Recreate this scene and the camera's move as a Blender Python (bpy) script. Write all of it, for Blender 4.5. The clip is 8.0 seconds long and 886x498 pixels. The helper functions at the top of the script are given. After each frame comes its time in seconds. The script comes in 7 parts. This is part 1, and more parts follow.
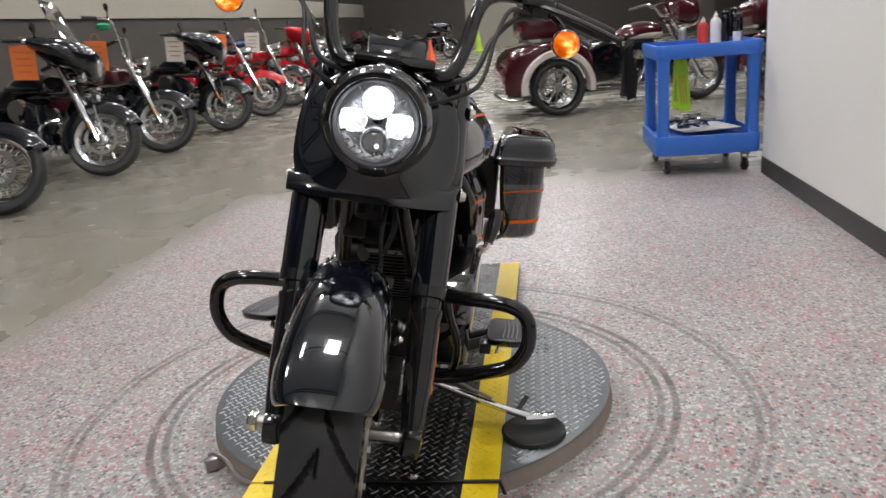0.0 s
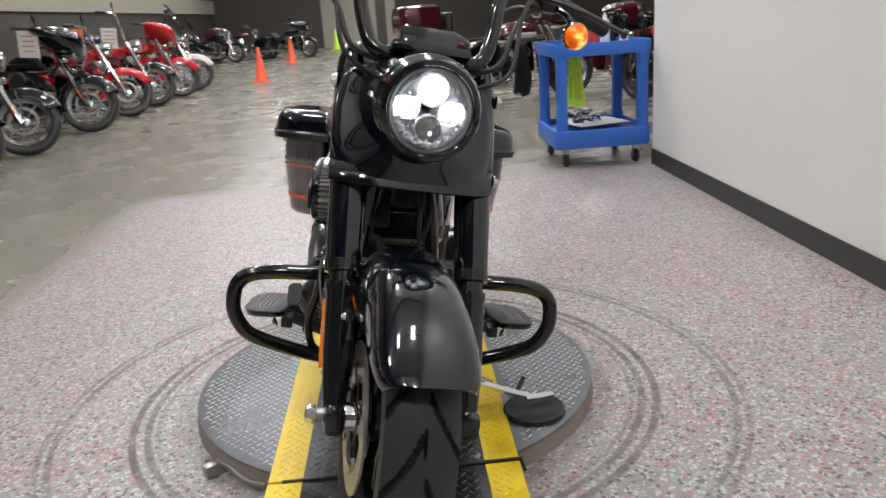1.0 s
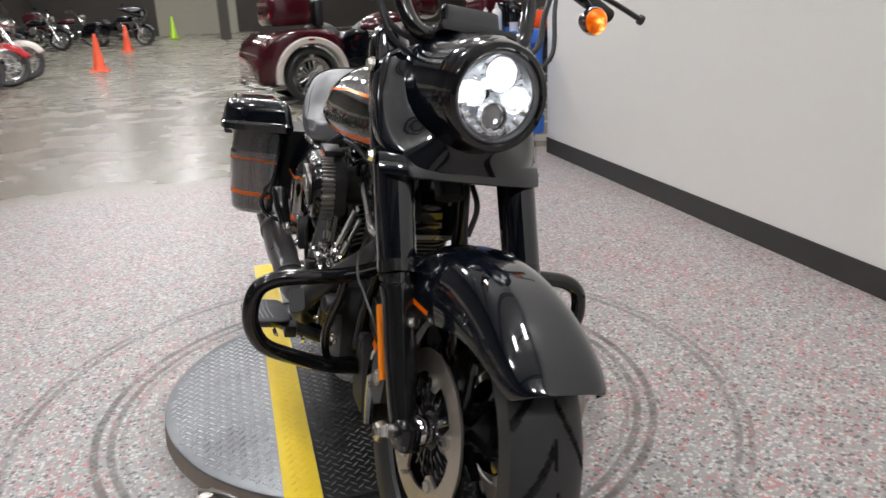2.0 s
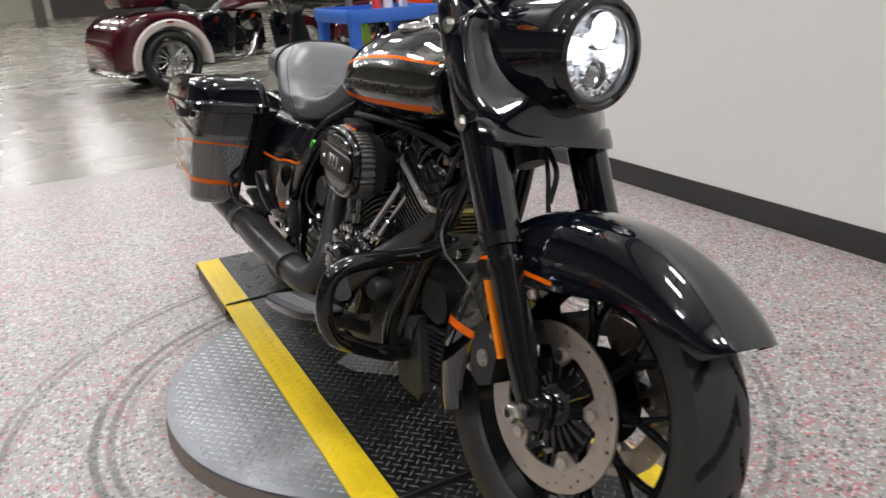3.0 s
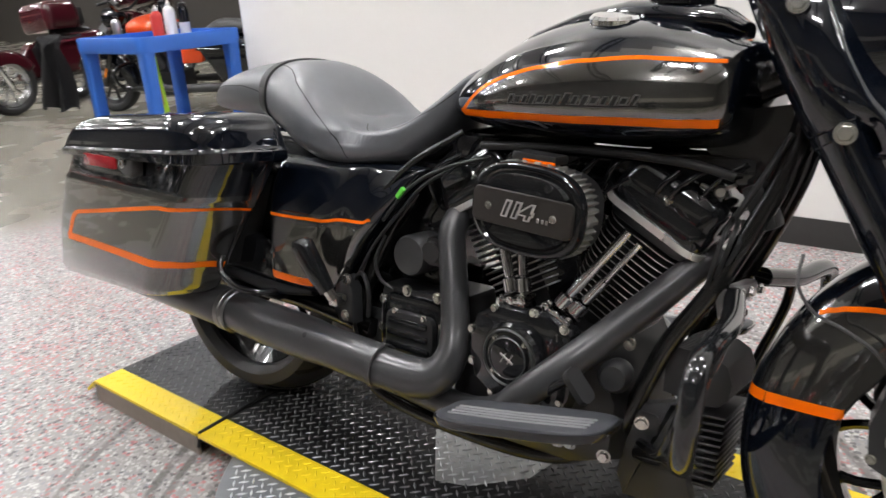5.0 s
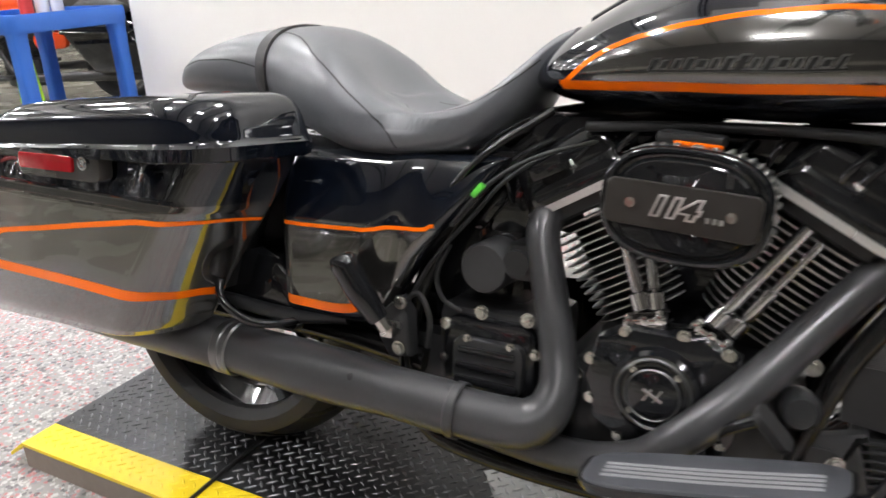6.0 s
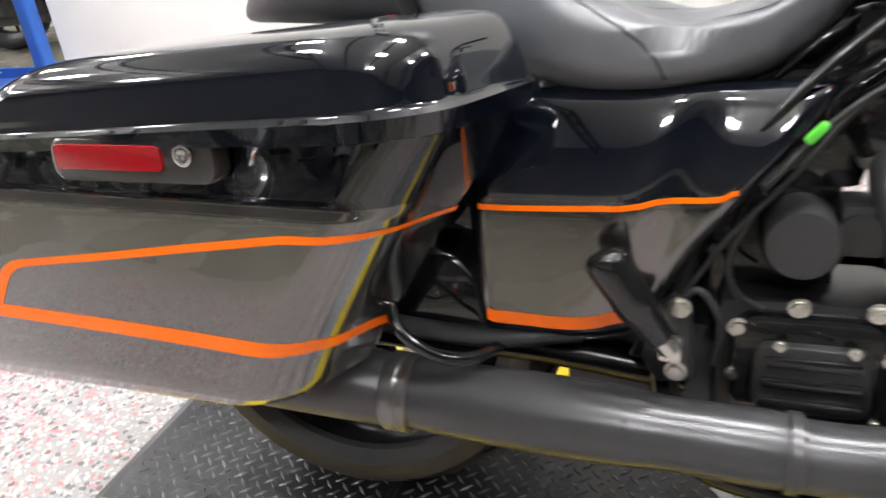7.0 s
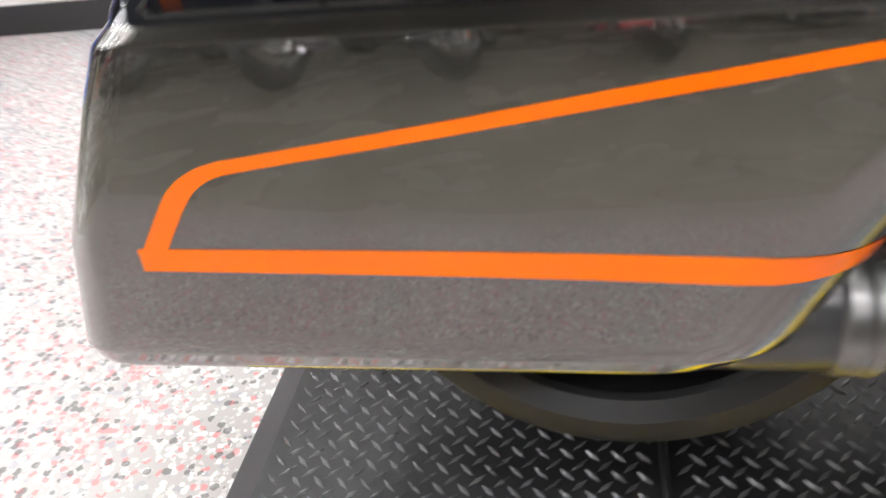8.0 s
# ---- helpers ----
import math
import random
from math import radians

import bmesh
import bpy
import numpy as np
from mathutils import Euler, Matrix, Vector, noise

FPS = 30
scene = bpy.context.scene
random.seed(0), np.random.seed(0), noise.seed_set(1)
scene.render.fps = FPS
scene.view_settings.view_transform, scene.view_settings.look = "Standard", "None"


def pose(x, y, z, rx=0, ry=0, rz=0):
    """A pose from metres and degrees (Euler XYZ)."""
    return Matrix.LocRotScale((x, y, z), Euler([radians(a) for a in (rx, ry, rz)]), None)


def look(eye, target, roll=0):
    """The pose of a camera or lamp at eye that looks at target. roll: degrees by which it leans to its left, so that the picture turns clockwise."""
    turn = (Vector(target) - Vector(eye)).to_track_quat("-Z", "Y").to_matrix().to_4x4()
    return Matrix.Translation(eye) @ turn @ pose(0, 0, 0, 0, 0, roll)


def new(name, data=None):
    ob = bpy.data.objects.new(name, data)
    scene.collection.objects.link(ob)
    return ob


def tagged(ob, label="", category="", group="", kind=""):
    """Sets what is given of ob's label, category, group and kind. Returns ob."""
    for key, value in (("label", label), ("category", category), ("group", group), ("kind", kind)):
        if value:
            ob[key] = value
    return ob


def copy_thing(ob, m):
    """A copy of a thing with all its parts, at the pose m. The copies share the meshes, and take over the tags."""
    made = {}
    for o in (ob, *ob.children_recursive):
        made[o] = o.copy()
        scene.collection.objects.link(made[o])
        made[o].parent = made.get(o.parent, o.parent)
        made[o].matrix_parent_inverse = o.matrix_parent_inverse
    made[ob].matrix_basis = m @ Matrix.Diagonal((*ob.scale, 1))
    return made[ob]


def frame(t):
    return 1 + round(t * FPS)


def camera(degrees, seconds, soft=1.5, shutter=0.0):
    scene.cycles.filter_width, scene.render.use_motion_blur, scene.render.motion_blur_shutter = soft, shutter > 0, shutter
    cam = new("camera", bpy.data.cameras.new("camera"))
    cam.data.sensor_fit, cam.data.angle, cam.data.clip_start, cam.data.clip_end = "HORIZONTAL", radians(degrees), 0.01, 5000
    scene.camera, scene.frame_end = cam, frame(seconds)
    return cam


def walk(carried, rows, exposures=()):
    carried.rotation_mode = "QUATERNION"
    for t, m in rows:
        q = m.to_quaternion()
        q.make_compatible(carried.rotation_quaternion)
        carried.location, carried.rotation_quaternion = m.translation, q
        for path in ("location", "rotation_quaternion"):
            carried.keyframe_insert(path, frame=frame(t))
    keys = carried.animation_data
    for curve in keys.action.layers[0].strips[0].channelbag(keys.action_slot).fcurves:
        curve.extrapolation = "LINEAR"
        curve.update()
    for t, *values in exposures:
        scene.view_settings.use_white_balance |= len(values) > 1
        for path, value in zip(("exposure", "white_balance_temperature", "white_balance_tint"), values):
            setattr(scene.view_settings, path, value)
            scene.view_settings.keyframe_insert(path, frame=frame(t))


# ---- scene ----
cam = camera(59.7, 8.0, shutter=0.4)
PATH = [
    (0, (0.441, -1.285, 1.135), (0.176, 0.618, 0.578), -4.8),
    (0.5, (0.251, -1.339, 1.14), (0.179, 0.576, 0.568), -4.5),
    (1, (0.054, -1.336, 1.144), (0.158, 0.574, 0.56), -3.9),
    (1.2, (-0.022, -1.306, 1.148), (0.159, 0.597, 0.558), -3.7),
    (2.3, (-0.481, -1.11, 1.143), (0.137, 0.678, 0.497), -2.3),
    (2.5, (-0.576, -1.073, 1.148), (0.123, 0.68, 0.486), -2.3),
    (3, (-0.753, -0.92, 1.121), (0.103, 0.753, 0.435), -3.2),
    (3.5, (-0.889, -0.683, 1.12), (0.135, 0.886, 0.42), -3.8),
    (4, (-1.034, -0.447, 1.112), (0.124, 1.028, 0.416), -4.8),
    (4.5, (-1.172, -0.196, 1.117), (0.143, 1.152, 0.444), -4.7),
    (4.7, (-1.191, -0.086, 1.107), (0.179, 1.208, 0.437), -4.6),
    (5.8, (-1.161, 0.439, 1.032), (0.46, 1.397, 0.358), -2.6),
    (6, (-1.133, 0.545, 1.03), (0.5, 1.458, 0.323), -3.2),
    (6.5, (-1.076, 0.86, 1.014), (0.591, 1.602, 0.203), -4.6),
    (7, (-0.930, 1.129, 0.988), (0.709, 1.803, 0.075), -7.1),
    (7.5, (-0.833, 1.368, 0.925), (0.811, 1.959, -0.048), -9.4),
    (7.8, (-0.784, 1.54, 0.869), (0.824, 2.092, -0.183), -10.1),
    (8, (-0.746, 1.694, 0.823), (0.86, 2.071, -0.307), -8.3),
]
walk(cam, [(t, look(eye, target, roll)) for t, eye, target, roll in PATH],
     [(0, 0.06), (3.0, 0.10), (4.0, 0.30), (4.5, 0.42), (6.0, 0.80), (6.5, 0.92), (7.0, 1.10), (7.5, 1.22), (8.0, 1.26)])

# ---- light ----
world = bpy.data.worlds.new("world")
world.use_nodes = True
scene.world = world
world.node_tree.nodes["Background"].inputs[0].default_value = (0.5, 0.52, 0.55, 1)
world.node_tree.nodes["Background"].inputs[1].default_value = 0.02
LAMP = 76.0          # strength of the ceiling panels

# ---- mesh helpers ----
def V(*a):
    return Vector(a)


def rings_to(bm, rings, caps=True, closed=False):
    """Skins rings of equal length into bm."""
    rows = [[bm.verts.new(p) for p in ring] for ring in rings]
    n = len(rows[0])
    pairs = list(zip(rows, rows[1:])) + ([(rows[-1], rows[0])] if closed else [])
    for a, b in pairs:
        for i in range(n):
            j = (i + 1) % n
            bm.faces.new((a[i], a[j], b[j], b[i]))
    if caps and not closed:
        bm.faces.new(rows[0][::-1])
        bm.faces.new(rows[-1])
    return bm


def frame_of(d):
    d = d.normalized()
    side = d.cross(V(0, 0, 1)) if abs(d.z) < 0.95 else d.cross(V(0, 1, 0))
    side.normalize()
    return side, side.cross(d).normalized()


def cyl(bm, a, b, r, r2=None, seg=16, caps=True):
    a, b = Vector(a), Vector(b)
    s, u = frame_of(b - a)
    r2 = r if r2 is None else r2
    ring = lambda c, q: [c + (s * math.cos(k * math.tau / seg) + u * math.sin(k * math.tau / seg)) * q for k in range(seg)]
    return rings_to(bm, [ring(a, r), ring(b, r2)], caps)


def lathe(bm, profile, origin, axis, seg=48, caps=False):
    """profile: rows of (radius, distance along the axis)."""
    origin, axis = Vector(origin), Vector(axis).normalized()
    s, u = frame_of(axis)
    rings = [[origin + axis * h + (s * math.cos(k * math.tau / seg) + u * math.sin(k * math.tau / seg)) * r for k in range(seg)] for r, h in profile]
    return rings_to(bm, rings, caps)


def smooth_path(pts, steps=6):
    pts = [Vector(p) for p in pts]
    if len(pts) < 3:
        return pts
    ext = [2 * pts[0] - pts[1], *pts, 2 * pts[-1] - pts[-2]]
    out = []
    for i in range(1, len(ext) - 2):
        p0, p1, p2, p3 = ext[i - 1:i + 3]
        for k in range(steps):
            t = k / steps
            out.append(0.5 * (2 * p1 + (p2 - p0) * t + (2 * p0 - 5 * p1 + 4 * p2 - p3) * t * t + (3 * p1 - p0 - 3 * p2 + p3) * t ** 3))
    return out + [pts[-1]]


def tube(bm, pts, r, seg=12, steps=6, flat=1.0):
    """A swept tube through pts; r: one radius, or one for each point."""
    path = smooth_path(pts, steps)
    rs = np.interp(np.linspace(0, 1, len(path)), np.linspace(0, 1, len(pts)), r) if isinstance(r, (list, tuple)) else [r] * len(path)
    d = (path[1] - path[0]).normalized()
    s, u = frame_of(d)
    rings = []
    for i, p in enumerate(path):
        nd = (path[min(i + 1, len(path) - 1)] - path[max(i - 1, 0)]).normalized()
        q = d.rotation_difference(nd)
        s, u, d = q @ s, q @ u, nd
        rings.append([p + (s * math.cos(k * math.tau / seg) + u * math.sin(k * math.tau / seg) * flat) * rs[i] for k in range(seg)])
    return rings_to(bm, rings)


def box(bm, c, size, bevel=0.0, m=None, seg=2):
    tmp = bmesh.new()
    bmesh.ops.create_cube(tmp, size=1.0)
    bmesh.ops.scale(tmp, vec=size, verts=tmp.verts)
    if bevel:
        bmesh.ops.bevel(tmp, geom=tmp.edges[:], offset=bevel, segments=seg, affect="EDGES", profile=0.6)
    mat = Matrix.Translation(c) @ (m if m is not None else Matrix())
    bmesh.ops.transform(tmp, matrix=mat, verts=tmp.verts)
    add(bm, tmp)
    return bm


def add(bm, other):
    vs = {v: bm.verts.new(v.co) for v in other.verts}
    for f in other.faces:
        g = bm.faces.new([vs[v] for v in f.verts])
        g.material_index = f.material_index
    other.free()


def rounded(w, h, r, n=5):
    """A rounded rectangle's outline, w by h, anticlockwise."""
    out = []
    for cx, cy, a0 in ((w / 2 - r, h / 2 - r, 0), (-w / 2 + r, h / 2 - r, 90), (-w / 2 + r, -h / 2 + r, 180), (w / 2 - r, -h / 2 + r, 270)):
        for k in range(n + 1):
            a = radians(a0 + 90 * k / n)
            out.append((cx + r * math.cos(a), cy + r * math.sin(a)))
    return out


def slab(bm, outline, place, depth, inset=0.0):
    """Extrudes a 2D outline: place(a, b, c) gives the 3D point, c runs 0..depth; the far end is inset for a soft edge."""
    n = len(outline)
    ca, cb = sum(p[0] for p in outline) / n, sum(p[1] for p in outline) / n
    shrink = lambda q: [(ca + (a - ca) * q, cb + (b - cb) * q) for a, b in outline]
    size = max(max(abs(a - ca), abs(b - cb)) for a, b in outline)
    levels = [(1, 0), (1, depth - inset)]
    if inset:
        levels += [(1 - 0.3 * inset / size, depth - 0.3 * inset), (1 - inset / size, depth)]
    rings_to(bm, [[Vector(place(a, b, c)) for a, b in shrink(q)] for q, c in levels])
    return bm


def part(name, bm, material, parent=None, label="", smooth=38, m=None, calc=True):
    """Links a bmesh as ONE mesh object, under a thing or part if given."""
    if m is not None:
        bmesh.ops.transform(bm, matrix=m, verts=bm.verts)
    if calc:
        bmesh.ops.recalc_face_normals(bm, faces=bm.faces)
    me = bpy.data.meshes.new(name)
    bm.to_mesh(me)
    bm.free()
    for mt in material if isinstance(material, (list, tuple)) else [material]:
        me.materials.append(mt)
    if smooth:
        me.polygons.foreach_set("use_smooth", [True] * len(me.polygons))
        me.set_sharp_from_angle(angle=radians(smooth))
    ob = new(name, me)
    if parent is not None:
        ob.parent = parent
    if label:
        tagged(ob, label)
    return ob


def thing(name, label, category, m=None, group="", kind=""):
    """An Empty that stands for one thing and parents its parts."""
    ob = new(name)
    ob.empty_display_size = 0.1
    if m is not None:
        ob.matrix_basis = m
    return tagged(ob, label, category, group, kind)


def mesh_of(fn, *a, **k):
    bm = bmesh.new()
    fn(bm, *a, **k)
    return bm


def on_surface(bm):
    from mathutils.bvhtree import BVHTree
    bmesh.ops.recalc_face_normals(bm, faces=bm.faces)
    bm.normal_update()
    return BVHTree.FromBMesh(bm)


def stripe(bm, tree, pts, width, lift=0.0005, steps=8):
    """A painted stripe laid on a surface along pts; width: one, or one for each point."""
    path = smooth_path(pts, steps) if steps > 1 else [Vector(p) for p in pts]
    rows = []
    for i, p in enumerate(path):
        t = (path[min(i + 1, len(path) - 1)] - path[max(i - 1, 0)]).normalized()
        hit, n, _, _ = tree.find_nearest(p)
        w = float(np.interp(i / (len(path) - 1), np.linspace(0, 1, len(pts)), width)) if isinstance(width, (list, tuple)) else width
        side = n.cross(t).normalized() * w / 2
        row = []
        for q in (-1, 0, 1):
            h2, n2, _, _ = tree.find_nearest(hit + side * q)
            row.append(bm.verts.new(h2 + n2 * lift))
        rows.append(row)
    for a, b in zip(rows, rows[1:]):
        for k in (0, 1):
            bm.faces.new((a[k], a[k + 1], b[k + 1], b[k]))


# ---- materials ----
class Nodes:
    def __init__(self, name):
        self.mat = bpy.data.materials.new(name)
        self.mat.use_nodes = True
        self.tree = self.mat.node_tree
        self.bsdf = self.tree.nodes["Principled BSDF"]
        co = self.tree.nodes.new("ShaderNodeTexCoord")
        self.obj = co.outputs["Object"]

    def add(self, kind, **inputs):
        n = self.tree.nodes.new(kind)
        for k, v in inputs.items():
            self.put(n.inputs[k.replace("_", " ")], v)
        return n

    def put(self, socket, v):
        if isinstance(v, bpy.types.NodeSocket):
            self.tree.links.new(v, socket)
        else:
            socket.default_value = v

    def noise(self, scale, detail=3, rough=0.55, vec=None):
        n = self.add("ShaderNodeTexNoise", Scale=scale, Detail=detail, Roughness=rough)
        self.put(n.inputs["Vector"], vec or self.obj)
        return n.outputs["Fac"]

    def ramp(self, fac, stops):
        n = self.add("ShaderNodeValToRGB", Fac=fac)
        el = n.color_ramp.elements
        while len(el) < len(stops):
            el.new(0.5)
        for e, (p, c) in zip(el, stops):
            e.position = p
            e.color = (*c, 1) if isinstance(c, (list, tuple)) else (c, c, c, 1)
        return n.outputs["Color"]

    def mix(self, fac, a, b, kind="MIX"):
        n = self.tree.nodes.new("ShaderNodeMix")
        n.data_type, n.blend_type = "RGBA", kind
        self.put(n.inputs[0], fac)
        self.put(n.inputs[6], a if not isinstance(a, tuple) else (*a, 1))
        self.put(n.inputs[7], b if not isinstance(b, tuple) else (*b, 1))
        return n.outputs[2]

    def math(self, op, a, b=0.0, c=0.0):
        n = self.tree.nodes.new("ShaderNodeMath")
        n.operation = op
        for s, v in zip(n.inputs, (a, b, c)):
            self.put(s, v)
        return n.outputs[0]

    def bump(self, height, strength=0.2, distance=0.002):
        n = self.add("ShaderNodeBump", Height=height, Strength=strength, Distance=distance)
        self.put(self.bsdf.inputs["Normal"], n.outputs["Normal"])

    def set(self, **inputs):
        for k, v in inputs.items():
            self.put(self.bsdf.inputs[k.replace("_", " ")], v)
        return self


def paint(name, color, rough=0.06, metal=0.0, coat=1.0, dust=0.05, spec=0.1, coat_ior=1.5):
    """Glossy vehicle paint with a clear coat, light dust and faint swirls."""
    n = Nodes(name)
    col = color
    col = n.mix(n.noise(3.0), color, tuple(c * 1.15 + 0.0006 for c in color))
    d = n.math("MULTIPLY", n.noise(9.0, 5, 0.65), dust)
    n.set(Base_Color=n.mix(d, col, (0.25, 0.24, 0.22)), Metallic=metal, Coat_Weight=coat, Coat_Roughness=0.03, Coat_IOR=coat_ior, Specular_IOR_Level=spec)
    n.put(n.bsdf.inputs["Roughness"], n.math("ADD", n.math("MULTIPLY", n.noise(14.0, 4), 0.08), rough))
    return n.mat


def plain(name, color, rough=0.5, metal=0.0, grain=40.0, vary=0.15, bump=0.0, rvary=0.12, spec=0.5):
    """A surface with grain and patches of wear."""
    n = Nodes(name)
    a, b = n.noise(grain, 4), n.noise(grain / 9, 3)
    f = n.math("ADD", n.math("MULTIPLY", a, 0.5), n.math("MULTIPLY", b, 0.5))
    n.set(Base_Color=n.mix(f, tuple(c * (1 - vary) for c in color), tuple(min(1, c * (1 + vary) + 0.0008) for c in color)), Metallic=metal)
    n.put(n.bsdf.inputs["Roughness"], n.math("ADD", n.math("MULTIPLY", b, rvary), max(0.0, rough - rvary / 2)))
    n.set(Specular_IOR_Level=spec)
    if bump:
        n.bump(a, bump, 0.001)
    return n.mat


def glow(name, color, strength):
    n = Nodes(name)
    n.set(Base_Color=(*color, 1), Emission_Color=(*color, 1), Emission_Strength=strength)
    return n.mat


def clear(name, color=(1, 1, 1), rough=0.02):
    n = Nodes(name)
    n.set(Base_Color=(*color, 1), Transmission_Weight=1.0, Roughness=rough, IOR=1.45)
    return n.mat


BLACK = paint("gloss_black_paint", (0.0018, 0.0030, 0.0062), dust=0.003, coat_ior=1.62)
CHAR = paint("charcoal_metallic_paint", (0.090, 0.088, 0.083), rough=0.12, metal=0.88, dust=0.004, coat_ior=1.85)
ORANGE = paint("orange_stripe_paint", (0.86, 0.145, 0.002), rough=0.2, dust=0.0, coat=0.45)
SATIN = plain("satin_black_metal", (0.020, 0.0205, 0.0215), 0.32, 0.0, 60, 0.2, 0.03, spec=0.5)
POWDER = plain("black_powder_coat", (0.014, 0.014, 0.014), 0.5, 0.0, 300, 0.25, 0.12)
EXHAUST = plain("matt_black_exhaust", (0.046, 0.046, 0.048), 0.30, 0.15, 120, 0.25, 0.03, spec=0.6)
GLOSSM = paint("gloss_black_metal", (0.006, 0.0064, 0.0075), rough=0.12, dust=0.010)
RUBBER = plain("tyre_rubber", (0.022, 0.0225, 0.0235), 0.5, 0.0, 90, 0.3, 0.15)
SOFTRUB = plain("soft_black_rubber", (0.018, 0.018, 0.0185), 0.5, 0.0, 150, 0.25, 0.1, spec=0.35)
CHROME = plain("chrome", (0.75, 0.75, 0.76), 0.06, 1.0, 30, 0.05, 0.0, 0.06)
STEEL = plain("brushed_steel", (0.42, 0.40, 0.38), 0.32, 1.0, 220, 0.2, 0.05)
DISC = plain("brake_disc_steel", (0.64, 0.60, 0.55), 0.34, 1.0, 350, 0.15, 0.05)
ALU = plain("cut_fin_aluminium", (0.72, 0.71, 0.70), 0.30, 0.85, 120, 0.12)
# much darker than the rubber: shade of the grooves put into the colour
GROOVE_SHADE = plain("tyre_groove_shade", (0.003, 0.003, 0.003), 0.8, 0.0, 90, 0.2)
ZINC = plain("zinc_bolt", (0.62, 0.61, 0.57), 0.25, 1.0, 100, 0.15)
SEAT = plain("grey_black_vinyl", (0.098, 0.103, 0.113), 0.36, 0.0, 420, 0.25, 0.16, 0.06, spec=0.8)
SEAM = plain("seat_thread", (0.02, 0.02, 0.02), 0.7, 0.0, 300)


def amber_lit():
    """The filament and the reflector's facets shine unevenly through the moulded lens."""
    n = Nodes("amber_lamp_lit")
    f = n.noise(46.0, 2, 0.5)
    n.set(Base_Color=(0.7, 0.13, 0.004, 1), Roughness=0.15)
    n.put(n.bsdf.inputs["Emission Color"], n.ramp(f, [(0.45, (0.85, 0.12, 0.002)), (0.58, (1.0, 0.26, 0.01)), (0.68, (1.0, 0.62, 0.16))]))
    s = n.add("ShaderNodeMapRange", Value=f, From_Min=0.40, From_Max=0.68, To_Min=0.22, To_Max=1.35)
    n.put(n.bsdf.inputs["Emission Strength"], s.outputs[0])
    return n.mat


AMBER_ON = amber_lit()
AMBER = plain("amber_reflector", (0.75, 0.20, 0.01), 0.15, 0.0, 200, 0.1)
RED_LENS = plain("red_reflector", (0.26, 0.005, 0.009), 0.10, 0.0, 120, 0.15)
def faceted_led():
    """White light broken up by the facets behind the lens."""
    n = Nodes("headlamp_led")
    v = n.add("ShaderNodeTexVoronoi", Scale=95.0, Vector=n.obj)
    pick = n.add("ShaderNodeSeparateColor", Color=v.outputs["Color"])
    n.set(Base_Color=(0.8, 0.82, 0.85, 1), Emission_Color=(0.93, 0.97, 1.0, 1), Roughness=0.1)
    k = n.add("ShaderNodeMapRange", Value=pick.outputs[0], From_Min=0.1, From_Max=0.9, To_Min=0.45, To_Max=3.6)
    n.put(n.bsdf.inputs["Emission Strength"], k.outputs[0])
    return n.mat


LED = faceted_led()
LED_DIM = plain("projector_glass", (0.30, 0.31, 0.32), 0.06, 0.7)
LENS = clear("clear_lens")
SILVER = plain("silver_lettering", (0.6, 0.6, 0.6), 0.3, 1.0, 60)
GREENTAG = plain("green_wire_tag", (0.10, 0.55, 0.05), 0.5)
YELLOW = plain("yellow_plate_paint", (0.86, 0.62, 0.010), 0.42, 0.0, 60, 0.14, 0.15)

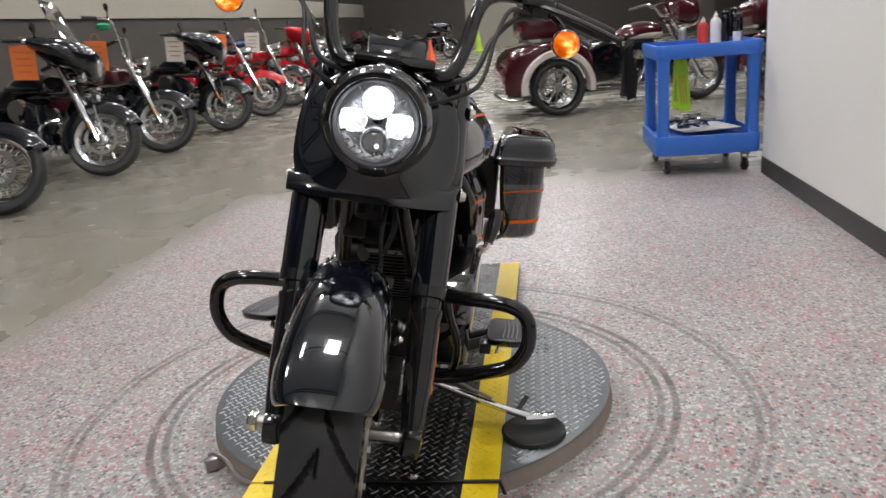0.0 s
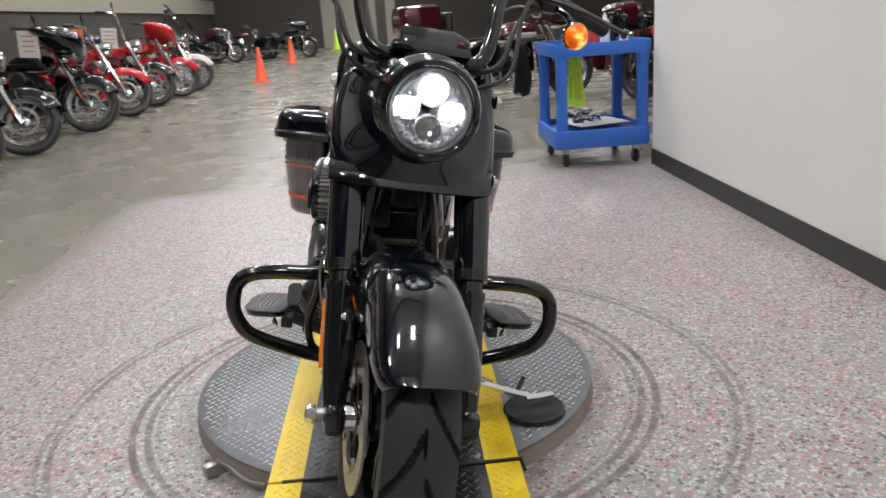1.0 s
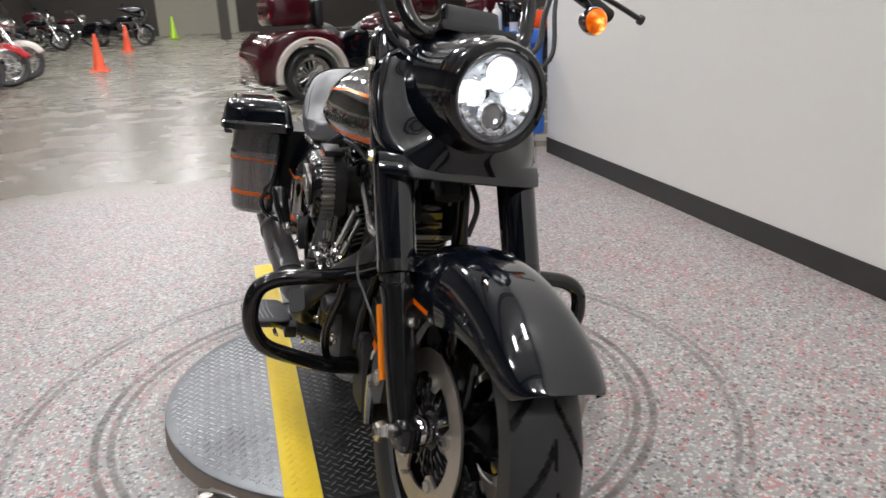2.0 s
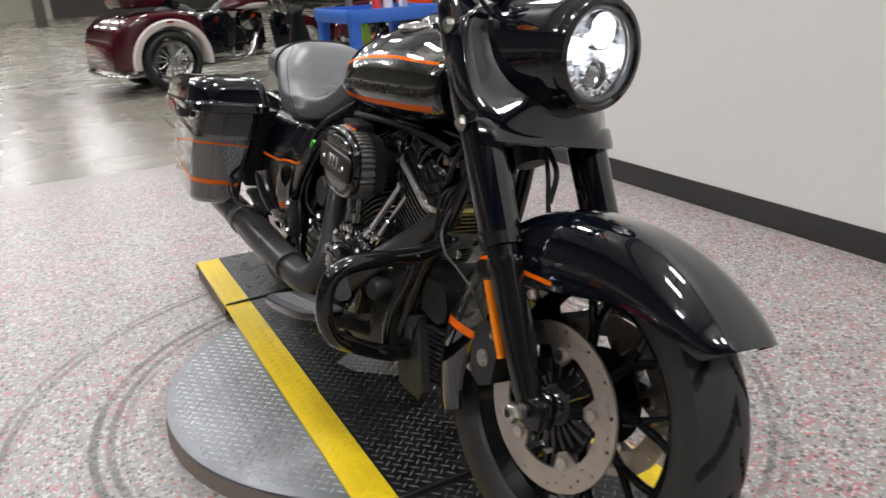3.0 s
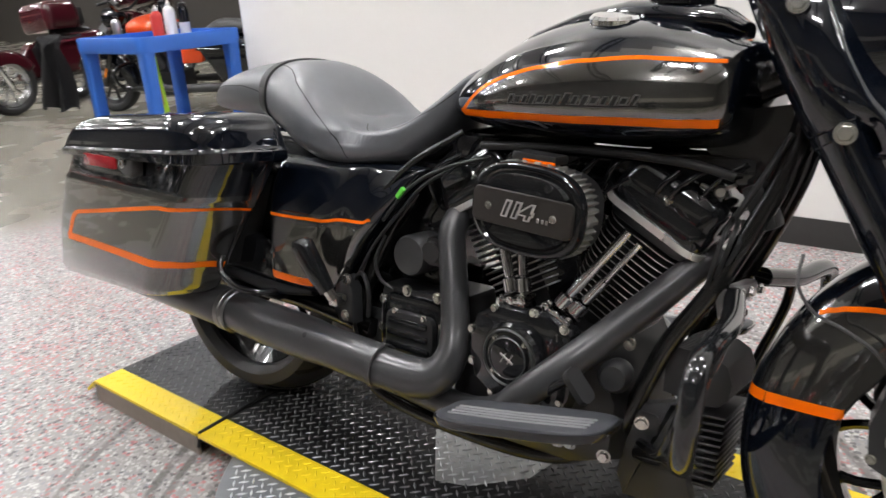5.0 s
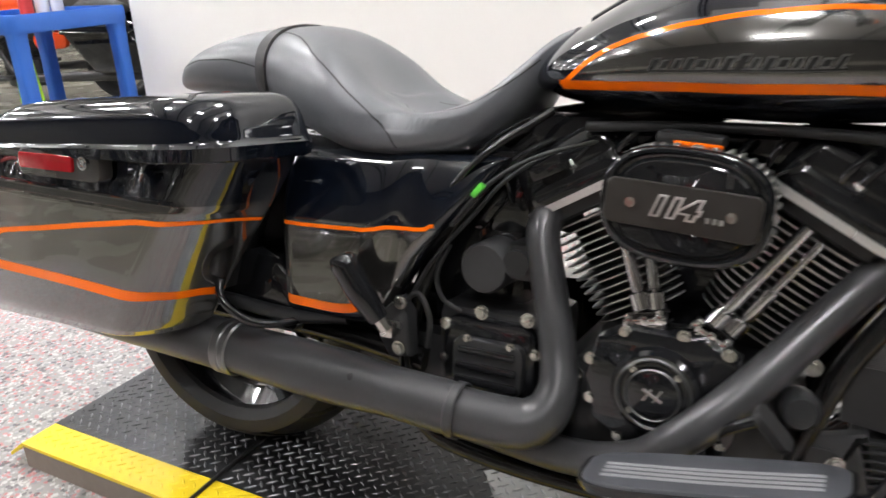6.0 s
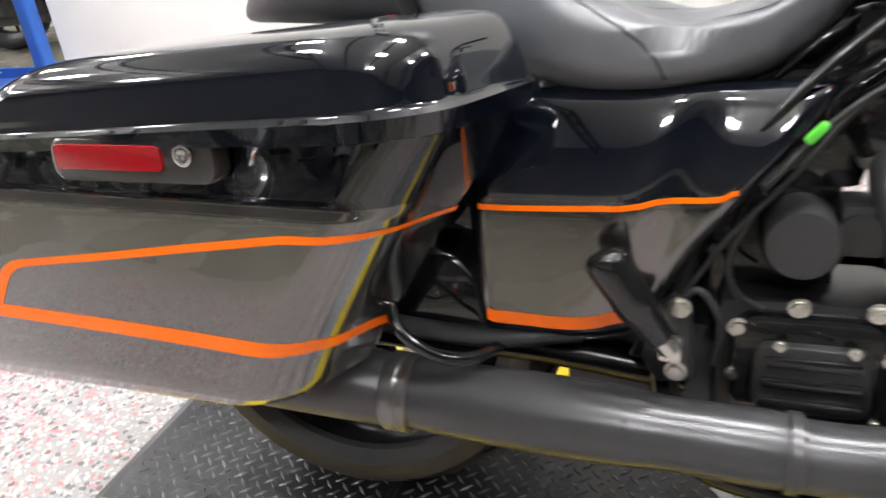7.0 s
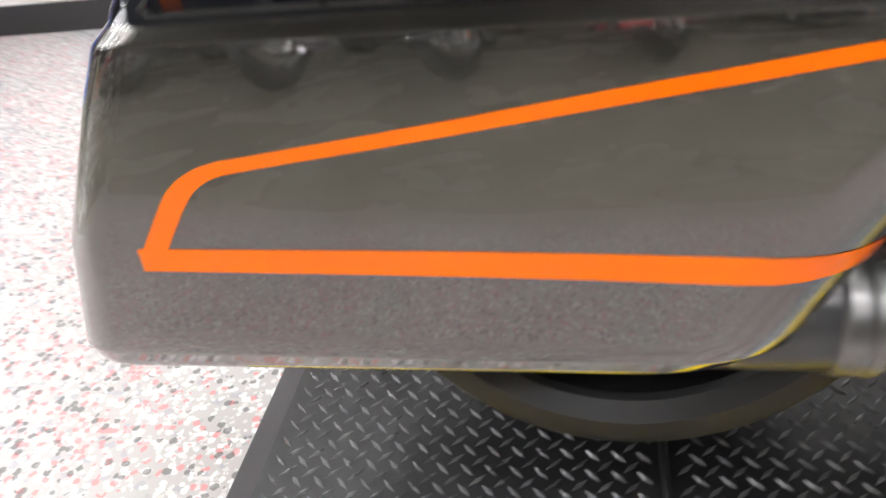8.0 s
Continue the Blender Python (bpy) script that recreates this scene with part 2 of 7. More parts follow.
# ---- setting materials ----
def floor_material():
    n = Nodes("floor_surface")
    sep = n.add("ShaderNodeSeparateXYZ", Vector=n.obj)
    x, y = sep.outputs[0], sep.outputs[1]
    wob = n.math("MULTIPLY", n.math("SUBTRACT", n.noise(1.4, 4), 0.5), 0.08)
    mx = n.add("ShaderNodeMapRange", Value=n.math("ADD", x, wob), From_Min=-1.86, From_Max=-1.66)
    my = n.add("ShaderNodeMapRange", Value=n.math("ADD", y, n.math("MULTIPLY", wob, 1.6)), From_Min=4.35, From_Max=4.0)
    mask = n.math("MULTIPLY", mx.outputs[0], my.outputs[0])
    # flake coating
    big = n.noise(0.9, 4, 0.6)
    base = n.ramp(big, [(0.3, (0.258, 0.250, 0.243)), (0.52, (0.278, 0.266, 0.256)), (0.72, (0.266, 0.268, 0.272))])
    for scale, lo, col in ((74.0, 0.81, (0.20, 0.21, 0.23)), (116.0, 0.68, (0.40, 0.385, 0.375)), (100.0, 0.76, (0.57, 0.56, 0.55)), (96.0, 0.855, (0.46, 0.11, 0.11)), (90.0, 0.86, (0.035, 0.035, 0.04))):
        v = n.add("ShaderNodeTexVoronoi", Scale=scale)
        off = n.add("ShaderNodeMapping", Vector=n.obj)
        off.inputs["Location"].default_value = (scale * 0.37, scale * 0.11, 0)
        n.put(v.inputs["Vector"], off.outputs[0])
        v.inputs["Randomness"].default_value = 1.0
        pick = n.add("ShaderNodeSeparateColor", Color=v.outputs["Color"])
        if col[0] > 0.4 and col[1] < 0.2:      # the red flakes lie in clusters
            gate = n.add("ShaderNodeMapRange", Value=n.noise(2.6, 4, 0.7), From_Min=0.42, From_Max=0.66, To_Min=0.05, To_Max=-0.20)
            level = n.math("SUBTRACT", pick.outputs[0], n.math("ADD", gate.outputs[0], lo))
        else:
            level = n.math("SUBTRACT", pick.outputs[0], lo)
        on = n.math("MULTIPLY", n.math("GREATER_THAN", level, 0.0), n.math("LESS_THAN", v.outputs["Distance"], 0.62))
        base = n.mix(n.math("MULTIPLY", on, 0.70), base, col)
    # worn tyre rings round the turntable, and a darker band along its rim
    dx, dy = n.math("ADD", x, 0.0), n.math("SUBTRACT", y, 0.93)
    rad = n.math("SQRT", n.math("ADD", n.math("MULTIPLY", dx, dx), n.math("MULTIPLY", dy, dy)))
    marks = 0.0
    for r, w, a in ((0.765, 0.016, 0.75), (0.808, 0.017, 0.88), (0.735, 0.011, 0.40), (1.030, 0.016, 0.62), (1.062, 0.013, 0.45), (0.65, 0.040, 0.40)):
        d = n.math("ABSOLUTE", n.math("SUBTRACT", rad, r))
        g = n.add("ShaderNodeMapRange", Value=d, From_Min=w, From_Max=w * 0.35)
        g.interpolation_type = "SMOOTHSTEP"
        broken = n.add("ShaderNodeMapRange", Value=n.noise(3.2 + r * 3, 5, 0.7), From_Min=0.36, From_Max=0.60, To_Min=0.45, To_Max=1.0)
        marks = n.math("MAXIMUM", marks, n.math("MULTIPLY", n.math("MULTIPLY", g.outputs[0], broken.outputs[0]), a))
    base = n.mix(marks, base, (0.07, 0.065, 0.06))
    dirt = n.add("ShaderNodeMapRange", Value=n.noise(1.6, 3, 0.5), From_Min=0.45, From_Max=0.8, To_Min=0.0, To_Max=0.14)
    base = n.mix(dirt.outputs[0], base, (0.24, 0.21, 0.19))
    # bare polished concrete
    con = n.ramp(n.noise(0.7, 3, 0.5), [(0.3, (0.225, 0.210, 0.170)), (0.75, (0.250, 0.236, 0.193))])
    con = n.mix(n.math("MULTIPLY", n.noise(3.5, 2), 0.05), con, (0.20, 0.19, 0.155))
    con = n.mix(n.math("MULTIPLY", n.noise(130.0, 3, 0.7), 0.35), con, (0.16, 0.15, 0.12))
    joint = n.math("LESS_THAN", n.math("ABSOLUTE", n.math("SUBTRACT", n.math("FRACT", n.math("MULTIPLY", n.math("ADD", x, 2.05), 0.22)), 0.5)), 0.0012)
    con = n.mix(n.math("MULTIPLY", joint, 0.6), con, (0.06, 0.055, 0.05))
    n.set(Base_Color=n.mix(mask, con, base))
    rough = n.math("ADD", n.math("MULTIPLY", n.noise(2.0, 2), 0.10), n.math("ADD", n.math("MULTIPLY", mask, 0.12), 0.22))
    n.put(n.bsdf.inputs["Roughness"], n.math("ADD", rough, n.math("MULTIPLY", marks, 0.2)))
    return n.mat


FLOOR = floor_material()
WALL = plain("white_wall_paint", (0.80, 0.79, 0.76), 0.6, 0.0, 30, 0.025, 0.04)
FARWALL = plain("brown_grey_wall_paint", (0.052, 0.046, 0.039), 0.7, 0.0, 8, 0.15)
BAND = plain("beige_wall_panel", (0.36, 0.34, 0.28), 0.6, 0.0, 6, 0.08)
CEIL = plain("pale_roof_deck", (0.66, 0.65, 0.63), 0.8, 0.0, 5, 0.12)
JOIST = plain("dark_joist_paint", (0.05, 0.048, 0.046), 0.6, 0.0, 5, 0.2)
BASEB = plain("black_vinyl_base", (0.028, 0.027, 0.026), 0.5, 0.0, 40, 0.3, 0.1)
TREAD = plain("worn_steel_tread_plate", (0.175, 0.185, 0.197), 0.36, 0.5, 25, 0.3, 0.05, 0.25)
TREADB = plain("black_tread_plate", (0.024, 0.0245, 0.026), 0.34, 0.4, 30, 0.35, 0.05, 0.25)
LUG = plain("bright_worn_lug", (0.74, 0.76, 0.78), 0.30, 0.55, 60, 0.25, 0.0, 0.2)
LUGB = plain("worn_black_lug", (0.17, 0.172, 0.178), 0.28, 0.6, 60, 0.4, 0.0, 0.2)
RIM_DIRT = plain("dusty_turntable_rim", (0.24, 0.20, 0.17), 0.8, 0.0, 35, 0.3, 0.3)
PANEL = glow("lamp_diffuser", (0.985, 0.975, 0.99), LAMP)
LAMPBODY = plain("white_lamp_body", (0.7, 0.7, 0.7), 0.5)


def block(name, lo, hi, mat, label="", bevel=0.0, category="", kind="structure"):
    c = [(a + b) / 2 for a, b in zip(lo, hi)]
    size = [b - a for a, b in zip(lo, hi)]
    ob = part(name, mesh_of(box, (0, 0, 0), size, bevel), mat, None, "", 30)
    ob.matrix_basis = Matrix.Translation(c)
    return tagged(ob, label, category or "wall", "", kind)


# ---- the hall ----
bm = bmesh.new()
bmesh.ops.create_grid(bm, x_segments=2, y_segments=2, size=0.5)
bmesh.ops.transform(bm, matrix=Matrix.Translation((-1.0, 14.0, 0)) @ Matrix.Diagonal((24, 42, 1, 1)), verts=bm.verts)
tagged(part("floor", bm, FLOOR, None, "", 0), "speckled flake coating giving way to polished tan concrete", "floor", "", "structure")
WX, WY, TOP = 1.915, 4.10, 6.2
block("wall_east", (WX, -6.9, 0.0), (WX + 0.16, WY, TOP), WALL, "plain white painted partition wall ending in a corner")
bm = bmesh.new()
box(bm, (WX - 0.005, (WY - 6.9) / 2, 0.057), (0.006, WY + 6.9, 0.114), 0.002)
box(bm, (WX + 0.08, WY + 0.003, 0.057), (0.172, 0.006, 0.114), 0.002)
tagged(part("baseboard", bm, BASEB), "black vinyl cove base along the white wall", "baseboard", "", "structure")
block("wall_south", (-7.4, -7.1, 0.0), (11.0, -6.9, TOP), FARWALL, "brown-grey painted wall closing the hall")
block("wall_west", (-7.4, -7.1, 0.0), (-7.2, 35.0, TOP), FARWALL, "brown-grey wall behind the row of motorcycles")
block("wall_north", (-7.4, 34.0, 0.0), (11.0, 34.2, TOP), FARWALL, "distant brown-grey wall of the hall")
block("wall_far_east", (10.8, -7.1, 0.0), (11.0, 35.0, TOP), FARWALL, "brown-grey wall beyond the trike")
block("ceiling", (-7.4, -7.1, TOP), (11.0, 35.0, TOP + 0.1), CEIL, "pale corrugated roof deck above dark joists", category="ceiling")
block("trim", (-7.195, -6.0, 1.72), (-7.14, 34.0, 2.25), BAND, "beige rail panel along the far wall", category="wall trim")
block("door_1", (-2.6, 33.93, 0.0), (0.6, 33.99, 2.6), BAND, "closed pale beige overhead door", category="door")
block("column", (-0.2, 27.0, 0.0), (0.15, 27.35, TOP), FARWALL, "dark square building column", category="column")
block("column", (4.6, 20.0, 0.0), (4.95, 20.35, TOP), FARWALL, "dark square building column", category="column")


def roof_joist(y):
    bm = bmesh.new()
    for z in (TOP - 0.04, TOP - 0.44):
        box(bm, (-1.0, y, z), (24, 0.06, 0.05))
    for k in range(40):
        a = -13 + k * 0.6
        cyl(bm, (a, y, TOP - 0.43), (a + 0.3, y, TOP - 0.05), 0.014, seg=5)
        cyl(bm, (a + 0.3, y, TOP - 0.05), (a + 0.6, y, TOP - 0.43), 0.014, seg=5)
    ob = part("roof_joist", bm, JOIST, None, "", 30)
    tagged(ob, "dark open-web steel roof joist", "joist", "roof joists", "structure")


for k in range(12):
    roof_joist(-5.2 + 2.6 * k)


def ceiling_lamp():
    ob = thing("ceiling_light", "white fluorescent panel hanging on rods below the roof deck", "ceiling lamp", None, "ceiling lamps")
    part("housing", mesh_of(box, (0, 0, 0.04), (0.22, 0.76, 0.07), 0.01), LAMPBODY, ob)
    part("diffuser", mesh_of(box, (0, 0, -0.005), (0.38, 0.72, 0.02), 0.004), PANEL, ob, "glowing white diffuser")
    for s in (-0.3, 0.3):
        part("hanger", mesh_of(cyl, (0, s, 0.07), (0, s, 0.86), 0.006, seg=6), LAMPBODY, ob)
    return ob


LAMPS = [(x, y) for y in (-4.0, 0.1, 4.2) for x in (0.8, -1.65)] + [(-4.9, 0.1)] \
    + [(x, y) for y in (8.3, 12.4, 16.5, 20.6, 24.7, 28.8) for x in (-4.1, -1.65, 0.8)] + [(x, y) for y in (8.3, 16.5, 24.7) for x in (4.3, 7.4)]
first = ceiling_lamp()
first.matrix_basis = pose(*LAMPS[0], TOP - 0.9)
for x, y in LAMPS[1:]:
    copy_thing(first, pose(x, y, TOP - 0.9))

# ---- turntable and tread plates ----
PZ = 0.062
CX, CY, CR = 0.0, 0.94, 0.617


def lug(bm, x, y, z, a, l=0.021, w=0.0065, h=0.0022):
    """One raised lozenge of the tread pattern."""
    c, s = math.cos(a), math.sin(a)
    base = [bm.verts.new((x + c * p - s * q, y + s * p + c * q, z)) for p, q in ((l / 2, 0), (0, w / 2), (-l / 2, 0), (0, -w / 2))]
    top = [bm.verts.new((x + c * p - s * q, y + s * p + c * q, z + h)) for p, q in ((l / 4, 0), (0, w / 5), (-l / 4, 0), (0, -w / 5))]
    for i in range(4):
        j = (i + 1) % 4
        bm.faces.new((base[i], base[j], top[j], top[i]))
    bm.faces.new(top)


def tread(inside, x0, x1, y0, y1, z, pitch=0.0215):
    """Lozenges on a lattice turned by 45 degrees, each pointing at the middle of its neighbours."""
    bm = bmesh.new()
    q = pitch * math.sqrt(0.5)
    cx, cy = (x0 + x1) / 2, (y0 + y1) / 2
    n = int(((x1 - x0) + (y1 - y0)) / 2 / q) + 2
    for i in range(-n, n + 1):
        for j in range(-n, n + 1):
            x, y = cx + (i - j) * q, cy + (i + j) * q
            if x0 <= x <= x1 and y0 <= y <= y1 and inside(x, y):
                lug(bm, x, y, z, radians(45) if (i + j) % 2 else radians(-45), l=0.027)
    return bm


turntable = thing("turntable", "round steel tread-plate turntable with a dusty rim", "turntable", pose(CX, CY, 0))
bm = bmesh.new()
lathe(bm, [(0.02, 0.052), (CR - 0.004, 0.052), (CR, 0.050), (CR, 0.046)], (0, 0, 0), (0, 0, 1), 96)
part("top_plate", bm, TREAD, turntable, "grey steel tread plate")
part("rim", mesh_of(lathe, [(CR - 0.012, 0.047), (CR - 0.004, 0.044), (CR + 0.004, 0.02), (CR + 0.006, 0.0)], (0, 0, 0), (0, 0, 1), 96), RIM_DIRT, turntable, "dusty worn steel rim")
off = lambda x, y: x * x + y * y < (CR - 0.02) ** 2 and abs(x) > 0.33
tagged(part("tread", tread(off, -CR, CR, -CR, CR, 0.052), LUG, turntable, "", 0), "raised lozenge tread", "", "", "stuff")
bm = bmesh.new()
tube(bm, [(-0.52, -0.40, 0.03), (-0.46, -0.44, 0.035), (-0.40, -0.50, 0.022), (-0.345, -0.535, 0.02)], 0.008, 8)
box(bm, (-0.50, -0.425, 0.02), (0.05, 0.03, 0.035), 0.006, pose(0, 0, 0, 0, 0, 40))
part("latch", bm, STEEL, turntable, "worn steel latch handle at the rim")


def track_section(y0, y1, ramp):
    """A raised black tread-plate section with yellow edges; ramp: -1 or 1 for the sloped end, 0 for none."""
    ob = thing("track_plate", "black tread-plate track with yellow painted edges", "plate", pose(-0.0155, 0, 0, 0, 0, -0.5), "track plates")
    hw, t = 0.3135, PZ
    yy = [y0, y1]
    lip = 0.055
    a, b = y0 + (lip if ramp < 0 else 0), y1 - (lip if ramp > 0 else 0)
    for nm, x0, x1, mat, lab in (("centre_plate", -hw + 0.087, hw - 0.087, TREADB, "black tread plate"), ("edge_strip", -hw, -hw + 0.086, YELLOW, "yellow painted edge"), ("edge_strip", hw - 0.086, hw, YELLOW, "yellow painted edge")):
        bm = bmesh.new()
        prof = [(a, t), (b, t)]
        if ramp > 0:
            prof += [(y1, 0.022)]
        if ramp < 0:
            prof = [(y0, 0.022)] + prof
        top = [(y, z) for y, z in prof]
        bot = [(y, z - 0.008) for y, z in reversed(prof)]
        rings_to(bm, [[V(x0, y, z) for y, z in top + bot], [V(x1, y, z) for y, z in top + bot]])
        part(nm, bm, mat, ob, lab, 20)
    zlo = 0.0 if ramp else 0.051
    for x in (-hw + 0.004, hw - 0.004):
        part("side_flange", mesh_of(box, (x, (a + b) / 2, (t - 0.008 + zlo) / 2), (0.006, b - a, t - 0.008 - zlo)), RIM_DIRT, ob, "dusty grey side flange")
    ins = lambda x, y: abs(x) < hw - 0.090 and a + 0.01 < y < b - 0.01
    tagged(part("tread", tread(ins, -hw + 0.096, hw - 0.096, a + 0.012, b - 0.012, t), LUGB, ob, "", 0), "raised lozenge tread", "", "", "stuff")
    ins2 = lambda x, y: hw - 0.084 < abs(x) < hw - 0.005 and a + 0.01 < y < b - 0.01
    tagged(part("tread", tread(ins2, -hw + 0.012, hw - 0.01, a + 0.012, b - 0.012, t - 0.0008), YELLOW, ob, "", 0), "yellow painted tread", "", "", "stuff")
    return ob


middle = track_section(0.352, 1.606, 0)
track_section(1.614, 2.165, 1)
track_section(-0.24, 0.344, -1)

# worn bare area of the middle plate under the engine
PATCH = [(0.026, 1.124), (-0.128, 1.000), (-0.105, 0.93), (-0.01, 0.835), (0.075, 0.82), (0.125, 0.90), (0.11, 1.03)]
bm = bmesh.new()
rings_to(bm, [[V(x, y, PZ + z) for x, y in PATCH] for z in (0.0003, 0.0009)])
bare = part("bare_patch", bm, plain("bare_bright_steel", (0.52, 0.53, 0.54), 0.35, 0.6, 40, 0.25), middle, "bare worn steel area", 20)


def in_patch(x, y):
    hit = False
    for (x0, y0), (x1, y1) in zip(PATCH, PATCH[1:] + PATCH[:1]):
        if (y0 > y) != (y1 > y) and x < x0 + (x1 - x0) * (y - y0) / (y1 - y0):
            hit = not hit
    return hit


tagged(part("tread", tread(in_patch, -0.234, 0.234, 0.364, 1.594, PZ + 0.0008), LUG, bare, "", 0), "raised lozenge tread", "", "", "stuff")

# cords in the joints between the plates
for y, drop in ((0.348, 1), (1.610, -1)):
    cord = thing("cord", "thin black cord lying in the joint between two plates", "cord", pose(0, y, 0), "cords")
    bm = bmesh.new()
    pts = [(-0.29, 0.0, PZ + 0.002), (-0.1, 0.002, PZ + 0.003), (0.1, -0.002, PZ + 0.003), (0.29, 0.001, PZ + 0.003)]
    pts += [(0.305, 0.0, PZ - 0.002), (0.315, 0.0, 0.03)] if drop > 0 else []
    pts = [(-0.315, 0.004, 0.025), (-0.306, 0.0, PZ - 0.004)] * (drop < 0) + pts
    tube(bm, pts, 0.0045, 8, 5)
    part("cord_body", bm, plain("cord_black", (0.012, 0.012, 0.012), 0.5), cord, "", 60)

# ---- the black motorcycle ----
LEAN_DEG = 8.5
bike = thing("motorcycle", "black touring motorcycle with charcoal panels and orange stripes", "motorcycle",
             Matrix.Translation((-0.04, 0, PZ)) @ pose(0, 0, 0, 0, LEAN_DEG, 0))
# steering: turned to its left about the raked head
RAKE = radians(29.3)
AX = V(0, math.sin(RAKE), math.cos(RAKE))
HEAD = V(0, 0.335, 0.90)
STEER = Matrix.Translation(HEAD) @ Matrix.Rotation(radians(8.5), 4, AX) @ Matrix.Translation(-HEAD)
STEERB = Matrix.Translation((0.028, 0, 0)) @ STEER
STEERN = Matrix.Translation((0.012, 0, 0)) @ STEER
FA = V(0, 0.05, 0.318)          # front axle
RA = V(0, 1.655, 0.325)         # rear axle


def tyre_mesh(c, r, w, seg=480, groove=True, depth=0.007):
    """A tyre as a fine ring whose tread has cut grooves."""
    bm = bmesh.new()
    prof = []
    n = 44 if groove else 20
    for k in range(n + 1):
        s = -1 + 2 * k / n
        x = s * w / 2
        crown = r - 0.30 * w * (abs(s) ** 2.4) * 0.62
        prof.append((x, crown, s))
    wall = [(w / 2 * 1.02, r - 0.045), (w / 2 * 1.0, r - 0.060), (w / 2 * 0.82, r - 0.080), (w / 2 * 0.70, r - 0.084)]
    rings, deep = [], set()
    for k in range(seg):
        a = k * math.tau / seg
        ring = []
        row = [(-x, q, 9) for x, q in reversed(wall)] + prof + [(x, q, 9) for x, q in wall]
        for x, q, s in row:
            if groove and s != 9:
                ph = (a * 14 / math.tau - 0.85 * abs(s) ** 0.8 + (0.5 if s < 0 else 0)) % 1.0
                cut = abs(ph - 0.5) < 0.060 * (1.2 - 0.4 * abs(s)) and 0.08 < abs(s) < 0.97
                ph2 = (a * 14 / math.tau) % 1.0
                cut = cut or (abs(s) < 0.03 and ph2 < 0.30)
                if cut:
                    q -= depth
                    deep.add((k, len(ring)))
            ring.append(c + V(x, q * math.cos(a), q * math.sin(a)))
        rings.append(ring)
    rows = [[bm.verts.new(p) for p in ring] for ring in rings]
    for i in range(seg):
        p, q = rows[i], rows[(i + 1) % seg]
        for j in range(len(p) - 1):
            f = bm.faces.new((p[j], p[j + 1], q[j + 1], q[j]))
            # faces in a groove take the darker colour as painted shade
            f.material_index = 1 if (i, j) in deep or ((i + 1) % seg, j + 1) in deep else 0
    return bm


def wheel(c, r, w, rim_r, parent, m=None, spokes=9, discs=(), name="front_wheel"):
    ob = part(name, mesh_of(lathe, [(0.012, -w * 0.50), (0.034, -w * 0.48), (0.046, -w * 0.28), (0.034, 0.0), (0.046, w * 0.28), (0.034, w * 0.48), (0.012, w * 0.50)], c, (1, 0, 0), 32), SATIN, parent, "black wheel hub", m=m)
    part("tyre", tyre_mesh(c, r, w), [RUBBER, GROOVE_SHADE], ob, "black grooved tyre", 30, m)
    h = w * 0.36
    part("rim", mesh_of(lathe, [(rim_r - 0.028, -h * 0.5), (rim_r + 0.004, -h * 1.0), (rim_r + 0.007, -h * 0.96), (rim_r - 0.012, -h * 0.55), (rim_r - 0.018, 0), (rim_r - 0.012, h * 0.55), (rim_r + 0.007, h * 0.96), (rim_r + 0.004, h * 1.0), (rim_r - 0.028, h * 0.5), (rim_r - 0.030, 0), (rim_r - 0.028, -h * 0.5)], c, (1, 0, 0), 72), GLOSSM, ob, "gloss black rim", m=m)
    for k in range(spokes):
        a = k * math.tau / spokes + 0.2
        bm = bmesh.new()
        P = lambda rad, ang, x=0.0: c + V(x, rad * math.cos(ang), rad * math.sin(ang))
        mid = rim_r * 0.58
        tube(bm, [P(0.04, a), P(mid * 0.6, a), P(mid, a)], [0.013, 0.010, 0.0095], 8, 3)
        for s in (-1, 1):
            tube(bm, [P(mid * 0.98, a), P(rim_r * 0.8, a + s * 0.11), P(rim_r - 0.012, a + s * 0.20)], [0.009, 0.008, 0.0095], 8, 3)
        part("spoke", bm, GLOSSM, ob, m=m)
    for x in discs:
        part("brake_disc", brake_disc(c + V(x, 0, 0)), DISC, ob, "drilled steel brake disc", 25, m)
        inner = x * 0.80
        bm = bmesh.new()
        lathe(bm, [(0.030, inner - 0.004), (0.052, inner - 0.006), (0.086, inner), (0.090, inner + 0.004), (0.030, inner + 0.004)], c, (1, 0, 0), 48)
        part("disc_carrier", bm, GLOSSM, ob, "black ribbed disc carrier", 30, m)
        for k in range(20):
            a = k * math.tau / 20
            part("carrier_rib", mesh_of(tube, [c + V(inner + math.copysign(0.006, x), q * math.cos(a), q * math.sin(a)) for q in (0.036, 0.060, 0.086)], 0.0028, 6, 2), GLOSSM, ob, m=m)
        for k in range(5):
            a = k * math.tau / 5 + 0.35
            p = c + V(x, 0.098 * math.cos(a), 0.098 * math.sin(a))
            part("disc_bolt", mesh_of(cyl, p - V(0.009, 0, 0), p + V(0.009, 0, 0), 0.0115, seg=6), ZINC, ob, m=m)
    return ob


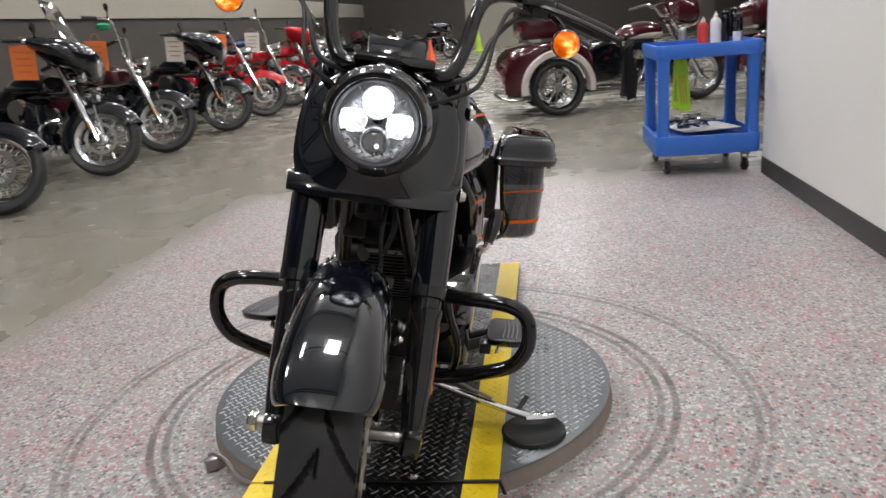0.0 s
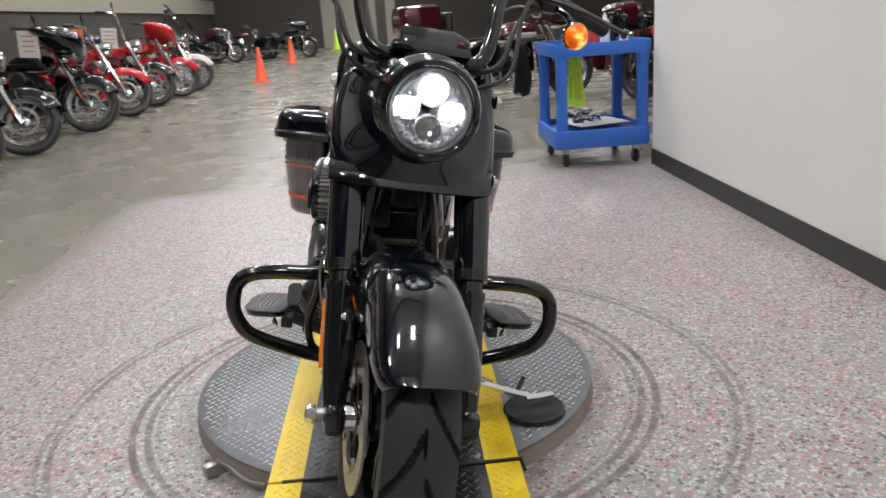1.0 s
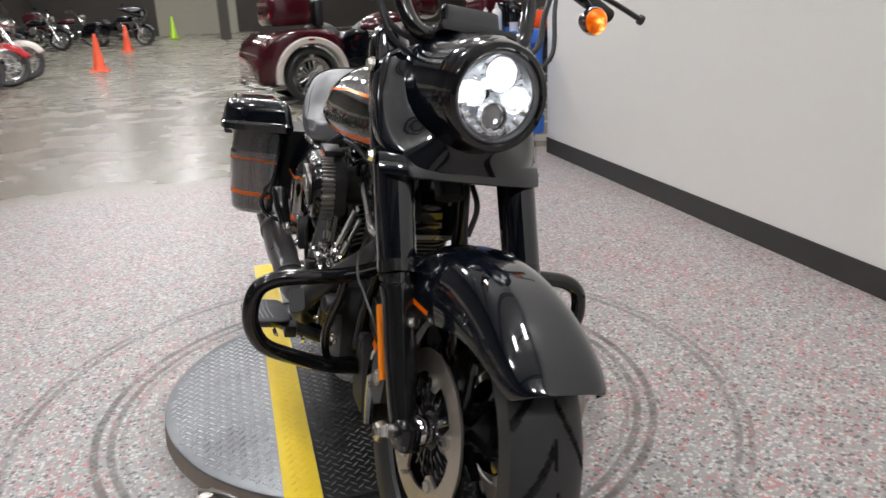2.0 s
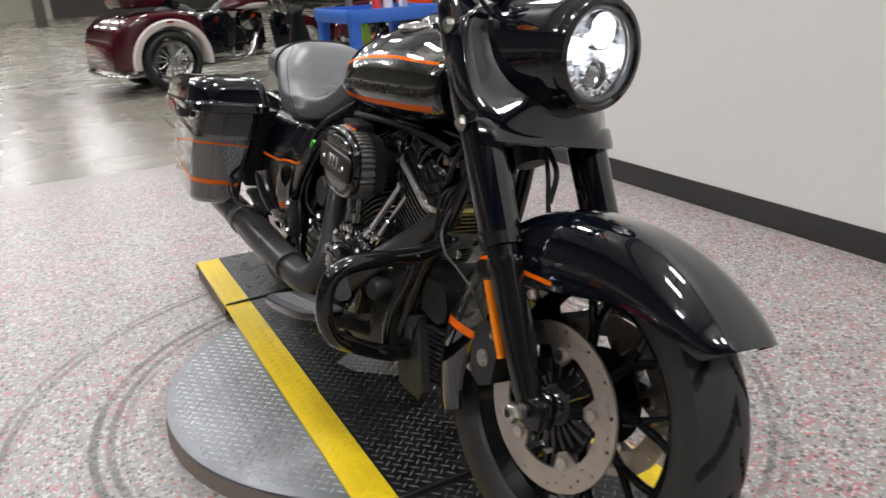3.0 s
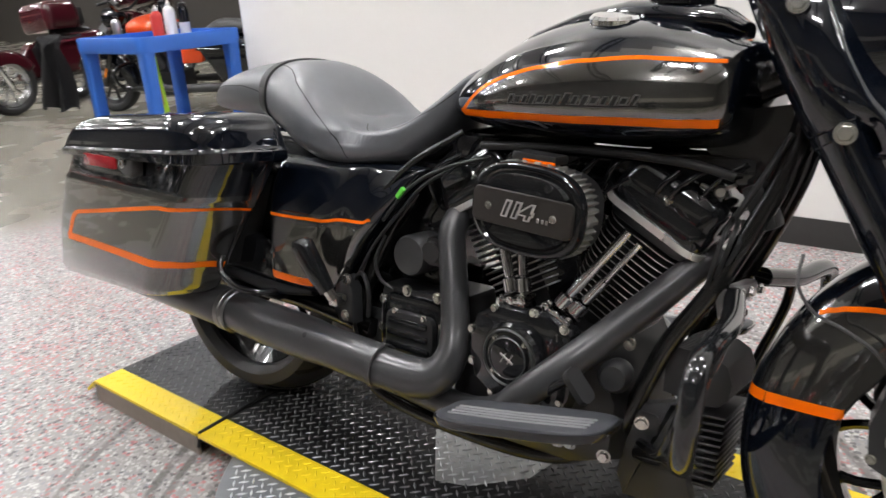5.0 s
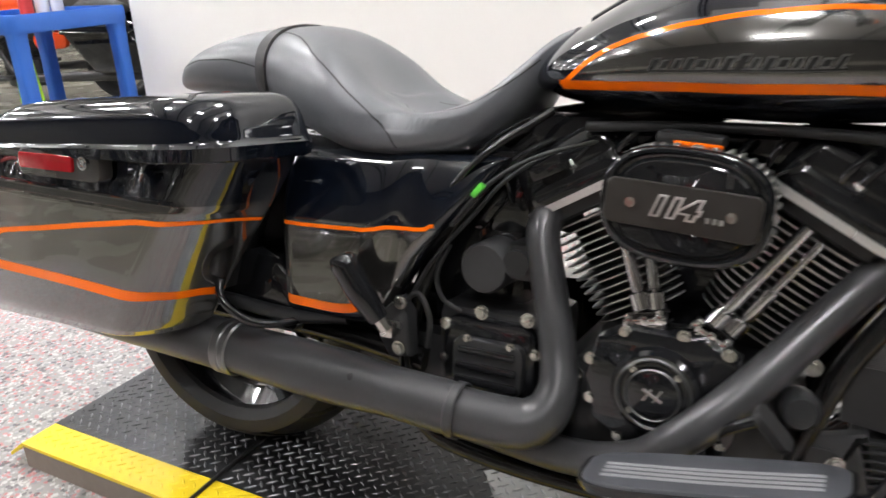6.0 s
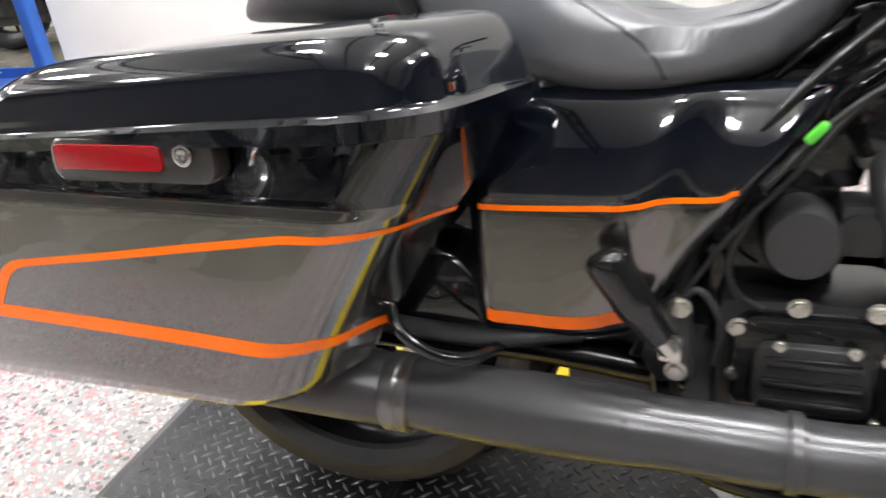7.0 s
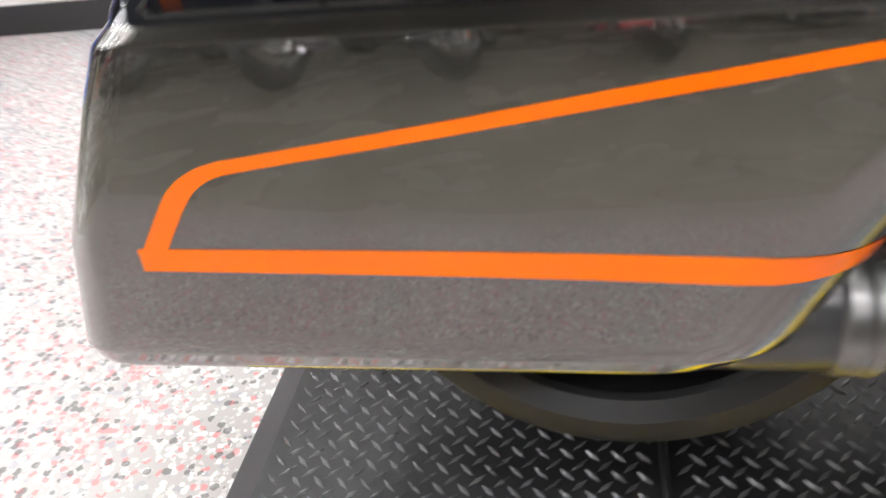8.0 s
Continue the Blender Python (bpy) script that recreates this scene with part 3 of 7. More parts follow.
def brake_disc(c, ro=0.150, ri=0.108, t=0.005):
    """A flat ring with drilled holes and five tabs, made as a skin with real holes."""
    bm = bmesh.new()
    seg = 120
    radii = [ri, ri + 0.009, ri + 0.014, ri + 0.022, ri + 0.027, ri + 0.034, ro]
    for side in (-1, 1):
        rows = []
        for r in radii:
            rows.append([bm.verts.new(c + V(side * t / 2, r * math.cos(k * math.tau / seg), r * math.sin(k * math.tau / seg))) for k in range(seg)])
        for i in range(len(radii) - 1):
            for k in range(seg):
                if (i == 1 and k % 8 == 0) or (i == 3 and k % 8 == 3) or (i == 4 and k % 8 == 6):
                    continue
                j = (k + 1) % seg
                bm.faces.new((rows[i][k], rows[i][j], rows[i + 1][j], rows[i + 1][k]))
    for r in (ri, ro):
        a = [bm.verts.new(c + V(-t / 2, r * math.cos(k * math.tau / seg), r * math.sin(k * math.tau / seg))) for k in range(seg)]
        b = [bm.verts.new(c + V(t / 2, r * math.cos(k * math.tau / seg), r * math.sin(k * math.tau / seg))) for k in range(seg)]
        for k in range(seg):
            j = (k + 1) % seg
            bm.faces.new((a[k], a[j], b[j], b[k]))
    for k in range(5):
        a0 = k * math.tau / 5 + 0.35
        pts = []
        for da, r in ((-0.27, ri + 0.003), (0.27, ri + 0.003), (0.11, 0.080), (-0.11, 0.080)):
            pts.append((r * math.cos(a0 + da), r * math.sin(a0 + da)))
        rings_to(bm, [[c + V(-t / 2, *p) for p in pts], [c + V(t / 2, *p) for p in pts]])
    return bm


def bolt(p, d, r=0.008, parent=None, mat=None, m=None, h=0.008):
    bm = bmesh.new()
    p, d = Vector(p), Vector(d).normalized()
    cyl(bm, p, p + d * h * 0.35, r * 1.25, seg=14)
    cyl(bm, p + d * h * 0.35, p + d * h, r, r * 0.8, seg=6)
    return part("bolt", bm, mat or ZINC, parent or bike, m=m)


fw = wheel(FA, 0.318, 0.13, 0.238, bike, STEER, 9, (-0.072, 0.072))
rw = wheel(RA, 0.325, 0.18, 0.236, bike, None, 9, (-0.075,), "rear_wheel")


# front fender
def fender_point(c, th, s, half, skirt, grow=0.0, r0=0.342):
    """th: degrees from straight ahead over the top; s: -1..1 across."""
    r = r0 + grow * max(0.0, (90 - th) / 54) ** 1.3 * 0.038 + max(0, th - 150) / 55 * 0.012
    q = abs(s) * math.pi / 2
    x, dr = half * math.sin(q) ** 0.80, (0.036 + skirt) * (1 - math.cos(q)) ** 1.20
    rr = r - dr
    return c + V(math.copysign(x, s), -rr * math.cos(radians(th)), rr * math.sin(radians(th)))


def fender(c, th0, th1, half, skirt_fn, grow, nt=90, ns=40, r0=0.342, thick=0.004, zone=None):
    bm = bmesh.new()
    grid = []
    for i in range(nt + 1):
        th = th0 + (th1 - th0) * (i / nt) ** 1.5
        row = []
        for j in range(ns + 1):
            s = -1 + 2 * j / ns
            row.append(fender_point(c, th, s, half * (0.80 + 0.20 * math.sqrt(1 - (1 - min(1.0, (th - th0) / 14)) ** 2)), skirt_fn(th), grow, r0))
        grid.append(row)
    outer = [[bm.verts.new(p) for p in row] for row in grid]
    inner = [[bm.verts.new(p + (c - p).normalized() * thick + V(-math.copysign(thick, p.x) if abs(p.x) > half * 0.7 else 0, 0, 0)) for p in row] for row in grid]
    for i in range(nt):
        for j in range(ns):
            f = bm.faces.new((outer[i][j], outer[i][j + 1], outer[i + 1][j + 1], outer[i + 1][j]))
            if zone:
                mid = (grid[i][j] + grid[i + 1][j + 1]) / 2
                f.material_index = zone(mid)
            bm.faces.new((inner[i][j], inner[i + 1][j], inner[i + 1][j + 1], inner[i][j + 1]))
    for j in range(ns):
        bm.faces.new((outer[0][j], inner[0][j], inner[0][j + 1], outer[0][j + 1]))
        bm.faces.new((outer[nt][j], outer[nt][j + 1], inner[nt][j + 1], inner[nt][j]))
    for i in range(nt):
        bm.faces.new((outer[i][0], outer[i + 1][0], inner[i + 1][0], inner[i][0]))
        bm.faces.new((outer[i][ns], inner[i][ns], inner[i + 1][ns], outer[i + 1][ns]))
    return bm


def front_skirt(th):
    return 0.014 + 0.086 * math.sin(math.pi / 2 * min(1.0, max(0.0, (th - 36) / 62))) - 0.02 * max(0.0, (th - 150) / 55)


fzone = lambda p: 1 if p.y > 0.055 and 0.372 < p.z < 0.532 and abs(p.x) > 0.055 else 0
bm = fender(FA, 36, 206, 0.094, front_skirt, 1.0, 170, 48, zone=fzone)
ftree = on_surface(bm)
front_fender = part("front_fender", bm, [BLACK, CHAR], bike, "gloss black fender with a charcoal rear panel", 40, STEER)
for s in (-1, 1):
    bm = bmesh.new()
    stripe(bm, ftree, [(s * 0.097, 0.08, 0.533), (s * 0.097, 0.16, 0.532), (s * 0.097, 0.25, 0.532), (s * 0.094, 0.33, 0.526)], 0.008)
    part("stripe", bm, ORANGE, front_fender, "orange pinstripe", 60, STEER, calc=False)
    bm = bmesh.new()
    stripe(bm, ftree, [(s * 0.097, 0.25, 0.372), (s * 0.097, 0.31, 0.372), (s * 0.094, 0.38, 0.372)], 0.017)
    part("stripe", bm, ORANGE, front_fender, "orange pinstripe", 60, STEER, calc=False)
bm = bmesh.new()
stripe(bm, ftree, [(-0.09, 0.38, 0.372), (-0.05, 0.41, 0.372), (0, 0.42, 0.372), (0.05, 0.41, 0.372), (0.09, 0.38, 0.372)], 0.017)
part("stripe", bm, ORANGE, front_fender, "orange pinstripe", 60, STEER, calc=False)

# fork legs, covers, axle
HOSEM = plain("dark_braided_hose", (0.09, 0.09, 0.09), 0.35, 0.7, 300, 0.3)
FORK = lambda u, h: V(u, 0.312 + (h - 0.776) * 0.5612, h)
for s in (-1, 1):
    u = s * 0.136 + 0.022
    leg = part("fork_leg", mesh_of(lathe, [(0.012, -0.035), (0.018, -0.03), (0.026, 0.04), (0.030, 0.12), (0.0315, 0.24), (0.034, 0.25), (0.034, 0.262), (0.028, 0.265), (0.027, 0.40)], FORK(u, 0.318), FORK(u, 1.0) - FORK(u, 0.318), 28), GLOSSM, bike, "gloss black fork slider", m=STEER)
    part("fork_cover", mesh_of(lathe, [(0.0365, 0.305), (0.0375, 0.31), (0.040, 0.50), (0.041, 0.51), (0.043, 0.512), (0.043, 0.525), (0.0405, 0.527)], FORK(u, 0.318), FORK(u, 1.0) - FORK(u, 0.318), 32), BLACK, leg, "gloss black fork cover", m=STEER)
    part("fork_shroud", mesh_of(lathe, [(0.0415, 0.526), (0.0445, 0.530), (0.0450, 0.62), (0.0440, 0.70), (0.0400, 0.755), (0.030, 0.785), (0.012, 0.797)], FORK(u, 0.318), FORK(u, 1.0) - FORK(u, 0.318), 32), BLACK, leg, "gloss black fork shroud", 50, m=STEER)
    part("collar", mesh_of(lathe, [(0.030, 0.285), (0.0385, 0.286), (0.0385, 0.309), (0.030, 0.310)], FORK(u, 0.318), FORK(u, 1.0) - FORK(u, 0.318), 28), GLOSSM, leg, m=STEER)
    bm = bmesh.new()
    box(bm, FORK(u, 0.318) + V(0, -0.012, 0.0), (0.044, 0.066, 0.054), 0.016)
    part("axle_clamp", bm, GLOSSM, leg, "black cast axle clamp", m=STEER)
    bolt(FORK(u + s * 0.014, 0.300) + V(0, -0.056, -0.02), V(0, -0.6, -1), 0.0075, leg, ZINC, STEER)
    bolt(FORK(u, 0.768) + V(s * 0.043, -0.004, 0), V(s, 0, 0), 0.012, bike, ZINC, STEER, 0.012)
    bolt(FORK(u, 0.930) + V(s * 0.043, -0.016, 0.005), V(s, 0, 0), 0.012, bike, ZINC, STEER, 0.012)
    # amber reflector and caliper behind the leg
    bm = bmesh.new()
    d = (FORK(u, 0.55) - FORK(u, 0.40)).normalized()
    a = FORK(u, 0.385) + V(s * 0.024, 0.030, 0)
    tube(bm, [a, a + d * 0.07, a + d * 0.14], 0.010, 8, 2, 0.45)
    part("reflector", bm, AMBER, leg, "amber reflector strip", m=STEER)
    cal = part("brake_caliper", mesh_of(slab, [(0.0, -0.045), (0.03, -0.06), (0.062, -0.045), (0.068, 0.01), (0.055, 0.055), (0.02, 0.07), (-0.005, 0.05)],
                                        lambda p, q, c: (s * (0.124 - c * 1.0), 0.155 + p, 0.365 + q), 0.075, 0.008), SATIN, bike, "satin black brake caliper", m=STEER)
    bolt((s * 0.125, 0.185, 0.36), (s, 0, 0), 0.013, cal, STEEL, STEER, 0.006)
    bolt((s * 0.125, 0.165, 0.410), (s, 0, 0), 0.007, cal, ZINC, STEER, 0.008)
    bolt((s * 0.125, 0.215, 0.330), (s, 0, 0), 0.006, cal, ZINC, STEER, 0.006)
    bolt((s * 0.125, 0.150, 0.435), (s, 0, 0), 0.008, cal, ZINC, STEER, 0.008)
    # fender bracket
    bm = bmesh.new()
    tube(bm, [(s * 0.10, 0.13, 0.505), (s * 0.108, 0.18, 0.50), (s * 0.115, 0.20, 0.505)], 0.012, 8, 3)
    box(bm, (s * 0.101, 0.15, 0.505), (0.014, 0.10, 0.022), 0.005)
    part("fender_bracket", bm, GLOSSM, bike, m=STEER)
    bolt((s * 0.109, 0.105, 0.507), (s, 0, 0), 0.008, bike, ZINC, STEER)
axle = part("front_axle", mesh_of(cyl, FA + V(-0.165, 0.004, 0), FA + V(0.165, 0.004, 0), 0.0125, seg=18), STEEL, bike, "steel axle", m=STEER)
part("axle_nut", mesh_of(lathe, [(0.008, -0.17), (0.015, -0.168), (0.019, -0.160), (0.019, -0.150), (0.012, -0.148)], FA + V(0, 0.004, 0), (1, 0, 0), 6), ZINC, axle, m=STEER)
part("axle_nut", mesh_of(lathe, [(0.012, 0.148), (0.019, 0.150), (0.019, 0.165), (0.012, 0.172)], FA + V(0, 0.004, 0), (1, 0, 0), 6), ZINC, axle, m=STEER)
part("axle_spacer", mesh_of(lathe, [(0.013, -0.098), (0.026, -0.097), (0.028, -0.094), (0.028, -0.066), (0.013, -0.064)], FA, (1, 0, 0), 28), CHROME, axle, "bare metal spacer", m=STEER)
bm = bmesh.new()
tube(bm, [(-0.13, 0.335, 0.600), (-0.145, 0.335, 0.560), (-0.150, 0.310, 0.525), (-0.150, 0.270, 0.508), (-0.145, 0.225, 0.480), (-0.125, 0.19, 0.425)], 0.0025, 8)
part("brake_hose", bm, HOSEM, bike, "braided steel brake hose", m=STEER)
bm = bmesh.new()
tube(bm, [(0.05, 0.30, 0.74), (0.045, 0.27, 0.68), (0.05, 0.26, 0.62), (0.06, 0.24, 0.56), (0.095, 0.2, 0.50)], 0.005, 8)
tube(bm, [(0.06, 0.31, 0.74), (0.07, 0.275, 0.69), (0.055, 0.265, 0.63)], 0.006, 8)
part("brake_line", bm, SOFTRUB, bike, m=STEER)

# nacelle: shell that runs from the lamp back over the fork tops
LC = V(0, 0.175, 0.918)
LD = V(0, -1, -0.02).normalized()


def nac_ring(y, cz, rw_, rt, rb, n=48, e=2.0, flare=0.0):
    out = []
    for k in range(n):
        a = k * math.tau / n
        c, s = math.cos(a), math.sin(a)
        x = math.copysign(abs(c) ** (2 / e), c) * rw_
        z = math.copysign(abs(s) ** (2 / e), s) * (rt if s > 0 else rb)
        if s < 0:
            x *= 1 + flare * (-s)
        out.append(V(x, y, cz + z))
    return out


bm = bmesh.new()
rings_to(bm, [nac_ring(0.170, 0.918, 0.098, 0.098, 0.098), nac_ring(0.187, 0.918, 0.107, 0.107, 0.107), nac_ring(0.215, 0.917, 0.110, 0.108, 0.112),
              nac_ring(0.255, 0.914, 0.115, 0.108, 0.120, e=2.1), nac_ring(0.300, 0.912, 0.121, 0.105, 0.125, e=2.2), nac_ring(0.345, 0.915, 0.124, 0.096, 0.120, e=2.3), nac_ring(0.385, 0.925, 0.115, 0.080, 0.105, e=2.3), nac_ring(0.415, 0.935, 0.09, 0.055, 0.08)], False)
nacelle = part("headlamp_nacelle", bm, BLACK, bike, "gloss black headlamp nacelle", 50, STEERN)


def cowl_outline(a):
    """The cowl's outer edge, seen from ahead: a rounded shape, wide at its foot."""
    c, q = math.cos(a), math.sin(a)
    e = 4.2
    r = (abs(c) ** e + abs(q) ** e) ** (-1 / e)
    x, z = r * c, r * q
    half = 0.170 - 0.012 * max(0.0, z)
    return x * half, 0.872 + z * (0.110 if z > 0 else 0.116)


COWLN = 96
rings = []
edge_y = lambda z: FORK(0, z).y - 0.074
for t in (0.0, 0.04, 0.09, 0.15, 0.21, 0.27, 0.33, 0.39, 0.45, 0.51, 0.57, 0.64, 0.72, 0.81, 0.91, 1.0):
    row = []
    for k in range(COWLN):
        a = k * math.tau / COWLN
        xo, zo = cowl_outline(a)
        yo = edge_y(zo) + 0.026 * abs(xo / 0.170) ** 4
        xi, zi, yi = 0.108 * math.cos(a), 0.917 + 0.108 * math.sin(a), 0.205
        out, back = t ** 3.2, 1 - (1 - t) ** 5.0
        row.append(V(xi + (xo - xi) * out, yi + (yo - yi) * back, zi + (zo - zi) * out))
    rings.append(row)
for grow, dy in ((1.012, 0.004), (1.018, 0.012), (1.020, 0.030), (1.005, 0.058), (0.95, 0.070)):
    row = []
    for k in range(COWLN):
        xo, zo = cowl_outline(k * math.tau / COWLN)
        row.append(V(xo * grow, edge_y(zo) + 0.026 * abs(xo / 0.170) ** 4 + dy, 0.872 + (zo - 0.872) * grow))
    rings.append(row)
bm = bmesh.new()
rings_to(bm, rings, False)
part("cowl", bm, BLACK, nacelle, "gloss black cowl over the fork tops", 60, STEERN)
bm = bmesh.new()
# apron band along the cowl's foot, with a rolled lower edge
rings = []
for h, dy, hw in ((0.744, 0.006, 0.168), (0.748, -0.001, 0.1725), (0.758, -0.003, 0.1735), (0.782, -0.003, 0.1735), (0.785, 0.001, 0.172)):
    row = []
    for k in range(33):
        q = -1 + 2 * k / 32
        y = edge_y(h) + dy + 0.026 * abs(q) ** 4
        row.append((q * hw, y, h))
    rings.append([V(*p) for p in row] + [V(p[0] * 0.96, p[1] + 0.012, p[2]) for p in reversed(row)])
rings_to(bm, rings)
part("apron", bm, BLACK, nacelle, "gloss black apron panel", 50, STEERN)
part("apron_badge", mesh_of(box, (0, edge_y(0.768) - 0.002, 0.768), (0.046, 0.006, 0.026), 0.002), GLOSSM, nacelle, "small black centre clip", m=STEERN)
bm = bmesh.new()
box(bm, FORK(0, 0.755) + V(0, -0.005, 0), (0.26, 0.070, 0.028), 0.010, Matrix.Rotation(-RAKE, 4, "X"))
cyl(bm, FORK(0, 0.70) + V(0, 0.02, 0), FORK(0, 0.80) + V(0, 0.02, 0), 0.03)
part("triple_clamp", bm, SATIN, bike, "satin black lower triple clamp", m=STEERN)

# head lamp
lamp = part("headlamp", mesh_of(lathe, [(0.01, 0.045), (0.05, 0.042), (0.075, 0.025), (0.088, -0.006)], LC, -LD, 48), plain("lamp_bowl", (0.42, 0.43, 0.45), 0.20, 0.85, 70, 0.45), bike, "round lit headlamp", m=STEERN)
part("bezel", mesh_of(lathe, [(0.084, -0.012), (0.088, -0.018), (0.097, -0.016), (0.1025, -0.006), (0.1025, 0.012), (0.088, 0.014)], LC, -LD, 64), GLOSSM, lamp, "gloss black bezel", m=STEERN)
part("inner_ring", mesh_of(lathe, [(0.076, -0.006), (0.081, -0.013), (0.086, -0.010), (0.086, 0.004), (0.076, 0.004)], LC, -LD, 64), plain("lamp_inner_ring", (0.16, 0.16, 0.17), 0.3, 0.5), lamp, m=STEERN)


def pod(x, z, rx, rz, mat, name="led_pod"):
    """One bright cell of the lamp: a shallow domed lens in its frame."""
    bm = bmesh.new()
    rings = []
    for q, dep in ((1.0, 0.010), (0.97, 0.004), (0.8, -0.001), (0.45, -0.004), (0.1, -0.005)):
        ring = []
        for k in range(48):
            c, s = math.cos(k * math.tau / 48), math.sin(k * math.tau / 48)
            e = 1.0 if abs(x) < 0.01 else (abs(c) ** 3.2 + abs(s) ** 3.2) ** (-1 / 3.2)
            e *= 1 + 0.035 * math.sin(k * 2.9 + x * 90) + 0.03 * math.sin(k * 1.1 + z * 70)
            ring.append(LC + V(x + rx * q * e * c, dep, z + rz * q * e * s))
        rings.append(ring)
    rings_to(bm, rings)
    return part(name, bm, mat, lamp, "bright white lamp cell" if mat is LED else "dim projector cell", m=STEERN)


pod(0.0, 0.040, 0.030, 0.030, LED)
pod(-0.045, 0.000, 0.026, 0.022, LED)
pod(0.045, -0.002, 0.026, 0.024, LED)
pod(0.0, -0.036, 0.024, 0.024, LED_DIM)
pod(0.004, -0.041, 0.012, 0.013, LED, "projector_core")
for cz, cr in ((0.040, 0.0315), (-0.036, 0.0255)):
    part("cell_ring", mesh_of(lathe, [(cr - 0.0015, 0.004), (cr - 0.001, -0.006), (cr + 0.0015, -0.007), (cr + 0.0035, 0.006)], LC + V(0, 0, cz), -LD, 40), CHROME, lamp, "chrome ring round a lamp cell", m=STEERN)
bm = bmesh.new()
for k in range(9):
    a = radians(200 + k * 17.5)
    p = LC + V(0.064 * math.cos(a), 0.004, 0.064 * math.sin(a))
    box(bm, p, (0.014, 0.010, 0.010), 0.002, Matrix.Rotation(-a, 4, "Y"))
rnd = random.Random(31)
for k in range(46):
    a, r = rnd.uniform(0, math.tau), rnd.uniform(0.024, 0.076)
    p = LC + V(r * math.cos(a), 0.010 + 0.004 * rnd.random(), r * math.sin(a))
    box(bm, p, (rnd.uniform(0.003, 0.012), 0.006, rnd.uniform(0.002, 0.006)), 0.001, Matrix.Rotation(-a + rnd.uniform(-0.4, 0.4), 4, "Y") @ Matrix.Rotation(rnd.uniform(-0.5, 0.5), 4, "X"))
part("reflector_facets", bm, CHROME, lamp, m=STEERN)
glass = part("lens", mesh_of(lathe, [(0.003, -0.022), (0.03, -0.021), (0.06, -0.0165), (0.084, -0.009), (0.084, -0.006), (0.06, -0.0135), (0.03, -0.018), (0.003, -0.019)], LC, -LD, 48), LENS, lamp, "clear domed lens", m=STEERN)
glass.visible_shadow = False

# handlebar and controls
SIDE = ((0.0, 0.372, 1.035), (0.05, 0.370, 1.020), (0.092, 0.362, 1.006), (0.124, 0.372, 1.022), (0.145, 0.402, 1.075), (0.157, 0.435, 1.135), (0.180, 0.465, 1.175), (0.235, 0.515, 1.190), (0.33, 0.575, 1.178), (0.46, 0.62, 1.145))
bar = part("handlebar", mesh_of(tube, [(-u, y, h) for u, y, h in reversed(SIDE[1:])] + list(SIDE), 0.0158, 14, 6), GLOSSM, bike, "gloss black high-rise handlebar", 60, STEERB)
for s in (-1, 1):
    part("grip", mesh_of(tube, [(s * 0.345, 0.580, 1.174), (s * 0.46, 0.62, 1.145), (s * 0.50, 0.632, 1.134)], 0.0195, 14), SOFTRUB, bar, "black rubber grip", m=STEERB)
    bm = bmesh.new()
    box(bm, (s * 0.305, 0.565, 1.172), (0.065, 0.05, 0.05), 0.012, pose(0, 0, 0, 0, 0, s * 30))
    tube(bm, [(s * 0.285, 0.53, 1.178), (s * 0.33, 0.510, 1.172), (s * 0.40, 0.490, 1.155), (s * 0.488, 0.480, 1.128)], 0.0115, 10, 4, 0.55)
    tube(bm, [(s * 0.484, 0.481, 1.129), (s * 0.494, 0.479, 1.126)], 0.012, 10)
    box(bm, (s * 0.285, 0.525, 1.19), (0.05, 0.045, 0.025), 0.008, pose(0, 0, 0, 0, 0, s * 20))
    part("control_pod", bm, SATIN, bar, "black switch housing and lever", m=STEERB)
    bm = bmesh.new()
    tube(bm, [(s * 0.30, 0.555, 1.15), (s * 0.25, 0.50, 1.14), (s * 0.20, 0.43, 1.09), (s * 0.16, 0.375, 1.01), (s * 0.06, 0.37, 0.98)], 0.0065, 8)
    tube(bm, [(s * 0.29, 0.545, 1.155), (s * 0.235, 0.46, 1.16), (s * 0.205, 0.40, 1.10), (s * 0.18, 0.34, 1.00), (s * 0.10, 0.35, 0.95)], 0.005, 8)
    part("cable", bm, SOFTRUB, bar, "black control cables", m=STEERB)
    stalk = V(s * 0.372, 0.498, 1.104) if s > 0 else V(-0.381, 0.48, 1.100)
    sig = part("turn_signal", mesh_of(lathe, [(0.004, 0.04), (0.020, 0.034), (0.029, 0.015), (0.031, 0.0), (0.031, -0.006)], stalk, (0, 1, 0), 28), GLOSSM, bar, "black bullet turn signal", m=STEERB)
    part("signal_lens", mesh_of(lathe, [(0.029, -0.004), (0.0275, -0.016), (0.019, -0.025), (0.003, -0.028)], stalk, (0, 1, 0), 28, True), AMBER_ON, sig, "lit amber lens", m=STEERB)
    part("signal_bezel", mesh_of(lathe, [(0.0275, -0.010), (0.0300, -0.013), (0.0325, -0.008), (0.0325, 0.002)], stalk, (0, 1, 0), 28), CHROME, sig, "thin chrome bezel", m=STEERB)
    part("signal_stalk", mesh_of(tube, [stalk + V(0, 0.01, 0.02), stalk + V(-s * 0.02, 0.03, 0.045), (s * 0.325, 0.572, 1.168)], 0.008, 8), GLOSSM, sig, m=STEERB)
bm = bmesh.new()
box(bm, (0, 0.345, 1.02), (0.17, 0.06, 0.022), 0.008, Matrix.Rotation(-0.35, 4, "X"))
part("bar_clamp", bm, GLOSSM, bar, "gloss black bar clamp", m=STEERB)
bm = bmesh.new()
box(bm, (0, 0.372, 1.042), (0.125, 0.03, 0.055), 0.012, Matrix.Rotation(-0.5, 4, "X"))
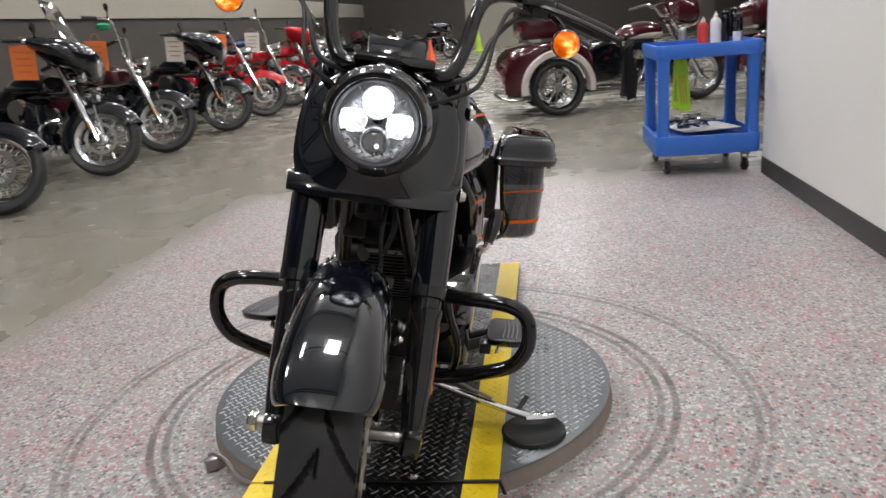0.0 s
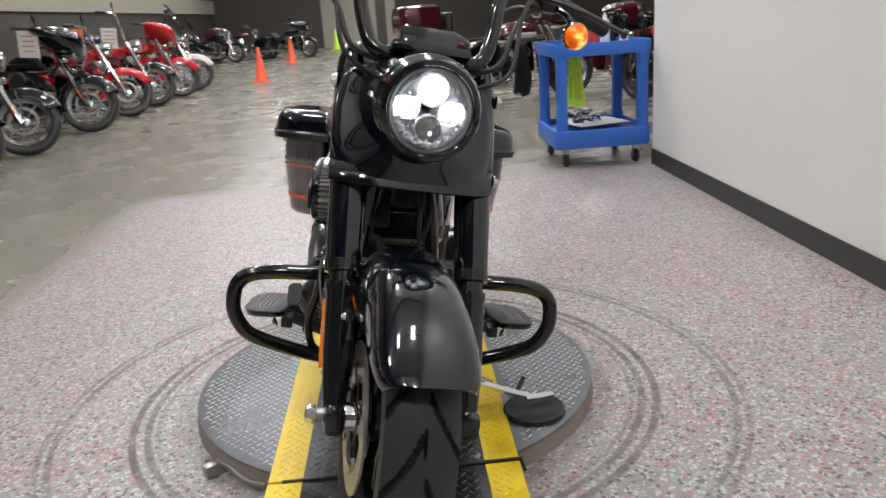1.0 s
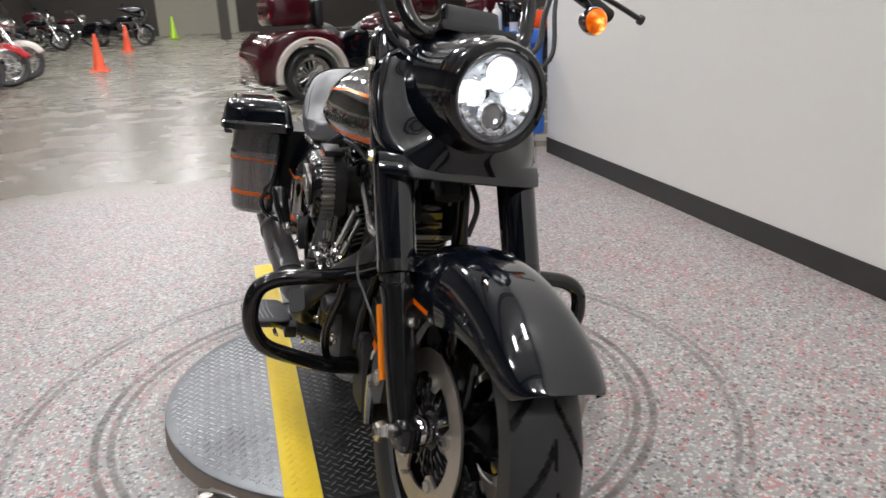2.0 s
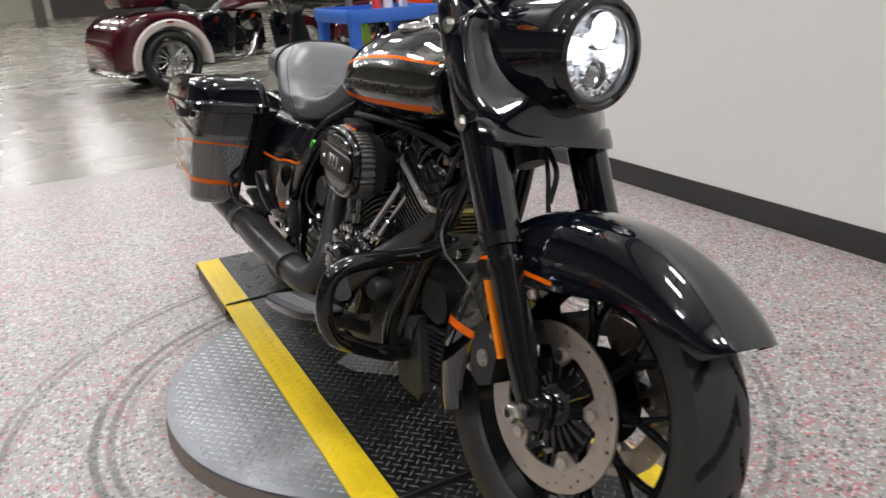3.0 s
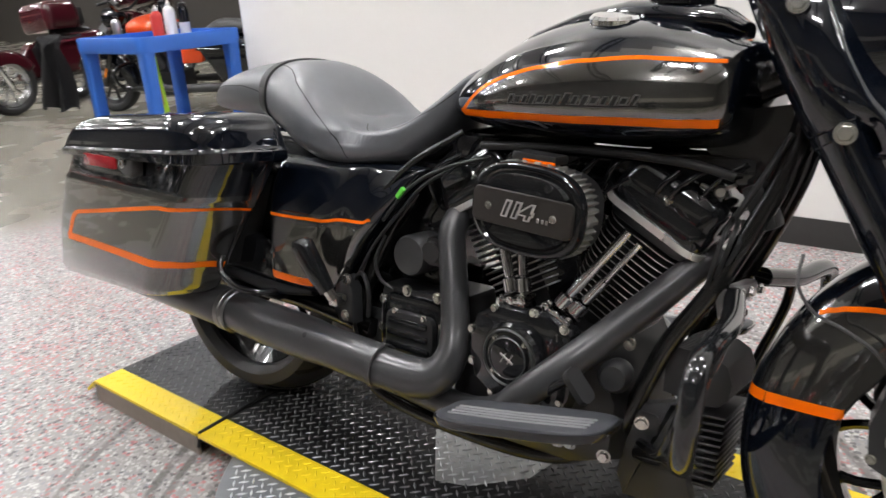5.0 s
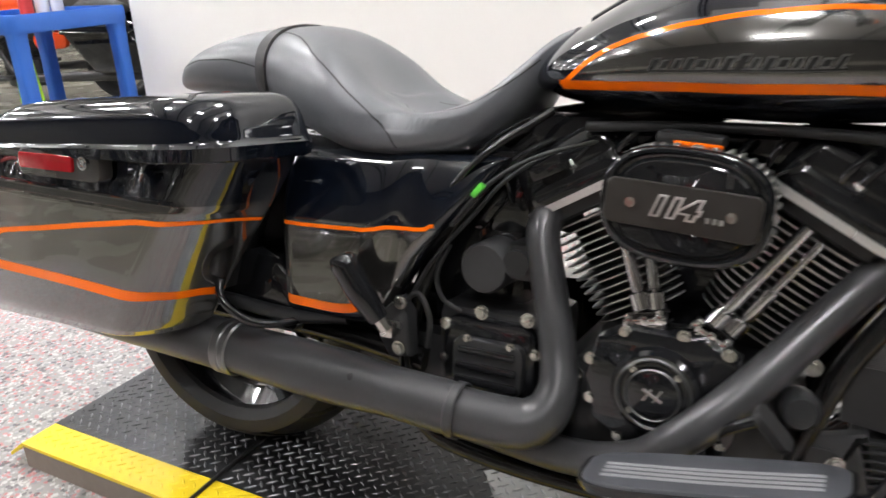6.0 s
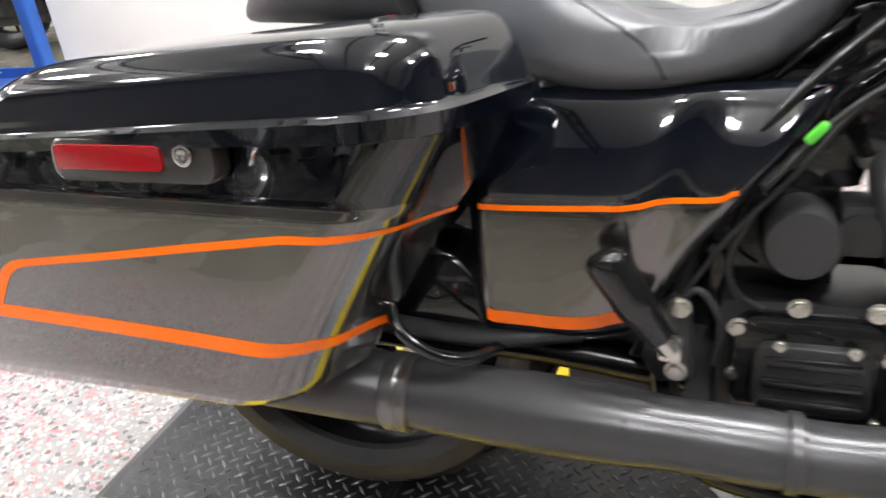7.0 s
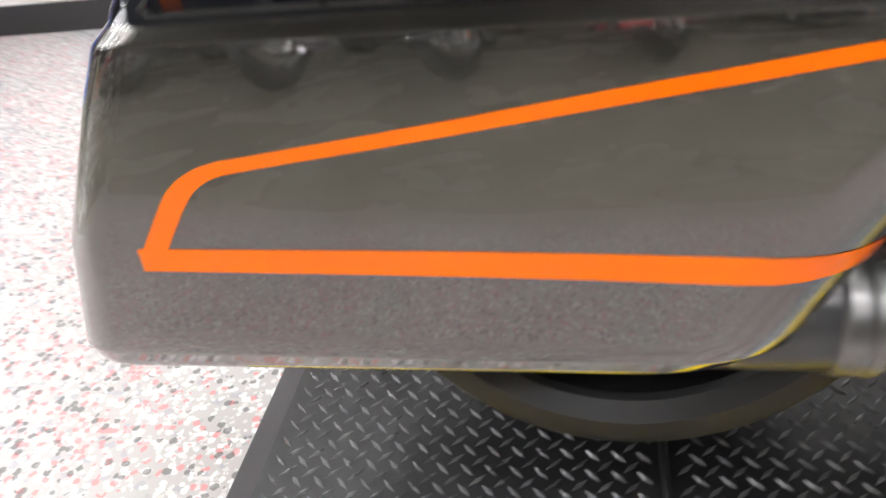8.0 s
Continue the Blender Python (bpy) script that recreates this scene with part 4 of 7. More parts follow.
part("riser_cover", bm, BLACK, bar, "black riser cover", m=STEERB)

# fuel tank
TANK = [  # y, top, bottom, half width, height of the widest line, exponent
    (0.436, 0.872, 0.785, 0.085, 0.83, 2.2), (0.439, 0.888, 0.768, 0.118, 0.825, 2.4), (0.449, 0.902, 0.752, 0.142, 0.82, 2.5), (0.475, 0.915, 0.740, 0.159, 0.813, 2.45), (0.515, 0.928, 0.733, 0.172, 0.810, 2.35), (0.56, 0.941, 0.730, 0.183, 0.808, 2.25), (0.62, 0.950, 0.727, 0.192, 0.805, 2.2), (0.70, 0.950, 0.728, 0.199, 0.803, 2.15),
    (0.78, 0.936, 0.731, 0.193, 0.80, 2.15), (0.85, 0.912, 0.735, 0.176, 0.795, 2.15), (0.91, 0.882, 0.741, 0.151, 0.79, 2.1), (0.96, 0.850, 0.748, 0.121, 0.785, 2.1), (1.0, 0.818, 0.757, 0.078, 0.782, 2.0), (1.018, 0.795, 0.768, 0.03, 0.78, 2.0)]


def station(table, y):
    cols = list(zip(*table))
    return [float(np.interp(y, cols[0], c)) for c in cols[1:]]


def loft_y(table, n_y, n_s, y_list=None):
    rings = []
    ys = [row[0] for row in table]
    # a smooth path through the stations
    pts = [np.array(r) for r in table]
    samples = []
    for i in range(len(pts) - 1):
        p0, p1, p2, p3 = pts[max(i - 1, 0)], pts[i], pts[i + 1], pts[min(i + 2, len(pts) - 1)]
        for k in range(n_y):
            t = k / n_y
            samples.append(0.5 * (2 * p1 + (p2 - p0) * t + (2 * p0 - 5 * p1 + 4 * p2 - p3) * t * t + (3 * p1 - p0 - 3 * p2 + p3) * t ** 3))
    samples.append(pts[-1])
    for y, top, bot, hw, mid, e in samples:
        ring = []
        for k in range(n_s):
            a = k * math.tau / n_s
            c, s = math.cos(a), math.sin(a)
            x = math.copysign(abs(c) ** (2 / e), c) * hw
            z = math.copysign(abs(s) ** (2 / e), s) * ((top - mid) if s > 0 else (mid - bot))
            ring.append(V(x, y, mid + z))
        rings.append(ring)
    return rings


def inside_poly(poly, y, z):
    hit = False
    for (y0, z0), (y1, z1) in zip(poly, poly[1:] + poly[:1]):
        if (z0 > z) != (z1 > z) and y < (y1 - y0) * (z - z0) / (z1 - z0) + y0:
            hit = not hit
    return hit


DARKMETAL = plain("dark_bright_metal", (0.20, 0.20, 0.20), 0.3, 0.9)
DARKBADGE = plain("dark_badge", (0.016, 0.016, 0.016), 0.25)
UP = [(0.447, 0.886), (0.48, 0.889), (0.53, 0.890), (0.60, 0.887), (0.66, 0.880), (0.73, 0.868), (0.80, 0.851), (0.85, 0.834), (0.885, 0.815), (0.915, 0.792), (0.944, 0.766)]
LOW = [(0.944, 0.766), (0.86, 0.765), (0.75, 0.765), (0.62, 0.766), (0.54, 0.767), (0.482, 0.768), (0.449, 0.770)]
bm = bmesh.new()
rings_to(bm, loft_y(TANK, 9, 120))
bmesh.ops.transform(bm, matrix=Matrix.Translation((0.022, 0, 0)) @ Matrix.Diagonal((1.10, 1, 1, 1)), verts=bm.verts)
for f in bm.faces:
    c = f.calc_center_median()
    f.material_index = 1 if inside_poly(UP + LOW[1:], c.y, c.z) and abs(c.x) > 0.03 else 0
ttree = on_surface(bm)
tank = part("fuel_tank", bm, [BLACK, CHAR], bike, "gloss black tank with charcoal panels", 50)
for s in (-1, 1):
    for line, w in ((UP, 0.0075), (LOW, 0.0165)):
        bm = bmesh.new()
        stripe(bm, ttree, [(s * station(TANK, y)[2], y, h) for y, h in line], w, steps=6)
        part("stripe", bm, ORANGE, tank, "orange pinstripe", 60, calc=False)
for s in (-1, 1):     # raised maker's lettering, as plain slanted shapes
    for mat, grow, lift, lab in ((DARKMETAL, 0.0022, 0.0006, "dark metal lettering shapes"), (DARKBADGE, 0.0, 0.0014, "dark raised lettering shapes")):
        bm = bmesh.new()
        for k in range(15):
            y = 0.568 + k * 0.0162
            w = (0.006, 0.009, 0.0075)[(k * 7) % 3]
            tall = 0.022 if k in (0, 7) else (0.013, 0.010, 0.016)[k % 3]
            row = []
            for b in (-0.5, 0.5):
                for a in (-0.5, 0.5):
                    h, n, _, _ = ttree.find_nearest(V(s * 0.21, y + a * (w + 2 * grow) - b * tall * 0.45, 0.809 - k * 0.0003 + b * (tall + 2 * grow)))
                    row.append((h - n * 0.0005, h + n * lift))
            lo, hi = [[bm.verts.new(p[q]) for p in (row[0], row[1], row[3], row[2])] for q in (0, 1)]
            bm.faces.new(hi)
            for i in range(4):
                bm.faces.new((lo[i], lo[(i + 1) % 4], hi[(i + 1) % 4], hi[i]))
        stripe(bm, ttree, [(s * 0.21, 0.562, 0.799), (s * 0.21, 0.68, 0.797), (s * 0.21, 0.802, 0.795)], 0.0025 + grow, lift)
        part("lettering", bm, mat, tank, lab, 0, calc=False)
bm = bmesh.new()
lathe(bm, [(0.046, -0.004), (0.046, 0.004), (0.041, 0.009), (0.010, 0.011)], (-0.070, 0.665, 0.938), (-0.22, -0.05, 1), 40, True)
part("filler_cap", bm, CHROME, tank, "chrome fuel cap")
bm = bmesh.new()
rings_to(bm, [nac_ring(y, z, w, t, 0.03, 24) for y, z, w, t in ((0.47, 0.925, 0.03, 0.010), (0.50, 0.935, 0.055, 0.022), (0.58, 0.942, 0.065, 0.032), (0.66, 0.945, 0.062, 0.030), (0.75, 0.938, 0.045, 0.022), (0.85, 0.910, 0.032, 0.016), (0.93, 0.868, 0.025, 0.012))])
console = part("tank_console", bm, BLACK, tank, "gloss black tank console")
part("speedometer", mesh_of(lathe, [(0.054, -0.01), (0.054, 0.006), (0.048, 0.010), (0.01, 0.008)], (0.0, 0.585, 0.972), (0, -0.02, 1), 36, True), GLOSSM, console, "round black speedometer")

# seat
SEATT = [(0.955, 0.862, 0.820, 0.035, 0.845, 2.2), (0.985, 0.846, 0.770, 0.066, 0.82, 2.4), (1.03, 0.806, 0.705, 0.098, 0.765, 2.5), (1.09, 0.752, 0.660, 0.132, 0.712, 2.6), (1.17, 0.717, 0.643, 0.164, 0.688, 2.6), (1.22, 0.726, 0.638, 0.178, 0.690, 2.6), (1.28, 0.766, 0.637, 0.183, 0.702, 2.5), (1.33, 0.818, 0.642, 0.180, 0.725, 2.4),
         (1.38, 0.852, 0.655, 0.171, 0.745, 2.35), (1.43, 0.866, 0.680, 0.157, 0.765, 2.35), (1.475, 0.866, 0.702, 0.146, 0.78, 2.4), (1.49, 0.864, 0.712, 0.141, 0.785, 2.4), (1.55, 0.860, 0.722, 0.135, 0.79, 2.5), (1.61, 0.850, 0.730, 0.128, 0.79, 2.5), (1.68, 0.830, 0.734, 0.115, 0.785, 2.5), (1.73, 0.803, 0.737, 0.095, 0.77, 2.4), (1.765, 0.768, 0.738, 0.06, 0.753, 2.2), (1.775, 0.752, 0.74, 0.02, 0.748, 2.0)]
rings = loft_y(SEATT, 8, 96)
for ring in rings:
    for p in ring:
        t = max(0.0, 1 - abs(p.y - 1.20) / 0.20)
        if p.z > 0.70 and t > 0:
            p.z += 0.022 * t * min(1.0, (p.x / 0.15) ** 2) - 0.012 * t * max(0, 1 - (p.x / 0.10) ** 2)
        d = math.hypot((p.y - 1.285) / 0.060, p.x / 0.075)
        if p.z > 0.75:
            p.z -= 0.009 * math.exp(-d * d)
bm = bmesh.new()
rings_to(bm, rings)
stree = on_surface(bm)
seat = part("seat", bm, SEAT, bike, "grey-black vinyl two-up seat with a deep bucket", 60)
for s in (-1, 1):
    bm = bmesh.new()
    stripe(bm, stree, [(s * 0.10, 1.485, 0.875), (s * 0.125, 1.42, 0.86), (s * 0.150, 1.37, 0.82), (s * 0.165, 1.31, 0.775), (s * 0.172, 1.26, 0.735), (s * 0.18, 1.21, 0.70), (s * 0.178, 1.19, 0.66)], 0.003, 0.0006)
    part("seam", bm, SEAM, seat, "sewn seam", 0, calc=False)
    bm = bmesh.new()
    stripe(bm, stree, [(s * 0.075, 0.990, 0.81), (s * 0.105, 1.05, 0.762), (s * 0.13, 1.11, 0.735), (s * 0.12, 1.18, 0.725), (s * 0.06, 1.235, 0.74)], 0.0022, 0.0006)
    part("seam", bm, SEAM, seat, "sewn seam", 0, calc=False)
    bm = bmesh.new()
    stripe(bm, stree, [(s * 0.155, 1.50, 0.79), (s * 0.150, 1.58, 0.805), (s * 0.135, 1.68, 0.805), (s * 0.11, 1.755, 0.79)], 0.0025, 0.0006)
    part("seam", bm, SEAM, seat, "sewn seam", 0, calc=False)
# black band put in for the dark crease between bucket and pillion
bm = bmesh.new()
ring = []
for y0, q in ((1.476, 0.0015), (1.478, 0.005), (1.502, 0.005), (1.504, 0.0015)):
    row = station(SEATT, y0)
    ring.append([V(math.copysign(abs(math.cos(a)) ** (2 / 2.4), math.cos(a)) * (row[2] + q), y0, row[3] + math.copysign(abs(math.sin(a)) ** (2 / 2.4), math.sin(a)) * ((row[0] - row[3] + q) if math.sin(a) > 0 else (row[3] - row[1] + q))) for a in [k * math.tau / 72 for k in range(72)]])
rings_to(bm, ring)
part("strap", bm, SOFTRUB, seat, "black band for the dark crease ahead of the pillion", 50)

# saddlebags
def bag_ring(s, h, uo, ui, yf, yr, r=0.045, n=7):
    """A rounded section at one height; s: side."""
    cs = [(uo, yf), (uo, yr), (ui, yr), (ui, yf - 0.05)]
    out = []
    for i, (u, y) in enumerate(cs):
        p, a, b = V(u, y, 0), V(*cs[i - 1], 0), V(*cs[(i + 1) % 4], 0)
        da, db = (a - p).normalized(), (b - p).normalized()
        rr = (r * 1.45, r, r * 0.6, r * 0.6)[i]
        for k in range(n + 1):
            t = k / n
            q = (p + da * rr) * (1 - t) ** 2 + p * 2 * t * (1 - t) + (p + db * rr) * t * t
            toe = 0.036 * max(0.0, (q.y - 1.56) / 0.46) ** 1.8 * max(0.0, (q.x - 0.22) / 0.18)
            out.append(V(s * (q.x - toe), q.y, h + 0.06 * (1.58 - q.y) * min(1.0, max(0.0, (h - 0.59) / 0.08, (0.42 - h) / 0.08))))
    return out


BAG = [(0.330, 0.352, 0.275, 1.614, 2.088), (0.337, 0.374, 0.255, 1.586, 2.110), (0.352, 0.3845, 0.245, 1.567, 2.116), (0.42, 0.3885, 0.244, 1.529, 2.094), (0.48, 0.3910, 0.240, 1.491, 2.065), (0.53, 0.3930, 0.236, 1.459, 2.040),
       (0.562, 0.3945, 0.234, 1.437, 2.022), (0.568, 0.3945, 0.234, 1.432, 2.018), (0.580, 0.3905, 0.233, 1.424, 2.004), (0.630, 0.3900, 0.231, 1.390, 1.976), (0.668, 0.3890, 0.230, 1.368, 1.950)]
LID = [(0.643, 0.412, 0.208, 1.376, 1.948), (0.647, 0.428, 0.204, 1.366, 1.957), (0.664, 0.429, 0.204, 1.364, 1.958), (0.669, 0.424, 0.206, 1.369, 1.950), (0.692, 0.420, 0.210, 1.375, 1.932), (0.714, 0.414, 0.215, 1.382, 1.900), (0.732, 0.401, 0.223, 1.394, 1.85), (0.740, 0.382, 0.236, 1.412, 1.79), (0.743, 0.350, 0.262, 1.44, 1.70)]


def bag_rows(table, steps=5, smooth=False):
    out = []
    for i, (a, b) in enumerate(zip(table, table[1:])):
        before, after = table[max(i - 1, 0)], table[min(i + 2, len(table) - 1)]
        for k in range(steps):
            t = k / steps
            if smooth and i > 2:
                out.append([0.5 * (2 * q + (r - o) * t + (2 * o - 5 * q + 4 * r - e) * t * t + (3 * q - o - 3 * r + e) * t ** 3) for o, q, r, e in zip(before, a, b, after)])
            else:
                out.append([p + (q - p) * t for p, q in zip(a, b)])
    return out + [list(table[-1])]


LIDINK = plain("script_ink", (0.05, 0.05, 0.05), 0.5)
BAGTEXT = plain("badge_red", (0.45, 0.03, 0.02), 0.4)
for s in (-1, 1):
    bm = bmesh.new()
    rings_to(bm, [bag_ring(s, *row) for row in bag_rows(BAG)])
    bm.faces.index_update()
    for f in bm.faces:
        f.material_index = 1 if f.index >= 40 * 32 else 0
    tree = on_surface(bm)
    bag = part("saddlebag", bm, [CHAR, BLACK], bike, "charcoal hard saddlebag", 45)
    if s > 0:
        bag.matrix_basis = Matrix.Translation((0.014, 0, -0.016))
    bm = bmesh.new()
    rings_to(bm, [bag_ring(s, *row, r=0.06, n=12) for row in bag_rows(LID, 5, True)])
    ltree = on_surface(bm)
    lid = part("lid", bm, BLACK, bag, "gloss black saddlebag lid", 45)
    if s < 0:      # unreadable script on the lid, as bars
        for mat, ks in ((LIDINK, range(2, 17)), (BAGTEXT, range(0, 3))):
            bm = bmesh.new()
            for k in ks:
                q = k / 16
                c, n, _, _ = ltree.find_nearest(V(-(0.255 + 0.14 * q), 1.460 - 0.05 * q * q, 0.765))
                box(bm, c + n * 0.0006, (0.003 + 0.003 * (k % 2), 0.011 - 0.004 * (k % 3 == 0), 0.001), 0, n.to_track_quat("Z", "Y").to_matrix().to_4x4() @ Matrix.Rotation(radians(20 + 50 * q), 4, "Z"), 1)
            part("lettering", bm, mat, lid, "small unreadable script as bars", 0)
    def on_bag(u, y, h, du, dy):
        """The bag's skin at height h, met from outside along (du, dy)."""
        d = V(-s * du, -dy, 0).normalized()
        o = V(s * u, y, h)
        return tree.ray_cast(o - d * 0.3, d)[0] or tree.find_nearest(o)[0]

    for side, corner, front, w in (
            ([(2.008, 0.414), (2.001, 0.425), (1.986, 0.447), (1.974, 0.463), (1.961, 0.4745), (1.942, 0.4835), (1.91, 0.4895), (1.80, 0.5065), (1.69, 0.5245), (1.60, 0.5385), (1.54, 0.5475)],
             [(0.2, 0.5500), (0.6, 0.5515), (1.1, 0.5525), (2.2, 0.5530)], [(0.33, 0.5525), (0.28, 0.549), (0.250, 0.546)],
             [0.017, 0.017, 0.0165, 0.016, 0.013, 0.0105, 0.0095, 0.0095, 0.0095, 0.0095, 0.0092, 0.0088, 0.0084, 0.008, 0.0075, 0.007, 0.007, 0.007]),
            ([(2.018, 0.413), (1.95, 0.4145), (1.80, 0.4175), (1.70, 0.4185), (1.625, 0.4185)],
             [(0.2, 0.4185), (0.6, 0.4190), (1.1, 0.4195), (2.2, 0.4195)], [(0.31, 0.417), (0.28, 0.414), (0.260, 0.411)], [0.0185] * 6 + [0.0175] * 6)):
        at = corner[0][1]
        yf = float(np.interp(at, [row[0] for row in BAG], [row[3] for row in BAG]))
        pts = [on_bag(0.4, y, h, 1, 0) for y, h in side]
        pts += [on_bag(0.335, yf + 0.055, h, 1, -q) for q, h in corner]
        pts += [on_bag(u, yf, h, 0, -1) for u, h in front]
        bm = bmesh.new()
        stripe(bm, tree, pts, w, steps=8)
        part("stripe", bm, ORANGE, bag, "orange pinstripe", 60, calc=False)
    # latch with its reflector and lock
    bm = bmesh.new()
    slab(bm, rounded(0.205, 0.046, 0.016), lambda a, b, c: (s * (0.388 + c), 1.692 + a, 0.630 + b), 0.026, 0.008)
    latch = part("latch", bm, plain("latch_grey", (0.075, 0.073, 0.070), 0.25, 0.5) if s < 0 else SATIN, bag, "grey latch plate", 30)
    bm = bmesh.new()
    slab(bm, rounded(0.135, 0.026, 0.005), lambda a, b, c: (s * (0.413 + c), 1.715 + a, 0.634 + b), 0.006, 0.002)
    part("reflector", bm, RED_LENS, latch, "red reflector")
    part("lock", mesh_of(lathe, [(0.011, 0.0), (0.011, 0.007), (0.008, 0.008), (0.002, 0.006)], (s * 0.413, 1.620, 0.638), (s, 0, 0), 20, True), CHROME, latch, "round chrome lock")
    # guard tube below the bag front
    bm = bmesh.new()
    tube(bm, [(s * 0.20, 1.37, 0.360), (s * 0.25, 1.395, 0.362), (s * 0.280, 1.43, 0.376), (s * 0.288, 1.47, 0.41), (s * 0.26, 1.49, 0.44)], 0.0075, 10)
    part("bag_guard", bm, GLOSSM, bike, "gloss black bag guard rail", 60)

# bag supports beside the rear fender
for s in (-1, 1):
    bm = bmesh.new()
    slab(bm, [(1.38, 0.345), (1.395, 0.330), (1.60, 0.335), (1.62, 0.40), (1.56, 0.45), (1.47, 0.475), (1.425, 0.465), (1.395, 0.43)], lambda a, b, c: (s * (0.150 + c), a, b), 0.045, 0.016)
    part("bag_support", bm, GLOSSM, bike, "gloss black saddlebag support", 40)

# brackets that carry the saddlebags, made deep enough to fill the dark gap
for s in (-1, 1):
    bm = bmesh.new()
    slab(bm, [(1.52, 0.40), (1.49, 0.50), (1.455, 0.60), (1.445, 0.65), (1.70, 0.65), (1.72, 0.42)], lambda a, b, c: (s * (0.146 + c), a, b), 0.086, 0.010)
    part("bag_bracket", bm, POWDER, bike, "matt black saddlebag bracket", 40)

# dark slabs added to fill the space between rear fender and side covers
for s in (-1, 1):
    bm = bmesh.new()
    slab(bm, [(1.22, 0.64), (1.25, 0.50), (1.33, 0.38), (1.50, 0.40), (1.66, 0.50), (1.80, 0.58), (1.82, 0.66), (1.60, 0.70), (1.35, 0.69)], lambda a, b, c: (s * (0.108 + c), a, b), 0.040, 0.014)
    part("fender_strut", bm, GLOSSM, bike, "gloss black filler slab beside the rear fender", 40)

# side covers
def cover_span(h):
    """Front and rear edge of the panel at a height."""
    hs = (0.372, 0.385, 0.40, 0.43, 0.49, 0.56, 0.61, 0.66)
    front = (1.238, 1.213, 1.200, 1.185, 1.150, 1.094, 1.050, 1.018)
    rear = (1.388, 1.400, 1.404, 1.406, 1.407, 1.410, 1.412, 1.410)
    return float(np.interp(h, hs, front)), float(np.interp(h, hs, rear))


for s in (-1, 1):
    bm = bmesh.new()
    n, rows = 40, []
    for j in range(n + 1):
        h = 0.372 + (0.66 - 0.372) * j / n
        ya, yb = cover_span(h)
        row = []
        for i in range(n + 1):
            t = i / n
            e = min(t * (yb - ya), (1 - t) * (yb - ya), h - 0.372 + 0.001, 0.665 - h) / 0.022
            edge = 1 - (1 - min(1.0, e)) ** 2
            y = ya + (yb - ya) * t
            fold = 0.020 / (1 + math.exp((y - (1.205 + (0.50 - h) * 0.35)) / -0.012))
            lean = 0.045 * max(0.0, (h - 0.53) / 0.13) ** 1.6
            row.append(V(s * (0.172 + 0.016 * edge + fold - lean), y, h))
        rows.append(row)
    grid = [[bm.verts.new(p) for p in row] for row in rows]
    back = [[bm.verts.new(p - V(s * 0.03, 0, 0)) for p in row] for row in rows]
    for j in range(n):
        for i in range(n):
            f = bm.faces.new((grid[j][i], grid[j][i + 1], grid[j + 1][i + 1], grid[j + 1][i]))
            # last columns painted black to darken the bright reflection along the rear edge
            f.material_index = 1 if 0.395 < rows[j][i].z < 0.540 and i < n - 2 else 0
    for a in (0, n):
        for i in range(n):
            bm.faces.new((grid[a][i], grid[a][i + 1], back[a][i + 1], back[a][i]))
            bm.faces.new((grid[i][a], grid[i + 1][a], back[i + 1][a], back[i][a]))
    tree = on_surface(bm)
    cover = part("side_cover", bm, [BLACK, CHAR], bike, "black and charcoal side cover", 50)
    bm = bmesh.new()
    stripe(bm, tree, [(s * 0.23, 1.404, 0.536), (s * 0.23, 1.34, 0.536), (s * 0.23, 1.24, 0.540), (s * 0.22, 1.17, 0.547), (s * 0.22, 1.108, 0.555)], 0.0065)
    part("stripe", bm, ORANGE, cover, "orange pinstripe", 60, calc=False)
    bm = bmesh.new()
    stripe(bm, tree, [(s * 0.23, 1.402, 0.399), (s * 0.23, 1.35, 0.398), (s * 0.23, 1.29, 0.397), (s * 0.23, 1.207, 0.402)], 0.0165)
    part("stripe", bm, ORANGE, cover, "orange pinstripe", 60, calc=False)

# rear fender, tail
bm = fender(RA, 55, 190, 0.105, lambda th: 0.10, 0.0, 60, 28, r0=0.365)
rear_fender = part("rear_fender", bm, BLACK, bike, "gloss black rear fender", 45)
bm = bmesh.new()
box(bm, (0, 2.02, 0.52), (0.10, 0.05, 0.06), 0.012)
part("tail_lamp", bm, RED_LENS, rear_fender, "red tail lamp")

# frame
FR = plain("frame_black", (0.008, 0.008, 0.008), 0.22, 0.0, 60, 0.2)
bm = bmesh.new()
tube(bm, [(0, 0.40, 0.86), (0, 0.55, 0.80), (0, 0.80, 0.74), (0, 1.02, 0.70), (0, 1.15, 0.66)], 0.03, 12)
for s in (-1, 1):
    tube(bm, [(s * 0.03, 0.36, 0.82), (s * 0.06, 0.38, 0.70), (s * 0.085, 0.45, 0.53), (s * 0.095, 0.52, 0.41), (s * 0.105, 0.58, 0.26), (s * 0.115, 0.66, 0.175), (s * 0.13, 0.80, 0.15), (s * 0.13, 1.05, 0.155), (s * 0.135, 1.16, 0.20), (s * 0.13, 1.19, 0.34), (s * 0.09, 1.15, 0.50), (s * 0.06, 1.06, 0.63), (s * 0.04, 0.96, 0.72)], 0.0165, 12)
    tube(bm, [(s * 0.155, 1.22, 0.34), (s * 0.165, 1.16, 0.52), (s * 0.150, 1.06, 0.655), (s * 0.09, 0.96, 0.735)], 0.0062, 10)
    tube(bm, [(s * 0.12, 1.10, 0.62), (s * 0.15, 1.35, 0.62), (s * 0.16, 1.65, 0.62), (s * 0.16, 1.95, 0.56)], 0.014, 10)
    tube(bm, [(s * 0.12, 1.16, 0.30), (s * 0.13, 1.35, 0.325), (s * 0.13, 1.55, 0.325), (s * 0.13, 1.68, 0.325)], 0.022, 12)
